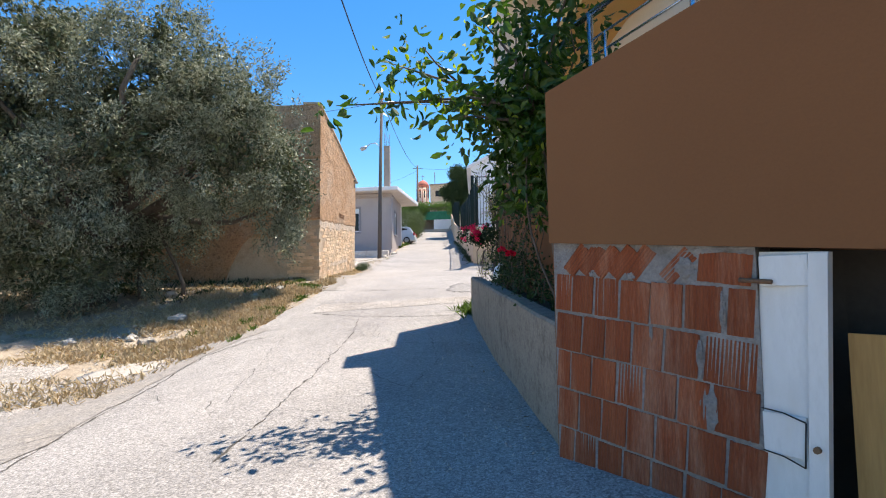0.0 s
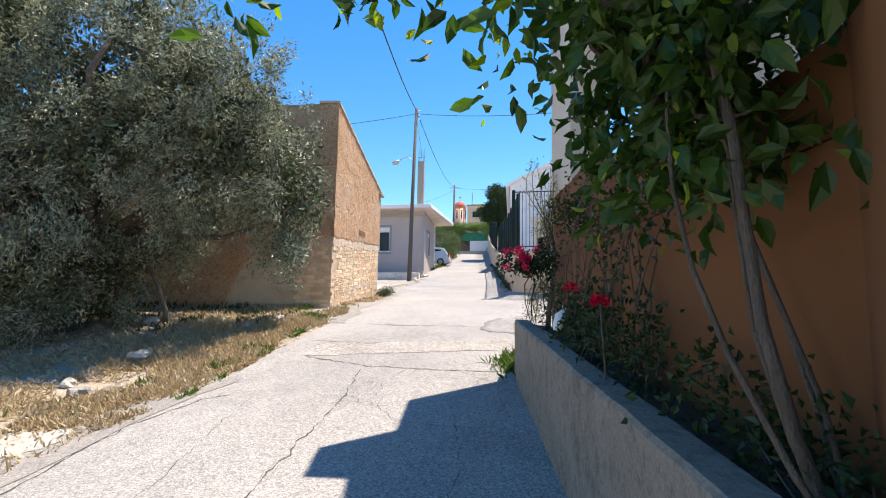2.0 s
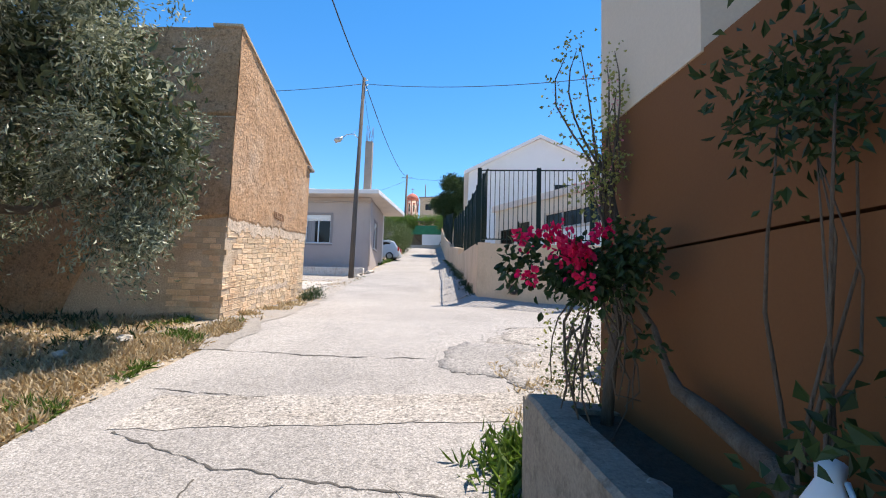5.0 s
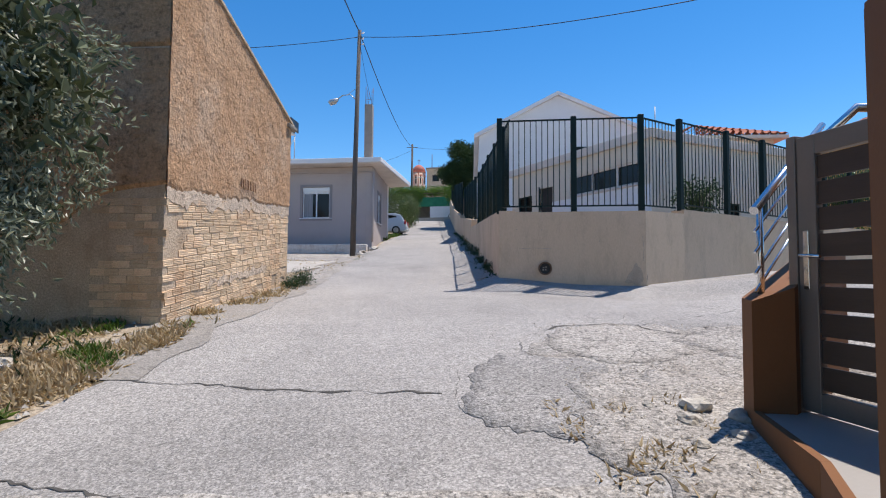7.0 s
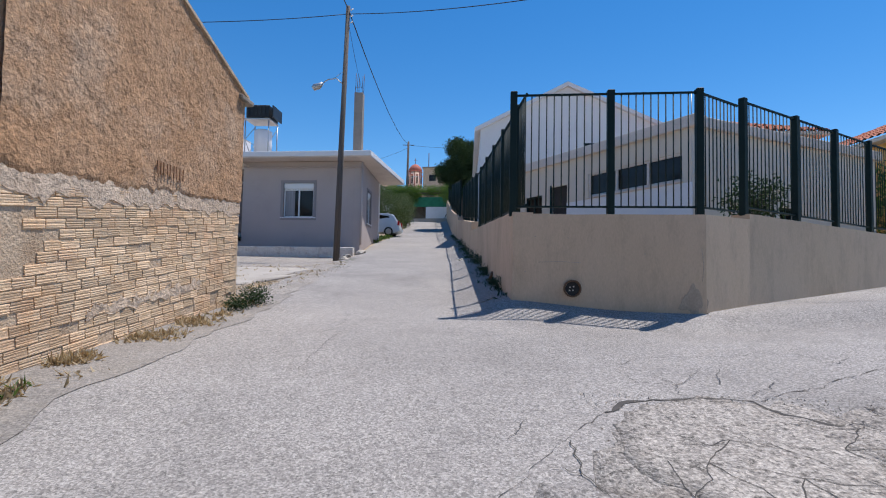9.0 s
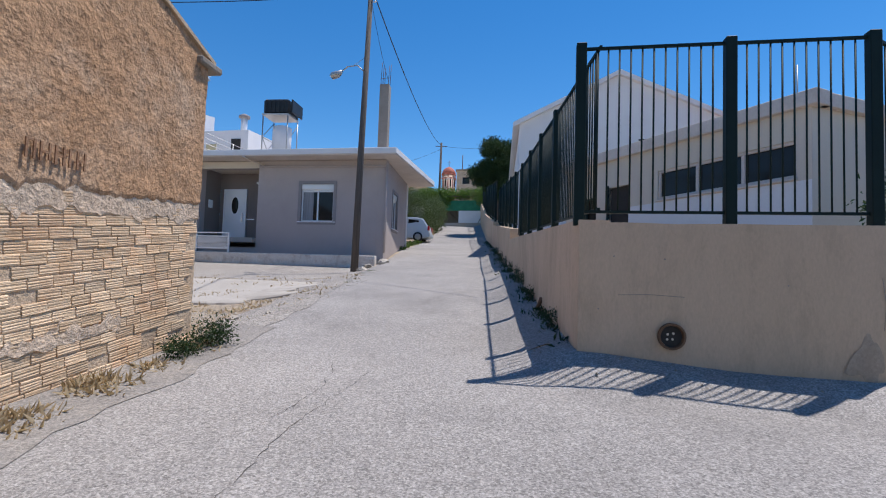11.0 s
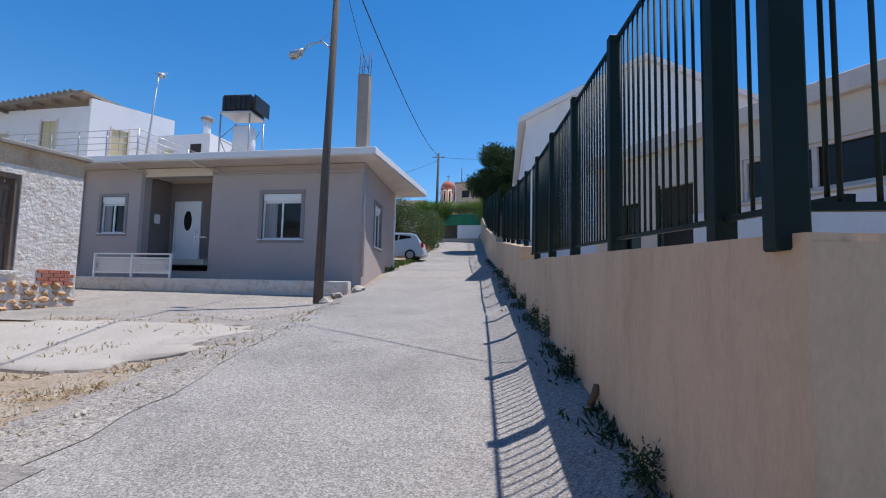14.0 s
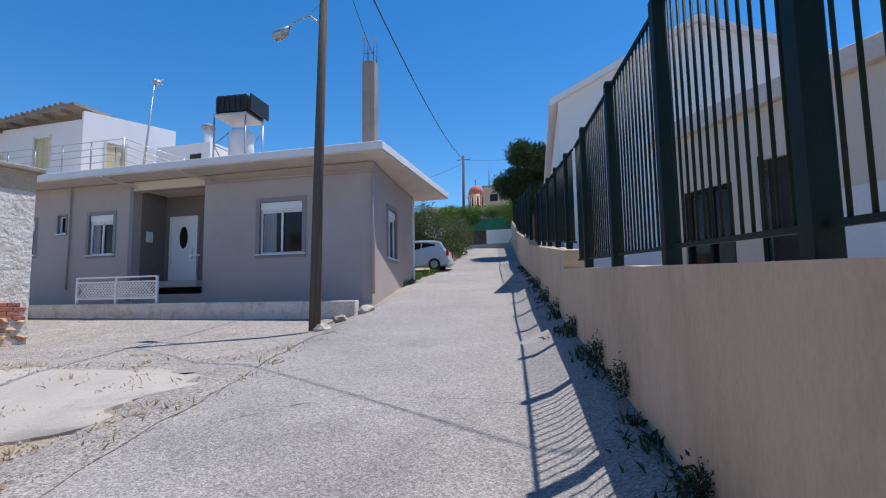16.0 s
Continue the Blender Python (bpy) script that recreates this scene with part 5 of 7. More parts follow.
# upper storey
up = empty("upper_house", "white upper storey with a sloping tile roof", "house", (-18, 38, 7.9))
UF = Frame((-26.0, 37.2), (-18.5, 36.5))
US = Frame((-18.5, 36.5), (-16.75, 39.5))
pd = (0.85, 1.5, 7.95, 10.25)
uw = (UF.len - 2.5, UF.len - 1.7, 9.2, 10.45)
uw2 = (UF.len - 5.0, UF.len - 4.3, 9.1, 10.0)
bm = UF.wall(0, UF.len, 7.5, 11.0, 0.25, [uw, uw2])
part("wall", bm, "white_wall", up)
part("side_wall", US.wall(0.002, US.len, 7.5, 11.35, 0.25, [pd]), "white_wall", up)
M["shutter"] = mat("cream_shutter", (0.55, 0.47, 0.27), (0.6, 0.52, 0.32), 2, 0.6, 0.2, 30, grain=0.08)
for fr_, h in ((UF, uw), (UF, uw2), (US, pd)):
    sh = part("shutter", fr_.box(h[0], (h[0] + h[1]) / 2 - 0.01, -0.1, -0.05, h[2], h[3], bevel=0.01), "shutter", up, "cream wooden shutter")
    part("shutter", fr_.box((h[0] + h[1]) / 2 + 0.01, h[1], -0.1, -0.05, h[2], h[3], bevel=0.01), "shutter", up, "cream wooden shutter")
    for a, b in ((h[0] - 0.08, h[0]), (h[1], h[1] + 0.08)):
        part("frame", fr_.box(a, b, -0.1, 0.03, h[2], h[3] + 0.08), "annex", up)
bm = bmesh.new()
hexa(bm, [UF.p(-0.4, 0.45, 10.75), UF.p(UF.len + 0.05, 0.45, 11.42), UF.p(UF.len + 0.05, -4.5, 11.5), UF.p(-0.4, -4.5, 10.8), UF.p(-0.4, 0.45, 10.87), UF.p(UF.len + 0.05, 0.45, 11.54), UF.p(UF.len + 0.05, -4.5, 11.6), UF.p(-0.4, -4.5, 10.9)])
bmesh.ops.recalc_face_normals(bm, faces=bm.faces[:])
part("roof", bm, "old_tile", up)
for k in range(8):
    u = 0.2 + k * 0.95
    part("rafter", UF.box(u, u + 0.12, 0.0, 0.4, 10.62 + k * 0.088, 10.74 + k * 0.088), "grey_wood", up)
for k in range(26):
    u = -0.3 + k * 0.29
    z = 10.88 + (u + 0.4) * 0.088
    part("ridge_tile", tube([UF.p(u, 0.5, z), UF.p(u, -1.5, z + 0.02)], 0.08, 6), "old_tile", up)
stair_hut = empty("stair_hut", "small white rooftop hut with a dark opening", "building", (-14, 38.5, 7.9))
part("body", slab([(-16.6, 38.2), (-13.9, 37.9), (-13.6, 40.0), (-16.3, 40.3)], 7.7, 10.2), "white_wall", stair_hut)
UH = Frame((-16.6, 38.2), (-13.9, 37.9))
part("opening", UH.box(1.75, 2.3, 0.002, 0.02, 9.1, 9.75), "dark", stair_hut)
part("shutter", UH.box(0.3, 0.9, 0.002, 0.03, 8.3, 9.5), "shutter", stair_hut)
chim = empty("chimney", "white rooftop chimney with a cap", "chimney", (-14.7, 38.9, 10.1))
part("flue", tube([(-14.7, 38.9, 10.1), (-14.7, 38.9, 11.1)], 0.17, 10), "white_wall", chim)
part("cap", tube([(-14.7, 38.9, 11.11), (-14.7, 38.9, 11.22), (-14.7, 38.9, 11.34)], [0.3, 0.3, 0.08], 10), "house_trim", chim)
ant = empty("antenna", "thin metal rooftop aerial mast", "antenna", (-16.7, 37.6, 7.9))
part("mast", tube([(-16.8, 37.6, 7.9), (-16.3, 37.6, 12.9)], [0.06, 0.02], 6), "galv", ant)
for z, w in ((13.1, 0.35), (12.9, 0.28)):
    part("element", tube([(-16.3 - w, 37.6, z - 0.25), (-16.3 + w, 37.7, z - 0.2)], 0.012, 5), "galv", ant)
part("dish", tube([(-16.1, 37.5, 12.7), (-16.05, 37.4, 12.72)], [0.16, 0.02], 10), "galv", ant)
# water tank on its stand
tank = empty("water_tank", "black rooftop water tank on a steel stand", "water tank", (-11.1, 35.5, 7.9))
tx0, tx1, ty0, ty1 = -11.65, -10.5, 34.9, 36.0
for x in (tx0, tx1):
    for y in (ty0, ty1):
        part("leg", tube([(x, y, 7.9), (x, y, 9.95)], 0.03, 6), "galv", tank)
for (a, b) in (((tx0, ty0, 8.0), (tx0, ty1, 9.0)), ((tx0, ty0, 9.0), (tx0, ty1, 9.9)), ((tx0, ty1, 8.0), (tx0, ty0, 9.0)), ((tx0, ty0, 9.0), (tx0, ty1, 9.0)), ((tx0, ty1, 8.0), (tx1, ty1, 9.8))):
    part("brace", tube([a, b], 0.018, 5), "galv", tank)
part("platform", box(tx0 - 0.04, tx1 + 0.04, ty0 - 0.04, ty1 + 0.04, 9.99, 10.05), "galv", tank)
body = part("tank", box(tx0 - 0.02, tx1 + 0.02, ty0, ty1, 10.052, 10.72, bevel=0.08), "black", tank, "black plastic tank")
for k in range(7):
    x = tx0 + 0.1 + k * 0.2
    part("rib", box(x, x + 0.06, ty0 - 0.03, ty1 + 0.03, 10.1, 10.68, bevel=0.01), "black", body)
cyl = empty("boiler", "white cylindrical water boiler on the roof", "boiler", (-11.0, 35.5, 7.9))
part("body", tube([(-11.0, 35.5, 8.2), (-11.0, 35.5, 9.0), (-11.0, 35.5, 9.55), (-11.0, 35.5, 9.62)], [0.42, 0.42, 0.42, 0.3], 18), "white_wall", cyl)
part("base", box(-11.5, -10.5, 35.1, 35.9, 7.9, 8.2), "raw_concrete", cyl)
part("solar_panel", slab([(-10.9, 34.6), (-9.3, 34.5), (-9.3, 35.5), (-10.9, 35.6)], 7.95, lambda x, y: 8.1 + (y - 34.5) * 0.45), "galv", cyl)
tagged(part("roof_barrel", tube([(-12.6, 35.2, 7.9), (-12.6, 35.2, 8.35), (-12.6, 35.2, 8.42)], [0.36, 0.36, 0.2], 14), "black"), "black plastic barrel on the roof", "barrel")
# unfinished concrete column
colm = empty("concrete_column", "unfinished concrete column with bare reinforcing rods", "column", (-5.85, 34.6, 7.9))
part("shaft", box(-6.25, -5.85, 34.4, 34.8, 7.9, 11.15, bevel=0.01), "raw_concrete", colm)
for dx, dy, h in ((0.06, 0.06, 0.95), (0.38, 0.06, 0.8), (0.06, 0.38, 0.9), (0.38, 0.38, 1.0), (0.22, 0.06, 0.7)):
    part("rod", tube([(-6.28 + dx, 34.4 + dy, 11.1), (-6.28 + dx + 0.03, 34.4 + dy, 11.15 + h)], 0.012, 5), "rebar", colm)
part("tie", tube([(-6.24, 34.45, 11.4), (-5.9, 34.45, 11.42)], 0.01, 5), "rebar", colm)

# ---- ruin with flaking whitewash ----
ruin = empty("ruined_house", "ruined stone house with flaking whitewash and rotten shutters", "house", (-11.5, 28.8, 2.9))
RFm = Frame((-12.75, 23.8), (-11.33, 28.6))
rw = (RFm.len - 2.35, RFm.len - 1.3, 3.72, 5.85)
part("wall", RFm.wall(0, RFm.len, 2.0, 6.05, 0.5, [rw]), "whitewash", ruin)
part("band", RFm.box(0, RFm.len, -0.5, 0.004, 6.052, 6.46), "old_mortar", ruin)
part("coping", RFm.box(-0.1, RFm.len + 0.12, -0.55, 0.12, 6.46, 6.56, bevel=0.02), "raw_concrete", ruin)
part("back_wall", slab([(-11.85, 28.75), (-11.85, 28.3), (-18.0, 30.0), (-18.0, 30.5)], 2.0, 6.45), "whitewash", ruin)
part("back_wall", slab([(-12.75, 23.8), (-13.3, 23.95), (-18.0, 25.3), (-18.0, 24.8)], 1.6, 6.45), "whitewash", ruin)
part("window_frame", RFm.box(rw[0], rw[0] + 0.1, -0.45, -0.05, rw[2], rw[3]), "grey_wood", ruin)
part("window_frame", RFm.box(rw[1] - 0.1, rw[1], -0.45, -0.05, rw[2], rw[3]), "grey_wood", ruin)
part("window_head", RFm.box(rw[0] + 0.1, rw[1] - 0.1, -0.45, -0.05, rw[3] - 0.1, rw[3]), "grey_wood", ruin)
for k in range(8):
    u = rw[0] + 0.11 + k * 0.105
    part("shutter_board", RFm.box(u, u + 0.096, -0.28, -0.25 + 0.01 * (k % 2), rw[2] + 0.02 * (k % 3), rw[3] - 0.12 - 0.05 * (k % 2), bevel=0.004), "grey_wood", ruin)
for z in (rw[2] + 0.25, rw[2] + 1.05, rw[3] - 0.35):
    part("shutter_rail", RFm.box(rw[0] + 0.11, rw[1] - 0.11, -0.249, -0.2, z, z + 0.1, bevel=0.005), "grey_wood", ruin)
part("sill", RFm.box(rw[0] - 0.05, rw[1] + 0.05, -0.1, 0.04, rw[2] - 0.1, rw[2] - 0.002, bevel=0.01), "whitewash", ruin)
rst = [stone_mesh(20 + i * 2.3, 1) for i in range(3)]
for me in rst:
    me.materials.clear()
    me.materials.append(M["stone"])
rr = random.Random(9)
inv = wmat(ruin).inverted()
for row in range(6):
    u = 0.1
    while u < RFm.len - 0.05:
        s = rr.uniform(0.1, 0.2)
        ob = new("stone", rst[rr.randrange(3)])
        ob.parent, ob.matrix_parent_inverse = ruin, inv
        ob.matrix_basis = Matrix.Translation(RFm.p(u, -0.02 + rr.uniform(-0.03, 0.02), 2.55 + row * 0.17 + rr.uniform(-0.03, 0.03))) @ pose(0, 0, 0, rr.uniform(-20, 20), rr.uniform(-20, 20), rr.uniform(0, 360)) @ Matrix.Diagonal((s, s * 0.8, s * 0.95, 1))
        u += s * 1.45
M["red_brick"] = mat("crumbled_red_brick", (0.36, 0.11, 0.07), (0.45, 0.19, 0.13), 4, 0.95, 0.8, 40, grain=0.2, rnd=0.15)
for row in range(4):
    for k in range(3):
        part("brick", RFm.box(RFm.len - 0.75 + k * 0.24 - (0.1 if row % 2 else 0), RFm.len - 0.53 + k * 0.24 - (0.1 if row % 2 else 0), -0.05, 0.03, 3.42 + row * 0.09, 3.5 + row * 0.09, bevel=0.008), "red_brick", ruin)

# ---- utility poles and wires ----
pole = empty("utility_pole", "tall weathered wooden utility pole with a street lamp", "pole", (-5.73, 29.97, 3.2))
PT = Vector((-5.57, 30.05, 12.95))
part("shaft", tube([(-5.73, 29.97, 3.1), (-5.68, 30.0, 7.0), tuple(PT)], [0.125, 0.105, 0.078], 12), "pole", pole)
arm = part("lamp_arm", tube([(-5.66, 30.02, 9.85), (-5.95, 30.08, 10.12), (-6.3, 30.12, 10.1), (-6.55, 30.16, 9.93)], 0.022, 8), "galv", pole)
part("stay", tube([(-5.63, 30.02, 10.4), (-6.1, 30.1, 10.12)], 0.008, 5), "galv", arm)
part("lamp_head", tube([(-6.5, 30.15, 9.96), (-6.66, 30.18, 9.86), (-6.85, 30.2, 9.82), (-6.95, 30.22, 9.85)], [0.05, 0.12, 0.13, 0.03], 12), "galv", arm, "yellowed glass lamp head")
for k in range(3):
    part("insulator", tube([(PT.x + 0.1, PT.y, PT.z - 0.15 - k * 0.25), (PT.x + 0.2, PT.y, PT.z - 0.1 - k * 0.25)], 0.03, 8), "upvc", pole)
pole2 = empty("utility_pole", "distant dark utility pole up the lane", "pole", (-7.9, 69, 8))
part("shaft", tube([(-7.95, 69, 6.5), (-7.85, 69, 17.9)], [0.17, 0.11], 10), "pole", pole2)
part("cross_arm", tube([(-8.5, 69, 17.5), (-7.2, 69, 17.5)], 0.04, 6), "pole", pole2)
part("lamp_arm", tube([(-7.8, 69, 13.6), (-6.9, 69, 13.9), (-6.4, 69, 13.75)], 0.03, 6), "galv", pole2)


def wire(a, b, sag, r=0.012, label="thin black overhead cable"):
    a, b = Vector(a), Vector(b)
    n = 28
    pts = [a.lerp(b, k / n) - Vector((0, 0, 4 * sag * (k / n) * (1 - k / n))) for k in range(n + 1)]
    tagged(part("overhead_cable", tube(pts, r, 5), "cable"), label, "cable", "overhead cables")


wire((PT.x, PT.y, PT.z - 0.1), (-0.6, -12.0, 8.4), 1.7, 0.022, "thick black bundled overhead cable")
wire((PT.x, PT.y, PT.z - 0.1), (-7.85, 69, 17.6), 0.9, 0.022, "thick black bundled overhead cable")
wire((PT.x, PT.y, PT.z - 0.3), (14.0, 16.0, 9.2), 1.0, 0.014)
wire((PT.x, PT.y, PT.z - 0.3), (-22.0, 22.0, 9.5), 0.7, 0.014)
wire((PT.x, PT.y, PT.z - 0.5), (-5.95, 34.6, 11.4), 0.15, 0.008)
wire((-7.85, 69, 17.5), (10.0, 66, 18.0), 0.8, 0.014)
wire((-7.85, 69, 17.2), (-14.0, 62.0, 13.5), 0.4, 0.014)

# ---- ochre house with the brick store ----
FD = Frame((0.5, 3.35), (3.62, -0.165))
och = empty("ochre_house", "ochre orange house with porch pier and sloping parapet", "house", (1.0, 4.2, 0.3))


def par_top(u):
    return 2.8 + 0.16 * min(u, 1.6)


bm = bmesh.new()
us = [0.0, 0.6, 1.2, 1.8, 4.7]
for u0, u1 in zip(us, us[1:]):
    b0, b1 = 1.805 - 0.085 * min(u0, 1.8), 1.805 - 0.085 * min(u1, 1.8)
    hexa(bm, [FD.p(u0, -0.2, b0), FD.p(u0, 0.035, b0), FD.p(u1, 0.035, b1), FD.p(u1, -0.2, b1), FD.p(u0, -0.2, par_top(u0)), FD.p(u0, 0.035, par_top(u0)), FD.p(u1, 0.035, par_top(u1)), FD.p(u1, -0.2, par_top(u1))])
bmesh.ops.remove_doubles(bm, verts=bm.verts[:], dist=0.0005)
bmesh.ops.recalc_face_normals(bm, faces=bm.faces[:])
part("parapet", bm, "orange", och)
part("return_wall", slab([(0.505, 3.37), (0.98, 4.3), (1.15, 4.22), (0.68, 3.3)], 0.3, 2.79), "orange", och)
part("terrace_floor", slab([(0.75, 3.36), (1.15, 4.25), (5.0, 4.2), (5.0, -0.4), (3.75, -0.1)], 1.9, 2.05), "raw_concrete", och)
FA = Frame((0.4, 9.33), (1.02, 4.2))


def fac_top(u):
    y = 9.33 - u
    return 2.8 + 0.46 * smooth((y - 5.2) / 2.6)


for z0, z1f, v in ((0.2, lambda u: 2.43, 0.012), (2.445, fac_top, 0.0)):
    bm = bmesh.new()
    n = 16
    for k in range(n):
        u0, u1 = FA.len * k / n, FA.len * (k + 1) / n
        hexa(bm, [FA.p(u0, -0.3, z0), FA.p(u0, v, z0), FA.p(u1, v, z0), FA.p(u1, -0.3, z0), FA.p(u0, -0.3, z1f(u0)), FA.p(u0, v, z1f(u0)), FA.p(u1, v, z1f(u1)), FA.p(u1, -0.3, z1f(u1))])
    bmesh.ops.remove_doubles(bm, verts=bm.verts[:], dist=0.0005)
    bmesh.ops.recalc_face_normals(bm, faces=bm.faces[:])
    part("front_wall", bm, "orange", och)
pier = [(0.52, 8.25), (0.93, 8.28), (0.86, 9.42), (0.395, 9.34)]
part("pier", slab(pier, lambda x, y: 3.27 - (x - 0.4) * 0.2, 6.4), "cream", och, "cream painted porch pier")
FE = Frame((0.66, 10.32), (0.402, 9.36))
part("end_wall", FE.box(0, FE.len, -0.25, 0.0, 0.4, 3.32, bevel=0.01), "orange", och)
part("end_wall", slab([(0.67, 10.33), (0.67, 10.12), (2.3, 10.5), (2.3, 10.75)], 0.6, 3.3), "orange", och)
part("roof", slab([(-0.02, 8.15), (0.09, 7.6), (0.45, 7.55), (0.76, 6.37), (1.25, 4.45), (1.8, 2.5), (5.5, 2.5), (5.5, 10.6), (1.7, 9.2)], 6.4, 6.62), "cream", och)
part("balcony_slab", slab([(1.02, 8.75), (1.35, 5.3), (5.5, 5.3), (5.5, 9.3)], 4.85, 5.1), "yellow_ceiling", och, "yellow painted balcony slab")
part("back_wall", slab([(1.75, 9.2), (1.95, 6.4), (2.9, 2.4), (5.5, 2.4), (5.5, 9.3)], 2.06, 6.39), "cream", och)
part("far_end_wall", slab([(2.3, 9.3), (5.5, 9.3), (5.5, 10.75), (2.3, 10.75)], 0.6, 6.39), "orange", och)
part("porch_floor", slab([(0.93, 9.0), (1.3, 4.3), (5.4, 4.3), (5.4, 9.1)], 2.1, 2.3), "raw_concrete", och)
# steel railing behind the parapet
rl = empty("steel_railing", "polished steel railing above the orange parapet", "railing", (0.8, 4.0, 2.9))
ra, rb = Vector((0.86, 4.15, 3.18)), Vector((2.3, 2.25, 3.5))
for k, f in enumerate((0.06, 0.42, 0.8)):
    p = ra.lerp(rb, f)
    part("post", tube([(p.x, p.y, 2.05), (p.x, p.y, p.z + 0.5)], 0.025, 10), "chrome", rl)
for dz in (0.0, 0.14, 0.28):
    part("rail", tube([ra + Vector((0, 0, dz)), rb + Vector((0, 0, dz))], 0.009, 8), "chrome", rl)
part("handrail", tube([ra + Vector((0, 0, 0.5)), rb + Vector((0, 0, 0.5))], 0.024, 10), "chrome", rl)
part("baluster", tube([ra.lerp(rb, 0.12) + Vector((0, 0, -0.3)), ra.lerp(rb, 0.12) + Vector((0, 0, 0.28))], 0.015, 8), "chrome", rl)

# hollow brick wall: backing, ribbed blocks, slanted top course
store = empty("brick_wall", "unrendered red hollow clay brick wall with grey mortar", "wall", (0.5, 3.35, 0.3))
BL = 1.195
part("mortar", FD.box(0.0, BL, -0.18, -0.008, 0.1, 1.82), "grey_mortar", store)


def clay_block(seed, L, H, D=0.08):
    bm = bmesh.new()
    rr = random.Random(seed)
    n = max(3, int(L / 0.018))
    lo, hi_ = [], []
    for k in range(n * 2 + 1):
        u = L * k / (n * 2)
        v = (0.0 if k % 2 else -0.0045) + rr.uniform(-0.001, 0.001)
        lo.append(bm.verts.new((u, v, rr.uniform(-0.002, 0.002))))
        hi_.append(bm.verts.new((u, v, H + rr.uniform(-0.003, 0.003))))
    b = [bm.verts.new(p) for p in ((0, -D, 0), (L, -D, 0), (L, -D, H), (0, -D, H))]
    for k in range(n * 2):
        bm.faces.new((lo[k], lo[k + 1], hi_[k + 1], hi_[k]))
    bm.faces.new([b[0], b[1], *lo[::-1]])
    bm.faces.new([*hi_, b[2], b[3]])
    bm.faces.new((lo[0], hi_[0], b[3], b[0]))
    bm.faces.new((lo[-1], b[1], b[2], hi_[-1]))
    bmesh.ops.recalc_face_normals(bm, faces=bm.faces[:])
    return bm


axes = Matrix(((FD.u.x, FD.v.x, 0, 0), (FD.u.y, FD.v.y, 0, 0), (0, 0, 1, 0), (0, 0, 0, 1)))
rr = random.Random(21)
# courses fall slightly with the lane; joints along each course
FALL = 0.09
JOINTS = ((0.004, 0.136, 0.297, 0.468, 0.659, 0.843, 1.05, BL), (0.004, 0.202, 0.366, 0.538, 0.722, 0.925, BL),
          (0.004, 0.11, 0.264, 0.432, 0.6, 0.788, 0.965, BL), (0.004, 0.164, 0.324, 0.489, 0.656, 0.83, 1.02, BL),
          (0.004, 0.12, 0.28, 0.45, 0.62, 0.8, 0.98, BL), (0.004, 0.19, 0.36, 0.53, 0.7, 0.88, BL))
tilt = math.degrees(math.atan(FALL))
for k, joints in enumerate(JOINTS):
    zrow = 1.38 - 0.24 * k
    for u, u1 in zip(joints, joints[1:]):
        gap = 0.026 if k < 3 and u > 0.7 else 0.014
        ob = part("brick", clay_block(k * 10 + int(u * 100), u1 - u - gap, 0.224), "hollow_brick", None)
        ob.parent, ob.matrix_parent_inverse = store, wmat(store).inverted()
        ob.matrix_basis = Matrix.Translation(FD.p(u, rr.uniform(-0.004, 0.008), zrow - FALL * u + rr.uniform(-0.004, 0.004))) @ axes @ pose(0, 0, 0, rr.uniform(-1.5, 1.5), tilt + rr.uniform(-1.0, 1.0), rr.uniform(-1, 1))
u = -0.02
while u < 0.76:
    ob = part("brick", clay_block(200 + int(u * 100), 0.094, 0.2), "hollow_brick", None)
    ob.parent, ob.matrix_parent_inverse = store, wmat(store).inverted()
    ob.matrix_basis = Matrix.Translation(FD.p(u, rr.uniform(-0.01, 0.012), 1.655 - FALL * u)) @ axes @ pose(0, 0, 0, 0, 44 + rr.uniform(-5, 5), 0)
    u += 0.105
ob = part("brick", clay_block(300, 0.25, 0.15), "hollow_brick", None)
ob.parent, ob.matrix_parent_inverse = store, wmat(store).inverted()
ob.matrix_basis = Matrix.Translation(FD.p(0.92, 0.0, 1.55)) @ axes @ pose(0, 0, 0, 0, tilt + 2, 0)


def mortar_lump(u, z, w, h, seed):
    bm = bmesh.new()
    bmesh.ops.create_icosphere(bm, subdivisions=3, radius=1.0)
    for v in bm.verts:
        v.co *= 0.8 + 0.5 * noise.noise(v.co * 1.7 + Vector((seed, 0, 0))) + 0.15 * noise.noise(v.co * 6)
        v.co = FD.p(u + v.co.x * w, -0.004 + v.co.y * 0.014, z + v.co.z * h)
    part("mortar_lump", bm, "grey_mortar", store)


for u, z, w, h in ((0.86, 1.62, 0.05, 0.06), (0.92, 1.17, 0.02, 0.1), (0.955, 0.92, 0.05, 0.12), (1.04, 1.4, 0.016, 0.11), (0.42, 1.77, 0.3, 0.02), (0.12, 1.79, 0.12, 0.025), (1.03, 1.71, 0.16, 0.03), (0.3, 1.6, 0.03, 0.025), (0.55, 1.58, 0.03, 0.025), (0.66, 1.3, 0.012, 0.09)):
    mortar_lump(u, z, w, h, u * 7 + z)
tagged(part("footing", FD.box(-0.03, BL, 0.0, 0.09, 0.0, 0.36, bevel=0.03), "planter"), "rough concrete footing below the brick wall", "kerb", kind="structure")
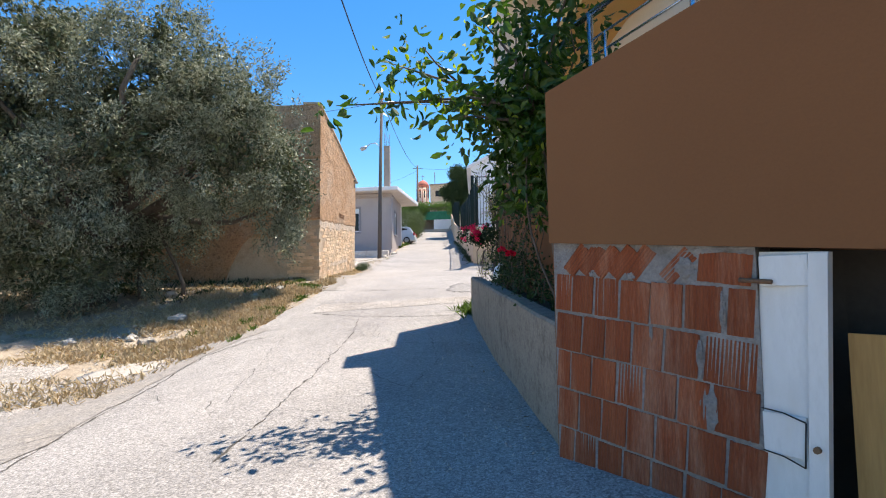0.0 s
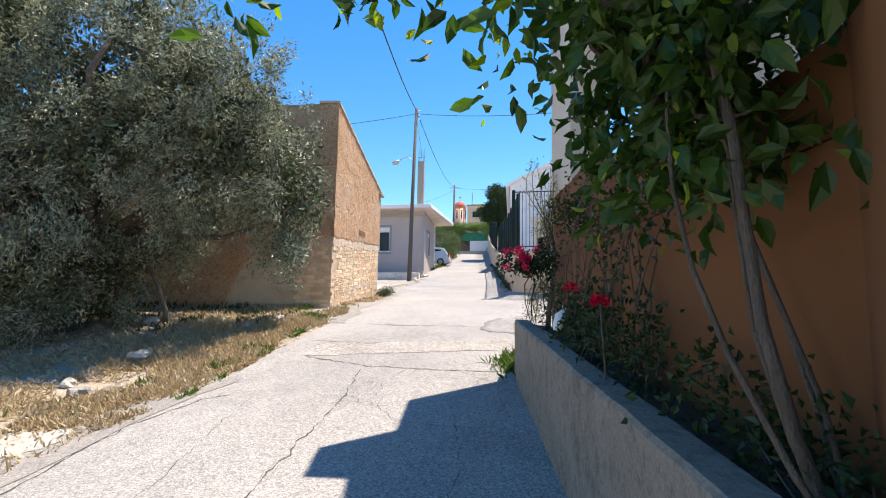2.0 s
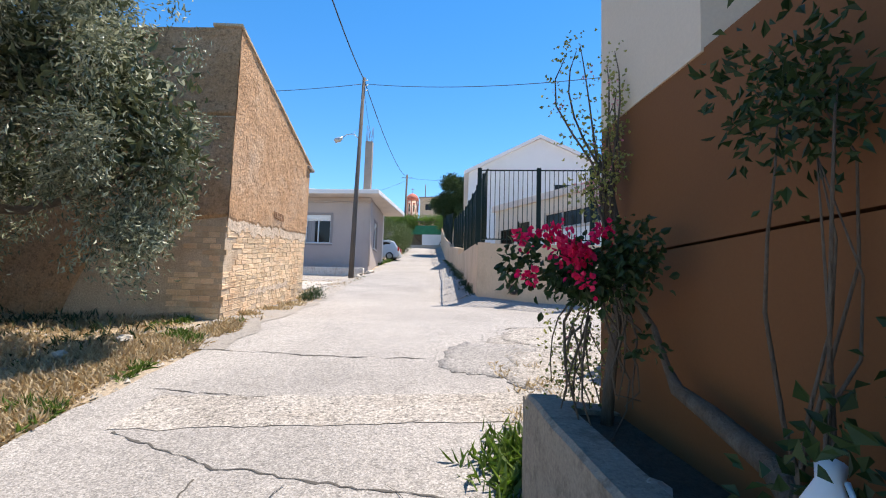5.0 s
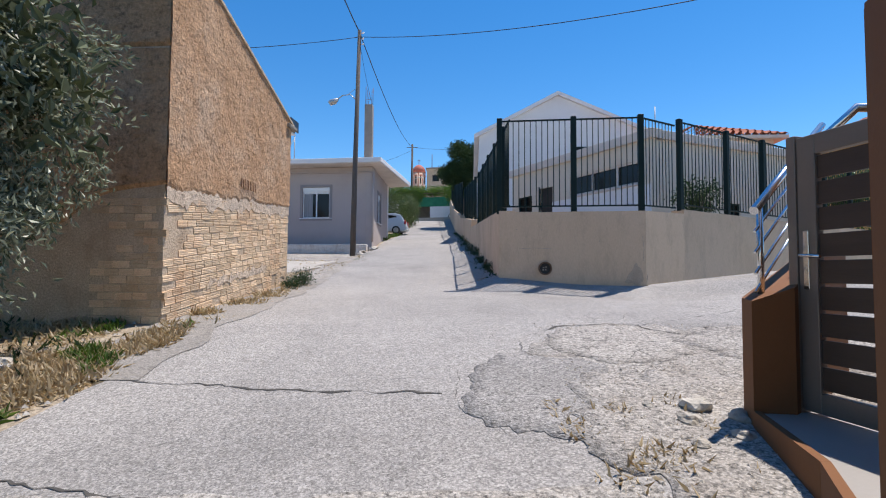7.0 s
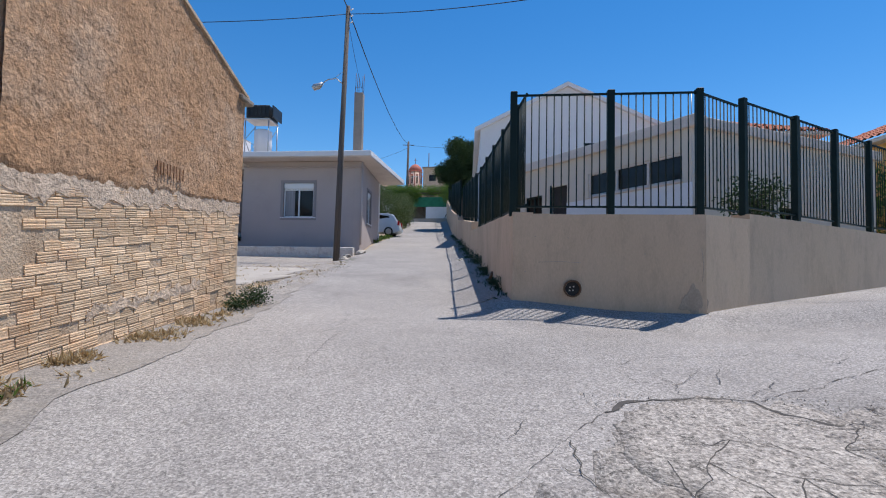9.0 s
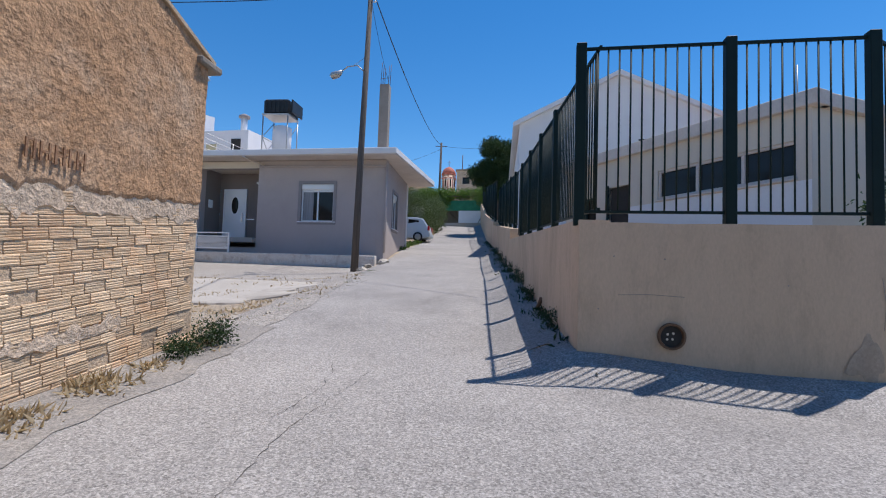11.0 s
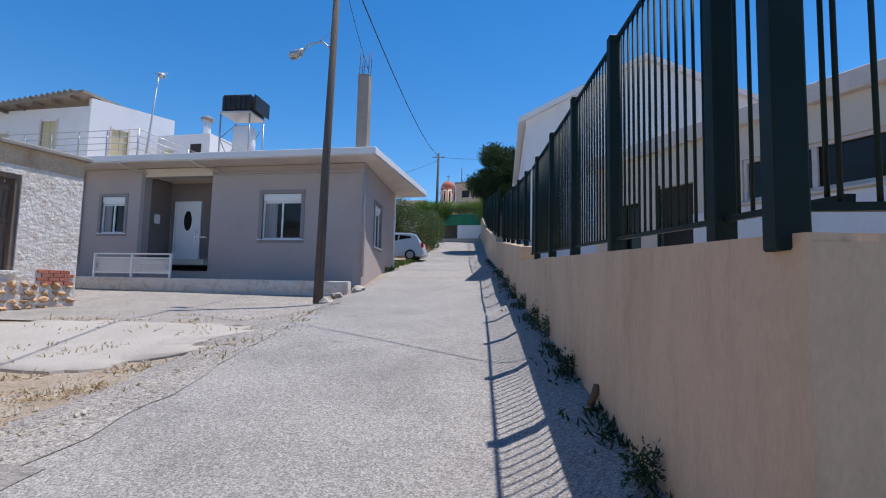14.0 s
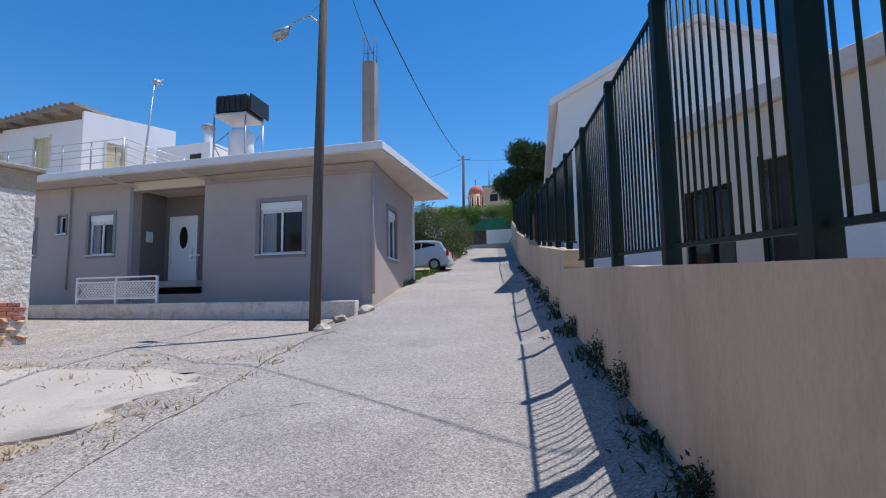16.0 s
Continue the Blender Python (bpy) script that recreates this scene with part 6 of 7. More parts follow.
# old white door leaf, dark opening, plywood sheet
leaf = empty("old_door", "peeling white wooden door leaf leaning open", "door", tuple(FD.p(1.22, 0, 0.2)))
bm = bmesh.new()
hexa(bm, [FD.p(1.15, -0.06, 0.15), FD.p(1.15, -0.005, 0.15), FD.p(1.41, 0.02, 0.15), FD.p(1.41, -0.03, 0.15), FD.p(1.205, -0.07, 1.68), FD.p(1.205, -0.025, 1.68), FD.p(1.485, 0.02, 1.665), FD.p(1.485, -0.03, 1.665)])
bmesh.ops.recalc_face_normals(bm, faces=bm.faces[:])
part("leaf", bm, "white_wood", leaf)
bm = bmesh.new()
hexa(bm, [FD.p(1.345, 0.022, 0.16), FD.p(1.345, 0.036, 0.16), FD.p(1.415, 0.036, 0.16), FD.p(1.415, 0.022, 0.16), FD.p(1.415, 0.022, 1.66), FD.p(1.415, 0.036, 1.66), FD.p(1.485, 0.036, 1.66), FD.p(1.485, 0.022, 1.66)])
bmesh.ops.recalc_face_normals(bm, faces=bm.faces[:])
part("stile", bm, "white_wood", leaf)
part("top_rail", FD.box(1.215, 1.41, 0.0, 0.018, 1.52, 1.66, bevel=0.004), "white_wood", leaf)
part("patch_board", FD.box(1.2, 1.37, 0.012, 0.024, 0.78, 0.96, bevel=0.003), "white_wood", leaf)
for a, b in (((1.2, 0.975), (1.37, 0.94)), ((1.37, 0.94), (1.36, 0.75)), ((1.2, 0.79), (1.36, 0.75))):
    part("wire_tie", tube([FD.p(a[0], 0.03, a[1]), FD.p((a[0] + b[0]) / 2, 0.032, (a[1] + b[1]) / 2 + 0.01), FD.p(b[0], 0.034, b[1])], 0.0035, 5), "black", leaf)
part("knob", tube([FD.p(1.41, 0.03, 0.84), FD.p(1.41, 0.06, 0.84)], 0.014, 8), "rebar", leaf)
part("hinge", tube([FD.p(1.13, 0.02, 1.55), FD.p(1.27, 0.03, 1.54)], 0.011, 6), "rebar", leaf)
ply = tagged(part("plywood_sheet", FD.box(1.505, 2.5, -0.1, -0.085, 0.1, 1.32), "plywood"), "ochre plywood sheet closing the store", "board")
# solid block; its near-black colour stands in for the shade inside the store
tagged(part("store_interior", slab([(1.75, 2.55), (0.8, 3.45), (1.25, 4.1), (5, 4.1), (5, -1.2), (4.2, -1.2)], 0.0, 1.88), "dark"), "near-black block painted as the shade inside the store", "interior", kind="structure")
tagged(part("wall_side", slab([(3.66, -0.2), (5.5, -0.4), (5.5, -6), (3.9, -6)], -1.0, 5.5), "orange"), "ochre wall beyond the store", "wall", kind="structure")

# ---- planter ----
PL = [(0.53, 3.5), (0.0, 8.2), (-0.03, 9.0)]


def pl_top(x, y):
    return 1.27 + (y - 3.55) * 0.072


planter = empty("planter", "long weathered concrete planter along the house", "planter", (0.1, 8.5, 0.8))
bm = bmesh.new()
n = 30
rows = []
for k in range(n + 1):
    y = 3.5 + (9.05 - 3.5) * k / n
    x = 0.53 - (y - 3.5) * 0.113 + (0.0 if y < 8.4 else 0.0)
    j = 0.015 * noise.noise((y * 2.3, 0, 1))
    rows.append([bm.verts.new(p) for p in ((x + j, y, 0.0), (x + j * 0.5, y, pl_top(x, y) - 0.02 + j), (x + 0.02, y, pl_top(x, y) + j), (x + 0.17, y, pl_top(x, y) + j * 0.6), (x + 0.185, y, pl_top(x, y) - 0.02), (x + 0.185, y, 0.2))])
for r0, r1 in zip(rows, rows[1:]):
    for k in range(5):
        bm.faces.new((r0[k], r1[k], r1[k + 1], r0[k + 1]))
bm.faces.new(rows[0])
bm.faces.new(rows[-1][::-1])
bmesh.ops.recalc_face_normals(bm, faces=bm.faces[:])
part("wall", bm, "planter", planter)
part("end_wall", slab([(-0.09, 9.055), (-0.09, 9.22), (0.42, 9.3), (0.42, 9.055)], 0.4, lambda x, y: 1.62 - x * 0.1), "planter", planter)
M["bed"] = mat("dark_soil", (0.05, 0.036, 0.026), (0.09, 0.065, 0.045), 3, 0.98, 1.0, 25, grain=0.3)
part("soil", slab([(0.7, 3.6), (0.12, 9.05), (0.42, 9.05), (1.0, 4.2)], 0.3, lambda x, y: pl_top(x, y) - 0.1), "bed", planter, "dark planting soil")
pot = empty("jug", "pale glazed jug lying in the planter", "jug", (0.3, 7.3, 1.5))
part("body", tube([(0.26, 7.25, 1.62), (0.28, 7.27, 1.66), (0.31, 7.3, 1.75), (0.34, 7.33, 1.8), (0.36, 7.35, 1.83)], [0.02, 0.045, 0.052, 0.026, 0.032], 14), "upvc", pot)
part("handle", tube([(0.31, 7.255, 1.74), (0.33, 7.235, 1.775), (0.35, 7.29, 1.81)], 0.007, 6), "upvc", pot)
for x, y, z, r in ((0.24, 7.6, 1.53, 0.08), (0.2, 7.95, 1.55, 0.07), (0.27, 7.0, 1.48, 0.06)):
    ob = new("stone", stones[1])
    ob.matrix_basis = pose(x, y, z, 10, 0, 40) @ Matrix.Scale(r, 4)
    tagged(ob, "rounded grey stone in the planter", "stone", "stones in the planter")

M["dead_leaf"] = leaf_mat("dead_leaf", (0.10, 0.06, 0.03), (0.30, 0.2, 0.11), trans=0.2, rough=0.7)
grass("dead_leaves", "dry brown leaves blown against the planter", "dead_leaf", 24, 520, lambda r: (lambda y: (0.52 - (y - 3.5) * 0.113 - abs(r.normal()) * 0.16, y, clumpy(2, y, 1.4, -0.1)))(r.uniform(3.6, 9.0)), 0.025, 0.06, width=0.5, lean=6.0)

# ---- gate ----
gate = empty("garden_gate", "closed aluminium gate with dark brown horizontal slats", "gate", (1.52, 12.05, 1.5))
GF = Frame((1.52, 12.05), (1.86, 10.78))
g0, g1 = 1.52, 3.3
for a, b in ((0.0, 0.13), (GF.len - 0.13, GF.len)):
    part("stile", GF.box(a, b, -0.03, 0.03, g0, g1, bevel=0.004), "gate_frame", gate)
for a, b in ((g0, g0 + 0.13), (g1 - 0.13, g1)):
    part("frame_rail", GF.box(0.131, GF.len - 0.131, -0.03, 0.03, a, b, bevel=0.004), "gate_frame", gate)
z = g0 + 0.14
for k in range(9):
    part("slat", GF.box(0.132, GF.len - 0.132, -0.012, 0.012, z + 0.01, z + 0.155, bevel=0.003), "gate_slat", gate)
    z += 0.168
plate = part("lock_plate", GF.box(0.04, 0.08, 0.031, 0.04, 2.3, 2.68, bevel=0.003), "chrome", gate)
part("lever", tube([GF.p(0.06, 0.041, 2.52), GF.p(0.06, 0.085, 2.52), GF.p(0.2, 0.085, 2.51)], 0.011, 8), "chrome", plate)
part("post", GF.box(-0.07, -0.004, -0.04, 0.04, 1.4, 3.32, bevel=0.004), "gate_frame", gate)
tagged(part("gate_step", slab([(1.02, 11.1), (1.2, 12.05), (1.6, 12.1), (1.9, 10.8), (0.68, 10.35)], 0.9, 1.5), "tile_step"), "grey tiled step before the gate", "step", kind="structure")
tagged(part("step_kerb", slab([(0.98, 11.1), (1.155, 12.0), (1.2, 12.0), (1.03, 11.1)], 0.9, 1.515), "orange"), "orange painted kerb of the step", "kerb", kind="structure")
tagged(part("step_kerb", slab([(0.65, 10.35), (0.98, 11.099), (1.03, 11.099), (0.7, 10.34)], 0.9, 1.515), "orange"), "orange painted kerb of the step", "kerb", kind="structure")
tagged(part("gate_pier", slab([(1.16, 12.0), (1.42, 11.98), (2.6, 13.2), (2.45, 13.4), (1.2, 12.2)], 1.2, lambda x, y: 2.22 + (x - 1.16) * 0.35), "orange"), "low orange wall sloping up beside the gate", "wall", kind="structure")
sr = empty("stair_railing", "brushed steel stair railing beside the gate", "railing", (1.3, 12.1, 2.2))
q0, q1 = Vector((1.22, 12.06, 2.82)), Vector((2.5, 13.3, 3.75))
part("handrail", tube([q0, q1], 0.03, 10), "chrome", sr)
for f in (0.06, 0.55):
    p = q0.lerp(q1, f)
    part("post", tube([(p.x, p.y, 2.2), (p.x, p.y, p.z)], 0.022, 8), "chrome", sr)
for dz in (0.14, 0.28, 0.42, 0.54):
    part("rod", tube([q0 - Vector((0.0, 0, dz)), q1 - Vector((0, 0, dz))], 0.01, 6), "chrome", sr)
part("handrail", tube([(1.9, 12.5, 3.35), (2.15, 12.4, 3.62), (2.6, 12.2, 3.55)], 0.035, 10), "chrome", sr)
tagged(part("wall_side", slab([(2.9, 10.8), (3.2, 13.0), (6.8, 15.0), (16, 17.5), (16, 10.8)], 0.5, 2.6), "orange"), "orange garden wall past the gate", "wall", kind="structure")

# ---- plants by the ochre house ----
M["lemon_leaf"] = leaf_mat("lemon_leaf", (0.022, 0.054, 0.011), (0.066, 0.125, 0.022), trans=0.33, rough=0.35)
M["lemon_new"] = leaf_mat("young_lemon_leaf", (0.16, 0.24, 0.03), (0.27, 0.33, 0.05), trans=0.5, rough=0.4)
M["rose_leaf"] = leaf_mat("rose_leaf", (0.018, 0.036, 0.012), (0.045, 0.078, 0.026), trans=0.25)
M["succulent"] = leaf_mat("succulent_leaf", (0.2, 0.21, 0.06), (0.36, 0.35, 0.12), trans=0.25)
M["magenta"] = leaf_mat("magenta_bract", (0.62, 0.014, 0.085), (0.82, 0.04, 0.16), trans=0.45)
M["red_petal"] = leaf_mat("red_petal", (0.55, 0.012, 0.04), (0.7, 0.03, 0.07), trans=0.4)
M["pink_petal"] = leaf_mat("pink_petal", (0.6, 0.25, 0.3), (0.7, 0.4, 0.42), trans=0.4)
rng = np.random.default_rng(31)
lemon = empty("lemon_tree", "lemon tree with glossy green leaves leaning over the lane", "tree", (0.78, 4.1, 1.2))
part("trunk", tube(bent(rng, (0.78, 4.1, 1.1), (0.55, 4.5, 3.05), 6, 0.02), [0.024, 0.022, 0.021, 0.02, 0.019, 0.018, 0.017], 8), "bark", lemon)
tips = []
limb_ends = ((-1.26, 4.52, 3.2), (-0.74, 4.35, 3.15), (-0.78, 4.8, 3.7), (-0.43, 4.26, 3.6), (-0.12, 4.2, 2.95), (0.09, 4.5, 3.95), (0.35, 5.1, 3.3), (0.9, 4.6, 3.9), (0.5, 4.4, 3.6), (0.7, 5.6, 3.0), (0.85, 4.9, 2.9), (0.2, 4.7, 3.1), (0.6, 5.2, 2.5), (0.9, 4.45, 3.3), (0.75, 4.35, 2.55), (1.0, 5.3, 3.8), (0.5, 5.6, 4.5), (0.6, 5.9, 3.9), (0.7, 5.7, 2.7), (0.9, 4.2, 4.3), (0.75, 4.1, 3.0))
for i, e in enumerate(limb_ends):
    s = np.array((0.5, 4.75, 2.75) if i > 6 else (0.55, 4.5, 3.05)) + rng.normal(size=3) * 0.04
    path = bent(rng, s, e, 6, 0.035)
    part("limb", tube(path, [0.022, 0.019, 0.016, 0.013, 0.011, 0.008, 0.004], 6), "bark", lemon)
    for f in (2, 3, 4, 5, 6):
        base = np.array(path[f])
        if i == 0 and f < 6 and f != 3:
            tips += [tuple(base)] * 1
            continue
        for _ in range(3 if i < 5 else 5):
            tips.append(tuple(base + rng.normal(size=3) * (0.13 if i < 5 else 0.2)))
tips = np.array(tips)
tips = tips[(tips[:, 0] > 0.15) | (tips[:, 2] > 2.7)]
pos, way = twig_leaves(rng, tips, 11, 0.07, 0.6)
keep = ((pos[:, 0] > 0.2) | (pos[:, 2] > 2.62)) & (rng.random(len(pos)) < np.where(pos[:, 0] < 0.15, 0.55, np.where(pos[:, 1] > 5.0, 0.4, 0.95)))
pos, way = pos[keep], way[keep]
new_leaf = rng.random(len(pos)) < np.where(pos[:, 0] < 0.0, 0.3, 0.08)
leaf_mesh("leaves", pos[~new_leaf], way[~new_leaf], rng.uniform(0.075, 0.15, (~new_leaf).sum()), 0.52, "lemon_leaf", lemon, rich=True)
leaf_mesh("young_leaves", pos[new_leaf], way[new_leaf], rng.uniform(0.05, 0.1, new_leaf.sum()), 0.5, "lemon_new", lemon, "yellow-green young leaves", rich=True)


def shrub(name, label, category, base, blobs, n_tips, per, spread, size, width, material, seed, stems=6, stem_r=0.012, droop=0.1, rich=False, bark="bark"):
    rng = np.random.default_rng(seed)
    ob = empty(name, label, category, base)
    tips = np.concatenate([blob_points(rng, c, r, max(1, int(n_tips * f)), 0.55) for c, r, f in blobs])
    for k in range(stems):
        t = tips[rng.integers(len(tips))]
        b = np.array(base) + rng.normal(size=3) * 0.05 * np.array((1, 1, 0))
        part("stem", tube(bent(rng, b, t, 5, 0.05), [stem_r * f for f in (1, 0.9, 0.75, 0.6, 0.45, 0.25)], 6), bark, ob)
    pos, way = twig_leaves(rng, tips, per, spread, droop)
    leaf_mesh("leaves", pos, way, rng.uniform(size[0], size[1], len(pos)), width, material, ob, rich=rich)
    return ob, rng, tips


shrub("low_shrub", "dark low shrub filling the planter", "shrub", (0.7, 3.9, 1.2), [((0.8, 4.35, 1.36), (0.15, 0.5, 0.24), 0.7), ((0.62, 4.9, 1.5), (0.18, 0.5, 0.24), 0.3)], 55, 11, 0.06, (0.03, 0.06), 0.6, "rose_leaf", 46, 8, 0.007)
for k in range(4):
    part("stem", tube(bent(rng, (0.74 + 0.04 * k, 4.0 + 0.08 * k, 1.15), (0.5 + 0.1 * k, 4.6 + 0.1 * k, 2.9), 6, 0.03), [0.012, 0.011, 0.01, 0.009, 0.008, 0.007, 0.005], 6), "bark", lemon)
shrub("rose_bush", "dark leafy rose bush in the planter", "shrub", (0.38, 6.9, 1.4), [((0.42, 7.0, 1.75), (0.22, 0.6, 0.28), 0.6), ((0.5, 5.7, 1.65), (0.22, 0.6, 0.28), 0.4)], 110, 12, 0.06, (0.03, 0.06), 0.6, "rose_leaf", 41, 14, 0.007)
sh, rg, tp = shrub("tall_rose", "thin-stemmed tall rose against the wall", "shrub", (0.42, 7.55, 1.45), [((0.45, 7.55, 2.75), (0.14, 0.2, 0.3), 1.0)], 45, 12, 0.05, (0.03, 0.055), 0.5, "rose_leaf", 42, 6, 0.008)
shrub("tall_rose", "thin-stemmed tall rose against the wall", "shrub", (0.5, 6.8, 1.4), [((0.56, 6.8, 2.9), (0.2, 0.35, 0.5), 0.7), ((0.58, 6.5, 2.2), (0.12, 0.3, 0.35), 0.3)], 44, 10, 0.055, (0.03, 0.06), 0.5, "rose_leaf", 43, 9, 0.008)
shrub("tall_rose", "leafy shrub climbing the ochre wall", "shrub", (0.62, 5.9, 1.3), [((0.68, 5.9, 2.5), (0.16, 0.5, 0.7), 1.0)], 40, 10, 0.06, (0.035, 0.07), 0.5, "rose_leaf", 44, 8, 0.009)


def flower(name, at, r, material, label, seed, n=26):
    rng = np.random.default_rng(seed)
    d = rng.normal(size=(n, 3))
    d /= np.linalg.norm(d, axis=1, keepdims=True)
    d[:, 2] = np.abs(d[:, 2]) * 0.8
    ob = leaf_mesh(name, np.asarray(at) + d * r * 0.25, d, np.full(n, r), 0.9, material, rich=True, curl=-0.3)
    return tagged(ob, label, "flower", "blossoms in the planter")


rose = flower("rose_blossom", (0.38, 5.6, 1.86), 0.055, "red_petal", "open red rose on its stem", 51)
flower("rose_blossom", (0.34, 6.7, 1.98), 0.05, "red_petal", "open red rose on its stem", 52)
part("stem", tube([(0.42, 5.65, 1.3), (0.4, 5.62, 1.6), (0.38, 5.6, 1.85)], 0.006, 5), "bark", rose, "thin green stem")
part("vent_pipe", tube([FA.p(2.62, -0.05, 2.27), FA.p(2.62, 0.03, 2.27)], 0.026, 12), "dark", och, "dark round vent hole")

# bougainvillea at the end of the planter
bg = empty("bougainvillea", "magenta bougainvillea trained over the planter's end", "shrub", (0.36, 7.6, 1.5))
part("trunk", tube([(0.5, 7.4, 1.45), (0.47, 7.75, 1.7), (0.43, 8.05, 1.79), (0.4, 8.25, 1.84), (0.395, 8.34, 1.92), (0.385, 8.45, 2.07), (0.36, 8.57, 2.17), (0.2, 8.5, 2.26)], [0.045, 0.04, 0.036, 0.028, 0.016, 0.014, 0.012, 0.009], 9), "bark", bg)
tips = np.concatenate([blob_points(rng, (0.04, 8.4, 2.3), (0.17, 0.13, 0.08), 70, 0.5), blob_points(rng, (-0.22, 8.4, 2.33), (0.07, 0.06, 0.05), 12, 0.4), blob_points(rng, (0.24, 8.38, 2.36), (0.1, 0.16, 0.16), 40, 0.5), blob_points(rng, (0.3, 8.3, 2.02), (0.03, 0.03, 0.04), 3, 0.4)])
pos, way = twig_leaves(rng, tips, 9, 0.045, 0.5)
pos = pos + (np.maximum(pos[:, 0:1], -0.28) - pos[:, 0:1]) * np.array((1, 0, 0))
leaf_mesh("leaves", pos, way, rng.uniform(0.03, 0.056, len(pos)), 0.7, "rose_leaf", bg, rich=True)
ft = np.concatenate([blob_points(rng, (0.0, 8.29, 2.38), (0.07, 0.045, 0.045), 20, 0.5), blob_points(rng, (-0.05, 8.49, 2.475), (0.075, 0.05, 0.035), 13, 0.5), blob_points(rng, (-0.2, 8.42, 2.445), (0.03, 0.03, 0.02), 4), blob_points(rng, (-0.18, 8.26, 2.275), (0.012, 0.016, 0.018), 3), blob_points(rng, (0.03, 8.21, 2.265), (0.022, 0.02, 0.022), 3), blob_points(rng, (0.17, 8.42, 2.485), (0.07, 0.05, 0.028), 7)])
pos, way = twig_leaves(rng, ft, 8, 0.016, 0.0)
tagged(leaf_mesh("bract", pos, way, rng.uniform(0.021, 0.033, len(pos)), 0.95, "magenta", bg, "magenta papery bracts", rich=True, curl=-0.2), kind="stuff")
for k in range(10):
    a = np.array((rng.uniform(0.08, 0.36), rng.uniform(8.5, 9.1), rng.uniform(2.1, 2.35)))
    b = a + np.array((rng.normal() * 0.07, rng.normal() * 0.08, -rng.uniform(0.4, 0.9)))
    part("strand", tube(bent(rng, a, b, 5, 0.06), [0.008, 0.007, 0.006, 0.005, 0.004, 0.003], 5), "bark", bg)

sc = empty("succulent_vine", "leggy succulent shrub with small yellow-green leaves", "shrub", (0.2, 9.1, 1.5))
part("trunk", tube(bent(rng, (0.3, 8.9, 1.5), (0.34, 8.97, 2.8), 5, 0.02), [0.034, 0.032, 0.03, 0.027, 0.025, 0.023], 8), "bark", sc)
tips = []
for k in range(15):
    e = np.array((0.26, 9.02, 3.15)) + np.clip(rng.normal(size=3), -1.4, 1.3) * np.array((0.1, 0.1, 0.38))
    s = np.array((0.33, 8.96, 2.4 + 0.5 * rng.random()))
    path = bent(rng, s, e, 6, 0.035)
    part("branch", tube(path, [0.009, 0.008, 0.007, 0.006, 0.005, 0.004, 0.002], 5), "bark", sc)
    tips += [np.array(p) + rng.normal(size=3) * 0.02 for p in path[2:]]
for k in range(11):
    a = np.array((rng.uniform(0.08, 0.36), rng.uniform(8.8, 9.25), rng.uniform(1.9, 2.4)))
    b = a + np.array((rng.normal() * 0.07 - 0.03, rng.normal() * 0.1, -rng.uniform(0.3, 0.8)))
    path = bent(rng, a, b, 5, 0.08)
    part("branch", tube(path, [0.007, 0.006, 0.005, 0.004, 0.004, 0.003], 5), "bark", sc)
    tips += [np.array(p) for p in path[1:]]
pos, way = twig_leaves(rng, np.array(tips), 14, 0.04, 0.0)
leaf_mesh("leaves", pos, way, rng.uniform(0.016, 0.03, len(pos)), 0.8, "succulent", sc)
pk = np.array(tips)[rng.integers(0, len(tips), 26)]
pos, way = twig_leaves(rng, pk, 8, 0.02, 0.0)
leaf_mesh("blossoms", pos, way, rng.uniform(0.012, 0.02, len(pos)), 0.9, "pink_petal", sc, "tiny pink blossoms")
shrub("weed_tuft", "low green weeds at the old wall's corner", "plant", (-4.35, 19.4, ground(-4.35, 19.4)), [((-4.3, 19.35, ground(-4.3, 19.4) + 0.14), (0.24, 0.3, 0.16), 0.6), ((-4.35, 18.8, ground(-4.3, 18.8) + 0.1), (0.18, 0.22, 0.12), 0.4)], 150, 14, 0.045, (0.02, 0.05), 0.45, "rose_leaf", 45, 8, 0.004)
for k, (x, y, r) in enumerate(((-0.22, 20.3, 0.12), (-0.34, 22.6, 0.1), (-0.42, 24.2, 0.16), (-0.5, 25.2, 0.17), (-0.62, 26.9, 0.15), (-0.75, 28.9, 0.15), (-0.87, 30.8, 0.2), (-1.05, 33.0, 0.2))):
    z = ground(x, y)
    shrub("wall_weed", "green weed growing at the wall's foot", "plant", (x, y, z), [((x - 0.05, y, z + r * 0.8), (r * 0.45, r * 1.0, r * 0.75), 1.0)], 34, 10, 0.04, (0.02, 0.045), 0.45, "weed", 60 + k, 4, 0.004)
shrub("potted_plant", "dark leafy shrub behind the fence", "shrub", (4.9, 21.4, 3.45), [((4.9, 21.45, 4.25), (0.55, 0.5, 0.45), 1.0)], 110, 14, 0.09, (0.06, 0.12), 0.4, "rose_leaf", 70, 8, 0.015)
shrub("hedge", "dense green shrub at the side street", "shrub", (12.0, 26.4, 3.4), [((12.0, 26.5, 5.0), (1.1, 1.0, 1.5), 1.0)], 260, 14, 0.14, (0.08, 0.14), 0.5, "lemon_leaf", 71, 6, 0.03)

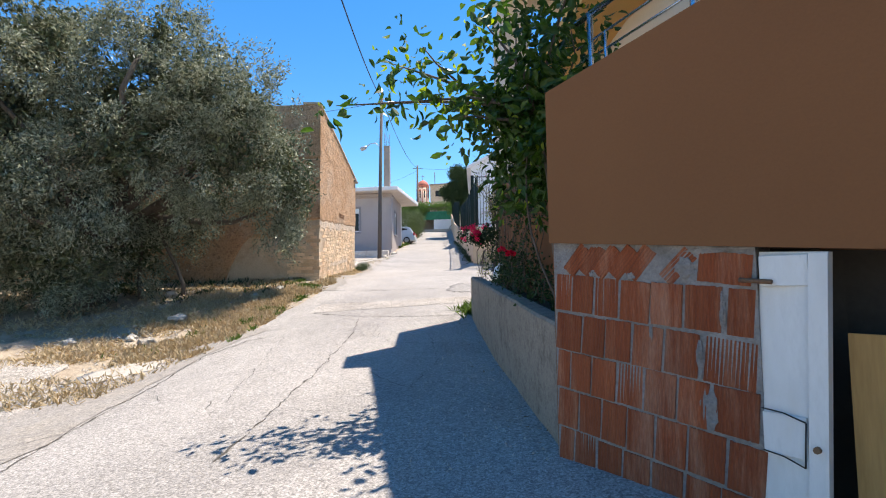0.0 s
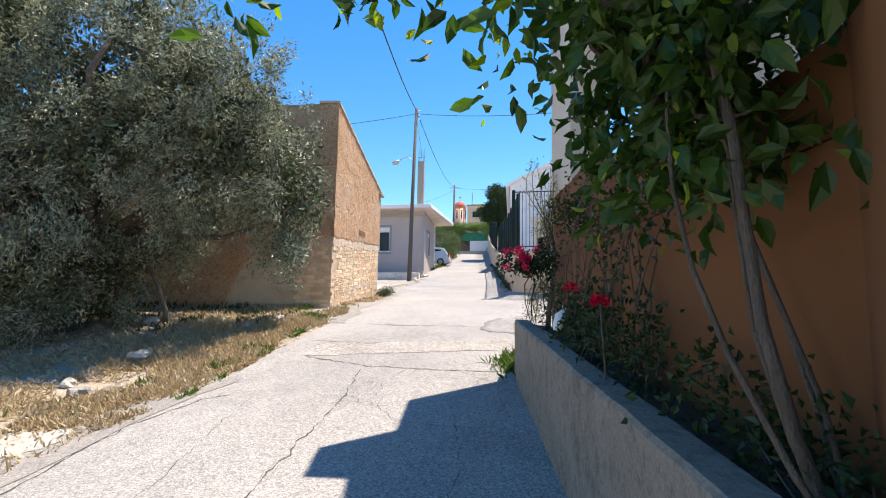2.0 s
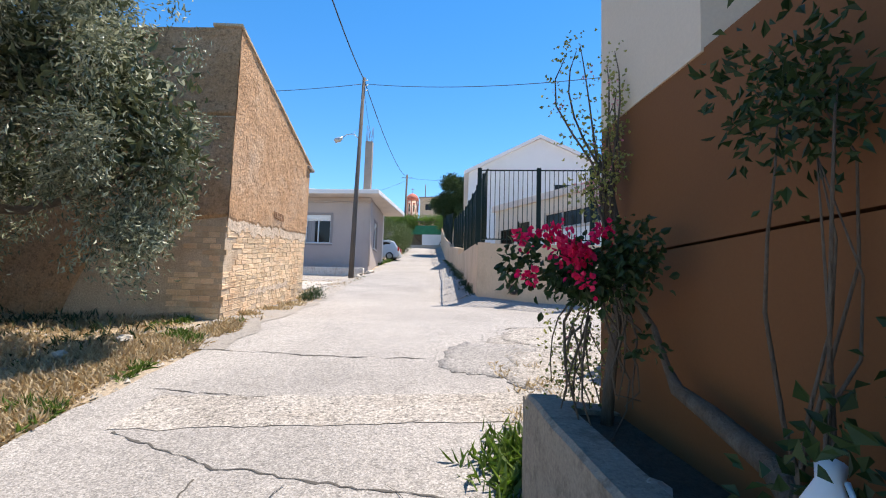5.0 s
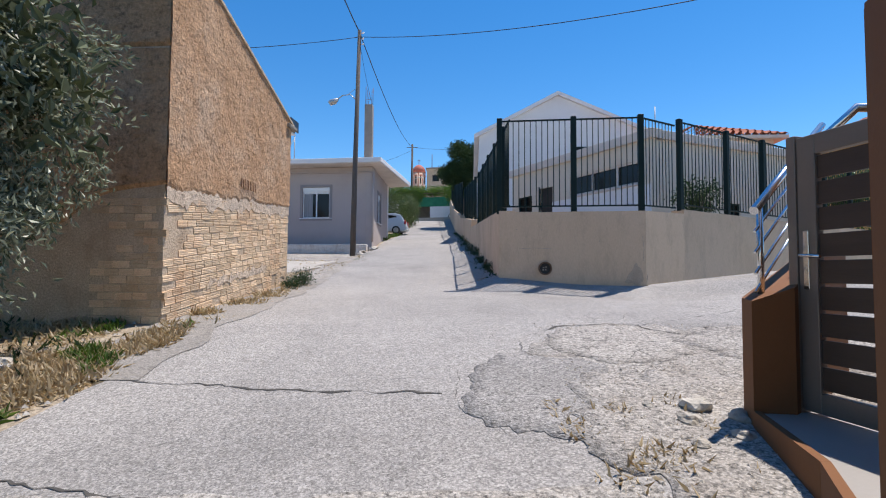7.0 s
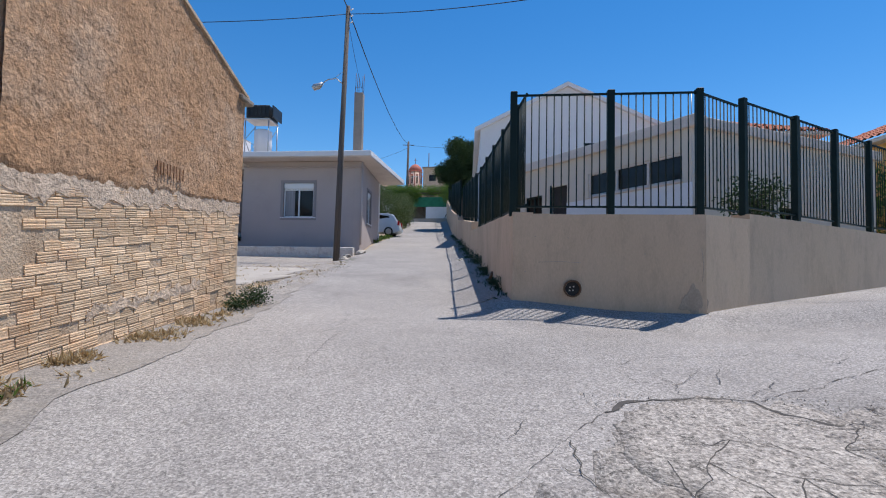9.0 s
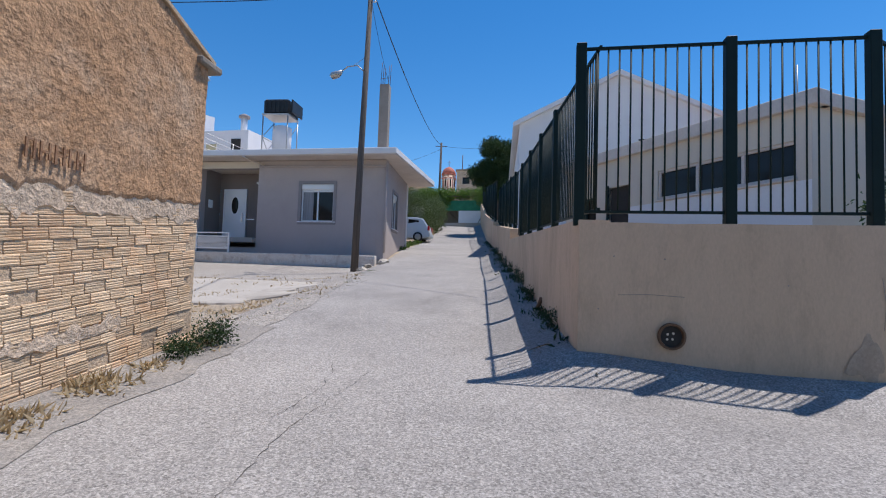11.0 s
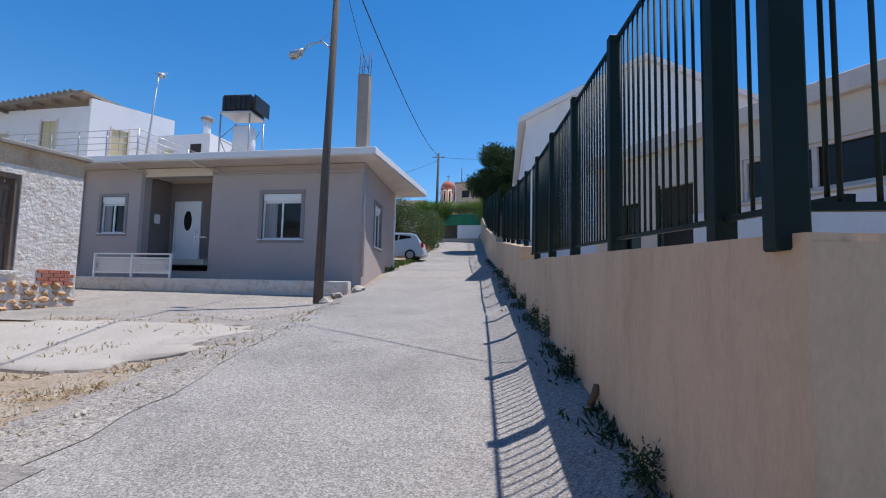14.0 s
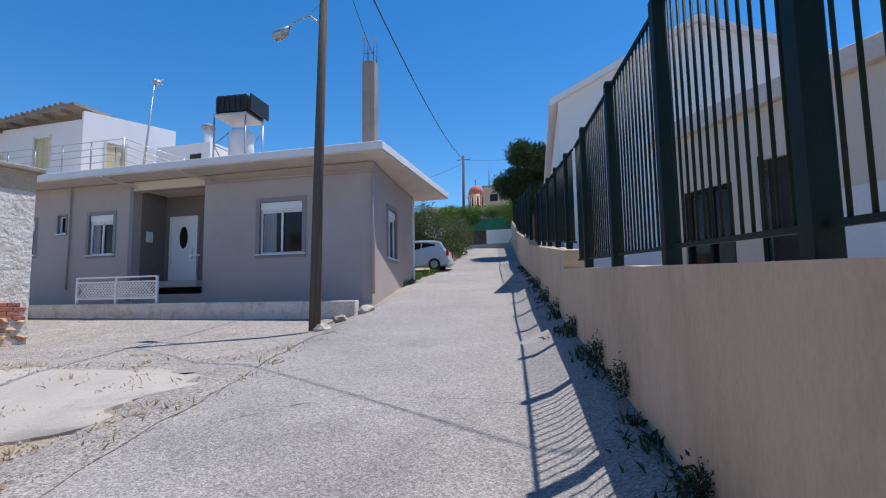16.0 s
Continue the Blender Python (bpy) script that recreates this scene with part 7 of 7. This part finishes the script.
# ---- olive tree ----
M["olive_leaf"] = leaf_mat("olive_leaf", (0.06, 0.076, 0.038), (0.41, 0.42, 0.3), trans=0.17, rough=0.42)
# darker copy of the olive leaf: the crown's inner shade as colour
M["olive_shade"] = leaf_mat("olive_shade_leaf", (0.06, 0.075, 0.035), (0.13, 0.15, 0.075), trans=0.05, rough=0.6)
rng = np.random.default_rng(77)
olive = empty("olive_tree", "large old olive tree with dense grey-green foliage", "tree", (-9.6, 12.2, 0.5))
gz = ground(-9.6, 12.2)
part("trunk", tube([(-9.6, 12.2, gz - 0.2), (-9.5, 12.15, gz + 0.5), (-9.3, 12.0, gz + 1.2), (-9.0, 11.9, gz + 2.0)], [0.42, 0.3, 0.26, 0.24], 12), "bark", olive)
LOBES = [((-11.0, 12.8, 2.7), (2.2, 1.3, 1.2)), ((-8.4, 11.2, 5.9), (2.2, 2.0, 1.9)), ((-6.3, 12.0, 5.0), (1.9, 1.7, 1.7)), ((-5.0, 12.6, 4.7), (1.25, 1.3, 1.5)), ((-4.75, 12.9, 4.0), (0.9, 1.0, 1.15)),
         ((-6.2, 11.3, 6.3), (1.5, 1.4, 1.2)), ((-10.2, 10.6, 5.3), (2.0, 2.0, 2.1)), ((-9.3, 10.0, 6.9), (1.7, 1.6, 1.4)), ((-12.2, 10.4, 5.2), (2.0, 2.0, 2.3)),
         ((-11.2, 9.2, 6.6), (1.9, 1.7, 1.7)), ((-7.7, 10.6, 4.7), (1.4, 1.3, 1.1)), ((-9.8, 9.4, 3.9), (1.6, 1.4, 1.3)), ((-7.2, 11.0, 7.3), (1.0, 1.0, 0.9)), ((-5.6, 12.3, 6.0), (0.9, 0.9, 0.8)), ((-13.5, 9.6, 4.0), (1.6, 1.5, 1.8)), ((-11.6, 9.0, 3.3), (1.4, 1.2, 1.1)), ((-9.9, 11.6, 3.5), (1.6, 1.2, 1.0)), ((-12.6, 11.4, 2.9), (1.7, 1.2, 1.2)), ((-10.8, 8.6, 7.9), (1.8, 1.5, 1.1)), ((-13.6, 8.8, 6.6), (1.7, 1.5, 1.8)),
         ((-8.7, 13.2, 3.1), (1.5, 0.9, 1.0)), ((-8.7, 12.3, 2.5), (0.9, 0.8, 1.2)), ((-8.9, 10.9, 2.3), (1.1, 0.8, 1.3)), ((-10.1, 11.6, 1.7), (1.2, 0.8, 1.0)), ((-7.4, 13.5, 3.9), (1.3, 0.8, 0.8)), ((-9.7, 10.9, 2.7), (1.7, 1.0, 1.2)), ((-11.8, 10.4, 2.4), (1.8, 1.1, 1.4)), ((-7.4, 11.6, 5.6), (1.6, 1.4, 1.5))]
tips, outs = [], []
for c, r in LOBES:
    k = int(95 * (r[0] * r[1] * r[2]) ** (2 / 3))
    pts = blob_points(rng, c, r, k, 0.72)
    nz = np.array([noise.noise(Vector(p) * 1.5) for p in pts])
    pts = pts[(nz > 0.0) & ((pts[:, 0] < -4.6) | (pts[:, 1] < 11.5))]
    d = (pts - np.array(c)) / np.array(r)
    tips.append(pts)
    outs.append(d * 0.6)
tips, outs = np.concatenate(tips), np.concatenate(outs)
for i, (c, r) in enumerate(LOBES):
    part("limb", tube(bent(rng, (-9.05, 11.9, gz + 1.8), c, 6, 0.06), [0.15, 0.12, 0.1, 0.08, 0.06, 0.045, 0.02], 7), "bark", olive)
low = [(-4.9, 12.7, 3.0), (-5.1, 12.8, 3.3), (-4.7, 12.9, 3.2), (-5.4, 12.5, 3.4), (-8.3, 9.9, 3.0), (-8.8, 9.8, 2.9), (-7.9, 10.2, 3.2), (-6.7, 11.4, 3.5)]
extra = np.repeat(np.array(low), 9, 0) + rng.normal(size=(72, 3)) * np.array((0.22, 0.22, 0.3))
tips = np.concatenate([tips, extra])
outs = np.concatenate([outs, np.tile((0, 0, -0.8), (72, 1))])
per = 95
pos = np.repeat(tips, per, 0)
line = rng.random((len(pos), 1)) * 0.55
sprig = outs + rng.normal(size=outs.shape) * 0.5
sprig[:, 2] -= 0.15
sprig /= np.linalg.norm(sprig, axis=1, keepdims=True)
pos = pos + np.repeat(sprig, per, 0) * (line - 0.2) + rng.normal(size=pos.shape) * 0.1
way = np.repeat(sprig, per, 0) + rng.normal(size=pos.shape) * 0.6
leaf_mesh("crown", pos, way, rng.uniform(0.06, 0.115, len(pos)), 0.32, "olive_leaf", olive)
# large dark leaves added inside each lobe to block light and deepen shade
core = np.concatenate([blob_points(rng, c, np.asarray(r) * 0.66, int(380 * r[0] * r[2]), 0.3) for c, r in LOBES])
leaf_mesh("crown_shade", core, rng.normal(size=core.shape), rng.uniform(0.13, 0.24, len(core)), 0.4, "olive_shade", olive, "added inner foliage, coloured darker as the crown's shade")
# shade-side stems and roots near the wall
for k, (x, y) in enumerate(((-8.6, 12.6), (-9.4, 12.3), (-7.6, 12.8))):
    part("sucker", tube(bent(rng, (x, y, ground(x, y) - 0.1), (x + rng.normal() * 0.6, y - 0.6, 3.4), 5, 0.05), [0.06, 0.05, 0.045, 0.04, 0.03, 0.02], 6), "bark", olive)

# ---- pine behind the fence ----
M["pine_leaf"] = leaf_mat("pine_needles", (0.018, 0.04, 0.012), (0.055, 0.09, 0.03), trans=0.15, rough=0.7)
pine = empty("pine_tree", "dark rounded pine crown above the fence", "tree", (-1.2, 53.0, 5.8))
part("trunk", tube([(-1.2, 53, 5.0), (-1.25, 53, 9.0), (-1.3, 53, 12.5)], [0.25, 0.2, 0.1], 8), "bark", pine)
PLB = [((-1.1, 53, 11.9), (1.7, 1.7, 1.4)), ((-2.3, 53, 11.1), (1.2, 1.2, 0.9)), ((0.2, 53, 11.5), (1.4, 1.4, 1.3)), ((-1.4, 52.6, 12.9), (1.2, 1.2, 0.75)), ((-0.6, 53, 10.3), (1.5, 1.4, 0.8)), ((-1.2, 53, 9.7), (0.8, 0.8, 0.5))]
tips = np.concatenate([blob_points(rng, c, r, 210, 0.65) for c, r in PLB])
tips = tips[np.array([noise.noise(Vector(p) * 1.3) for p in tips]) > -0.1]
pos, way = twig_leaves(rng, tips, 60, 0.15, -0.4)
leaf_mesh("crown", pos, way, rng.uniform(0.12, 0.22, len(pos)), 0.34, "pine_leaf", pine)
for c, r in PLB:
    part("limb", tube(bent(rng, (-1.25, 53, 9.5), c, 4, 0.05), [0.1, 0.08, 0.06, 0.05, 0.03], 6), "bark", pine)

# ---- bushes, car and the end of the lane ----
M["bush_leaf"] = leaf_mat("bush_leaf", (0.035, 0.06, 0.022), (0.125, 0.16, 0.06), trans=0.3)
M["vine_leaf"] = leaf_mat("vine_leaf", (0.05, 0.1, 0.025), (0.14, 0.21, 0.05), trans=0.4)


def thicket(label, blobs, n, material, seed, size=(0.08, 0.16), per=26, name="bush"):
    rng = np.random.default_rng(seed)
    b = blobs[0][0]
    ob = empty(name, label, "bush", (b[0], b[1], ground(b[0], b[1])))
    tips = np.concatenate([blob_points(rng, c, r, int(n * (r[0] * r[2]) / (blobs[0][1][0] * blobs[0][1][2])), 0.7) for c, r in blobs])
    for k in range(7):
        t = tips[rng.integers(len(tips))]
        part("stem", tube(bent(rng, (b[0] + rng.normal() * 0.4, b[1], ground(b[0], b[1]) - 0.1), t, 4, 0.05), [0.05, 0.04, 0.03, 0.02, 0.01], 5), "bark", ob)
    pos, way = twig_leaves(rng, tips, per, 0.16, 0.0)
    leaf_mesh("leaves", pos, way, rng.uniform(size[0], size[1], len(pos)), 0.4, material, ob)
    return ob


thicket("dense grey-green roadside bush beside the car", [((-7.9, 51.0, 7.5), (1.8, 1.7, 1.8)), ((-9.6, 51.0, 7.7), (1.6, 1.6, 1.9)), ((-6.9, 53.5, 7.6), (1.1, 1.5, 1.6)), ((-8.4, 52.0, 9.0), (1.3, 1.3, 1.0))], 330, "bush_leaf", 81)
thicket("dry tangled bush at the lane's edge", [((-6.6, 56.0, 8.2), (0.9, 1.3, 1.4)), ((-6.9, 59.0, 8.8), (0.9, 1.3, 1.4))], 150, "bush_leaf", 82)
thicket("vine growing over a pergola", [((-5.0, 67.0, 11.75), (3.2, 1.4, 0.45)), ((-8.5, 67.0, 11.5), (2.0, 1.4, 0.8)), ((-2.2, 66.0, 11.8), (1.5, 1.4, 0.7)), ((-7.0, 66.5, 11.2), (0.9, 1.0, 0.9))], 260, "vine_leaf", 83, (0.1, 0.2), name="vine")
thicket("bright green shrub behind the wall", [((-2.4, 63.0, 11.0), (1.1, 1.2, 1.0))], 150, "vine_leaf", 84, (0.1, 0.18))
perg = empty("pergola", "dark timber pergola posts under the vine", "pergola", (-5.5, 67, 8))
for x in (-8.6, -6.9, -5.2, -3.6):
    part("post", tube([(x, 66.5, 8.2), (x, 66.5, 11.5)], 0.07, 6), "grey_wood", perg)
part("beam", obar((-9.0, 66.5, 11.45), (-2.6, 66.5, 11.6), 0.12, 0.14), "grey_wood", perg)
M["net"] = mat("green_netting", (0.02, 0.16, 0.08), (0.04, 0.24, 0.13), 2, 0.8, 0.4, 15, grain=0.25)
tagged(part("green_net", slab([(-6.9, 66.2), (-2.9, 65.8), (-2.9, 65.84), (-6.9, 66.24)], 9.95, lambda x, y: 11.1 + 0.1 * math.sin(x * 3)), "net"), "green shade netting on the pergola", "net")
tagged(part("end_wall", slab([(-5.3, 64.5), (-2.7, 64.2), (-2.7, 64.5), (-5.3, 64.8)], 7.4, 9.75), "white_wall"), "white wall closing the lane's far end", "wall", kind="structure")
tagged(part("end_step", slab([(-6.8, 62.8), (-3.0, 62.0), (-3.0, 62.6), (-6.8, 63.4)], 7.0, 8.3), "concrete_pad"), "pale concrete kerb at the lane's end", "kerb", kind="structure")
tagged(part("shed", slab([(-8.4, 68.2), (-3.2, 68.0), (-3.2, 71), (-8.4, 71)], 7.0, 10.9), "grey_wood"), "dark timber shed below the vine", "shed")
# brown concrete house, church, far houses
bh = empty("concrete_house", "unplastered tan concrete house on the hill", "house", (-3.5, 90, 11))
BF = Frame((-7.8, 88.0), (3.5, 86.0))
bw = (0.9, 2.0, 16.8, 17.8)
part("wall", BF.wall(0, BF.len, 8.0, 18.8, 0.3, [bw, (2.7, 3.1, 12.5, 15.2)]), "stucco_pale", bh)
part("side_wall", slab([(-7.8, 88.3), (-7.5, 88.3), (-7.5, 95), (-7.8, 95)], 8.0, 18.8), "stucco_pale", bh)
part("roof", slab([(-7.95, 87.85), (3.6, 85.8), (3.6, 95), (-7.95, 95)], 18.8, 18.98), "raw_concrete", bh)
part("window", BF.box(bw[0], bw[1], -0.2, -0.15, bw[2], bw[3]), "glass", bh, "dark window")
part("window", BF.box(2.7, 3.1, -0.2, -0.15, 12.5, 15.2), "dark", bh, "dark doorway")
part("window", BF.box(5.5, 7.0, 0.002, 0.03, 16.6, 17.6), "glass", bh, "dark window")
part("rod", tube([(-7.0, 88.4, 18.9), (-7.0, 88.4, 21.2)], 0.06, 5), "rebar", bh)
M["church_red"] = mat("brick_red_trim", (0.42, 0.13, 0.09), (0.5, 0.17, 0.12), 1, 0.85, 0.2, 20, grain=0.1)
M["church_cream"] = mat("cream_church_render", (0.62, 0.44, 0.33), (0.68, 0.5, 0.39), 1, 0.85, 0.2, 20, grain=0.08)
ch = empty("church", "small domed church in cream with red trim", "church", (-14, 120, 13))
cx, cy = -12.2, 118.0
R = 1.35
part("drum", tube([(cx, cy, 16.0), (cx, cy, 24.3)], R, 16), "church_cream", ch)
part("dome", tube([(cx, cy, 24.3), (cx, cy, 24.9), (cx, cy, 25.4), (cx, cy, 25.75), (cx, cy, 25.95)], [R * 1.1, R, R * 0.75, R * 0.42, 0.06], 16), "church_red", ch, "red tiled dome")
part("cornice", tube([(cx, cy, 24.15), (cx, cy, 24.32)], R * 1.13, 16), "church_red", ch)
for k in range(16):
    a = 2 * math.pi * k / 16
    d = Vector((math.cos(a), math.sin(a), 0))
    if k % 2:
        part("window", obar(Vector((cx, cy, 21.6)) + d * R, Vector((cx, cy, 23.2)) + d * R, 0.3, 0.08), "dark", ch)
        part("arch", obar(Vector((cx, cy, 23.25)) + d * R, Vector((cx, cy, 23.55)) + d * R, 0.5, 0.12), "church_red", ch)
    else:
        part("pilaster", obar(Vector((cx, cy, 20.5)) + d * R, Vector((cx, cy, 24.1)) + d * R, 0.16, 0.12), "church_red", ch)
part("cross", tube([(cx, cy, 25.9), (cx, cy, 27.2)], 0.05, 5), "rebar", ch)
part("cross_arm", tube([(cx - 0.35, cy, 26.8), (cx + 0.35, cy, 26.8)], 0.05, 5), "rebar", ch)
part("nave", box(-19.5, -9.5, 119.5, 130, 10, 19.6), "church_cream", ch)
part("nave_roof", slab([(-20, 119.3), (-9.2, 119.3), (-9.2, 130), (-20, 130)], 19.6, lambda x, y: 19.9 + 0.25 * (5.4 - abs(x + 14.6))), "church_red", ch)
for x, y, w, h, m, lab in ((-27, 105, 7, 18.6, "church_cream", "far cream house on the hillside"), (-21, 112, 5, 20.6, "stucco_pale", "far tan house on the hillside"), (-34, 100, 7, 17.0, "white_wall", "far white house on the hillside"), (-17.5, 98, 5, 17.2, "white_wall", "far white house on the hillside")):
    hh = empty("house", lab, "house", (x, y, 10), "far houses on the hillside")
    part("wall", box(x, x + w, y, y + 7, 8, h), m, hh)
    part("roof", box(x - 0.2, x + w + 0.2, y - 0.2, y + 7.2, h, h + 0.2), "roof_concrete", hh)
    for k in range(2):
        wx = x + 1.0 + k * (w - 3.0)
        part("window", box(wx, wx + 1.0, y - 0.03, y - 0.002, h - 2.2, h - 0.9), "glass", hh)
tagged(part("garden_wall", slab([(-14.0, 56), (-9.5, 55.0), (-9.5, 55.3), (-14.0, 56.3)], 5.5, 8.2), "raw_concrete"), "grey garden wall behind the bushes", "wall", kind="structure")


# ---- parked car: a small silver hatchback seen from its flank ----
def car_mats():
    M["car_paint"] = mat("silver_car_paint", (0.5, 0.56, 0.6), (0.52, 0.58, 0.62), 1, 0.28, 0.0, 50, metal=0.15, grain=0.02)
    M["tyre"] = mat("black_rubber", (0.015, 0.015, 0.015), (0.02, 0.02, 0.02), 3, 0.85, 0.2, 40)
    M["tail_red"] = mat("red_tail_lamp", (0.4, 0.01, 0.01), (0.45, 0.015, 0.015), 3, 0.2, 0.0)


car_mats()
CX, CY, CZ = -5.45, 46.0, ground(-6.4, 46.0)
car = empty("car", "parked silver hatchback beside the house", "car", (CX - 2, CY, CZ))
side = [(0.0, 0.42), (0.03, 0.62), (0.1, 0.95), (0.42, 1.42), (0.75, 1.5), (1.6, 1.52), (2.35, 1.45), (3.05, 1.0), (3.85, 0.85), (4.05, 0.6), (4.05, 0.3), (3.7, 0.22), (0.3, 0.22), (0.02, 0.3)]
bm = bmesh.new()
layers = []
for v, pinch in ((-0.86, 0.0), (-0.8, 0.035), (0.8, 0.035), (0.86, 0.0)):
    layers.append([bm.verts.new((CX - u, CY + (v if z < 0.95 else v * 0.86), CZ + z + (pinch if z > 0.9 else 0.0))) for u, z in side])
for l0, l1 in zip(layers, layers[1:]):
    for k in range(len(side)):
        bm.faces.new((l0[k], l1[k], l1[(k + 1) % len(side)], l0[(k + 1) % len(side)]))
bm.faces.new(layers[0])
bm.faces.new(layers[-1][::-1])
bmesh.ops.recalc_face_normals(bm, faces=bm.faces[:])
bmesh.ops.bevel(bm, geom=[e for e in bm.edges if e.calc_face_angle(0) > 0.3], offset=0.03, segments=2, affect="EDGES")
body = part("body", bm, "car_paint", car)


def flank(pts, material, name, parent, label="", out=0.012):
    bm = bmesh.new()
    f = [bm.verts.new((CX - u, CY - (0.86 if z < 0.95 else 0.86 * 0.86 + (1.5 - z) * 0.02) - out + (0.0 if z < 0.95 else -0.0), CZ + z)) for u, z in pts]
    bm.faces.new(f)
    bmesh.ops.recalc_face_normals(bm, faces=bm.faces[:])
    if bm.faces[:][0].normal.y > 0:
        bmesh.ops.reverse_faces(bm, faces=bm.faces[:])
    return part(name, bm, material, parent, label)


flank([(0.62, 1.0), (0.72, 1.34), (1.35, 1.42), (1.4, 1.0)], "glass", "side_window", body, "dark side window")
flank([(1.46, 1.0), (1.44, 1.42), (2.25, 1.36), (2.75, 1.0)], "glass", "side_window", body, "dark side window")
bm = bmesh.new()
hexa(bm, [(CX - 0.12, CY - 0.6, CZ + 1.0), (CX - 0.4, CY - 0.6, CZ + 1.4), (CX - 0.4, CY + 0.6, CZ + 1.4), (CX - 0.12, CY + 0.6, CZ + 1.0), (CX - 0.08, CY - 0.6, CZ + 1.02), (CX - 0.37, CY - 0.6, CZ + 1.42), (CX - 0.37, CY + 0.6, CZ + 1.42), (CX - 0.08, CY + 0.6, CZ + 1.02)])
part("rear_window", bm, "glass", body, "dark rear window")
for v in (-0.72, 0.72):
    part("tail_light", box(CX - 0.12, CX + 0.0, CY + v - 0.12, CY + v + 0.12, CZ + 0.72, CZ + 1.0, bevel=0.02), "tail_red", body, "red tail light")
part("bumper", box(CX - 0.1, CX + 0.05, CY - 0.8, CY + 0.8, CZ + 0.32, CZ + 0.58, bevel=0.04), "car_paint", car)
for u in (0.72, 3.3):
    for v in (-0.8, 0.8):
        s = -1 if v < 0 else 1
        wh = part("wheel", tube([(CX - u, CY + v - 0.1, CZ + 0.3), (CX - u, CY + v + 0.1, CZ + 0.3)], 0.3, 20), "tyre", car)
        part("rim", tube([(CX - u, CY + v + s * 0.1, CZ + 0.3), (CX - u, CY + v + s * 0.115, CZ + 0.3)], [0.2, 0.17], 16), "galv", wh)

# ---- bricks of the old wall, last ----
lay_bricks(OF, old, OF.len - 0.02, 1.62, 3.6, 5, missing=0.025)
OS_end = Frame((OX - 1.7, OY0), (OX, OY0))
lay_bricks(OS_end, old, 1.7, 1.3, 3.3, 6, u_min=0.72, missing=0.12, rise=0.0)
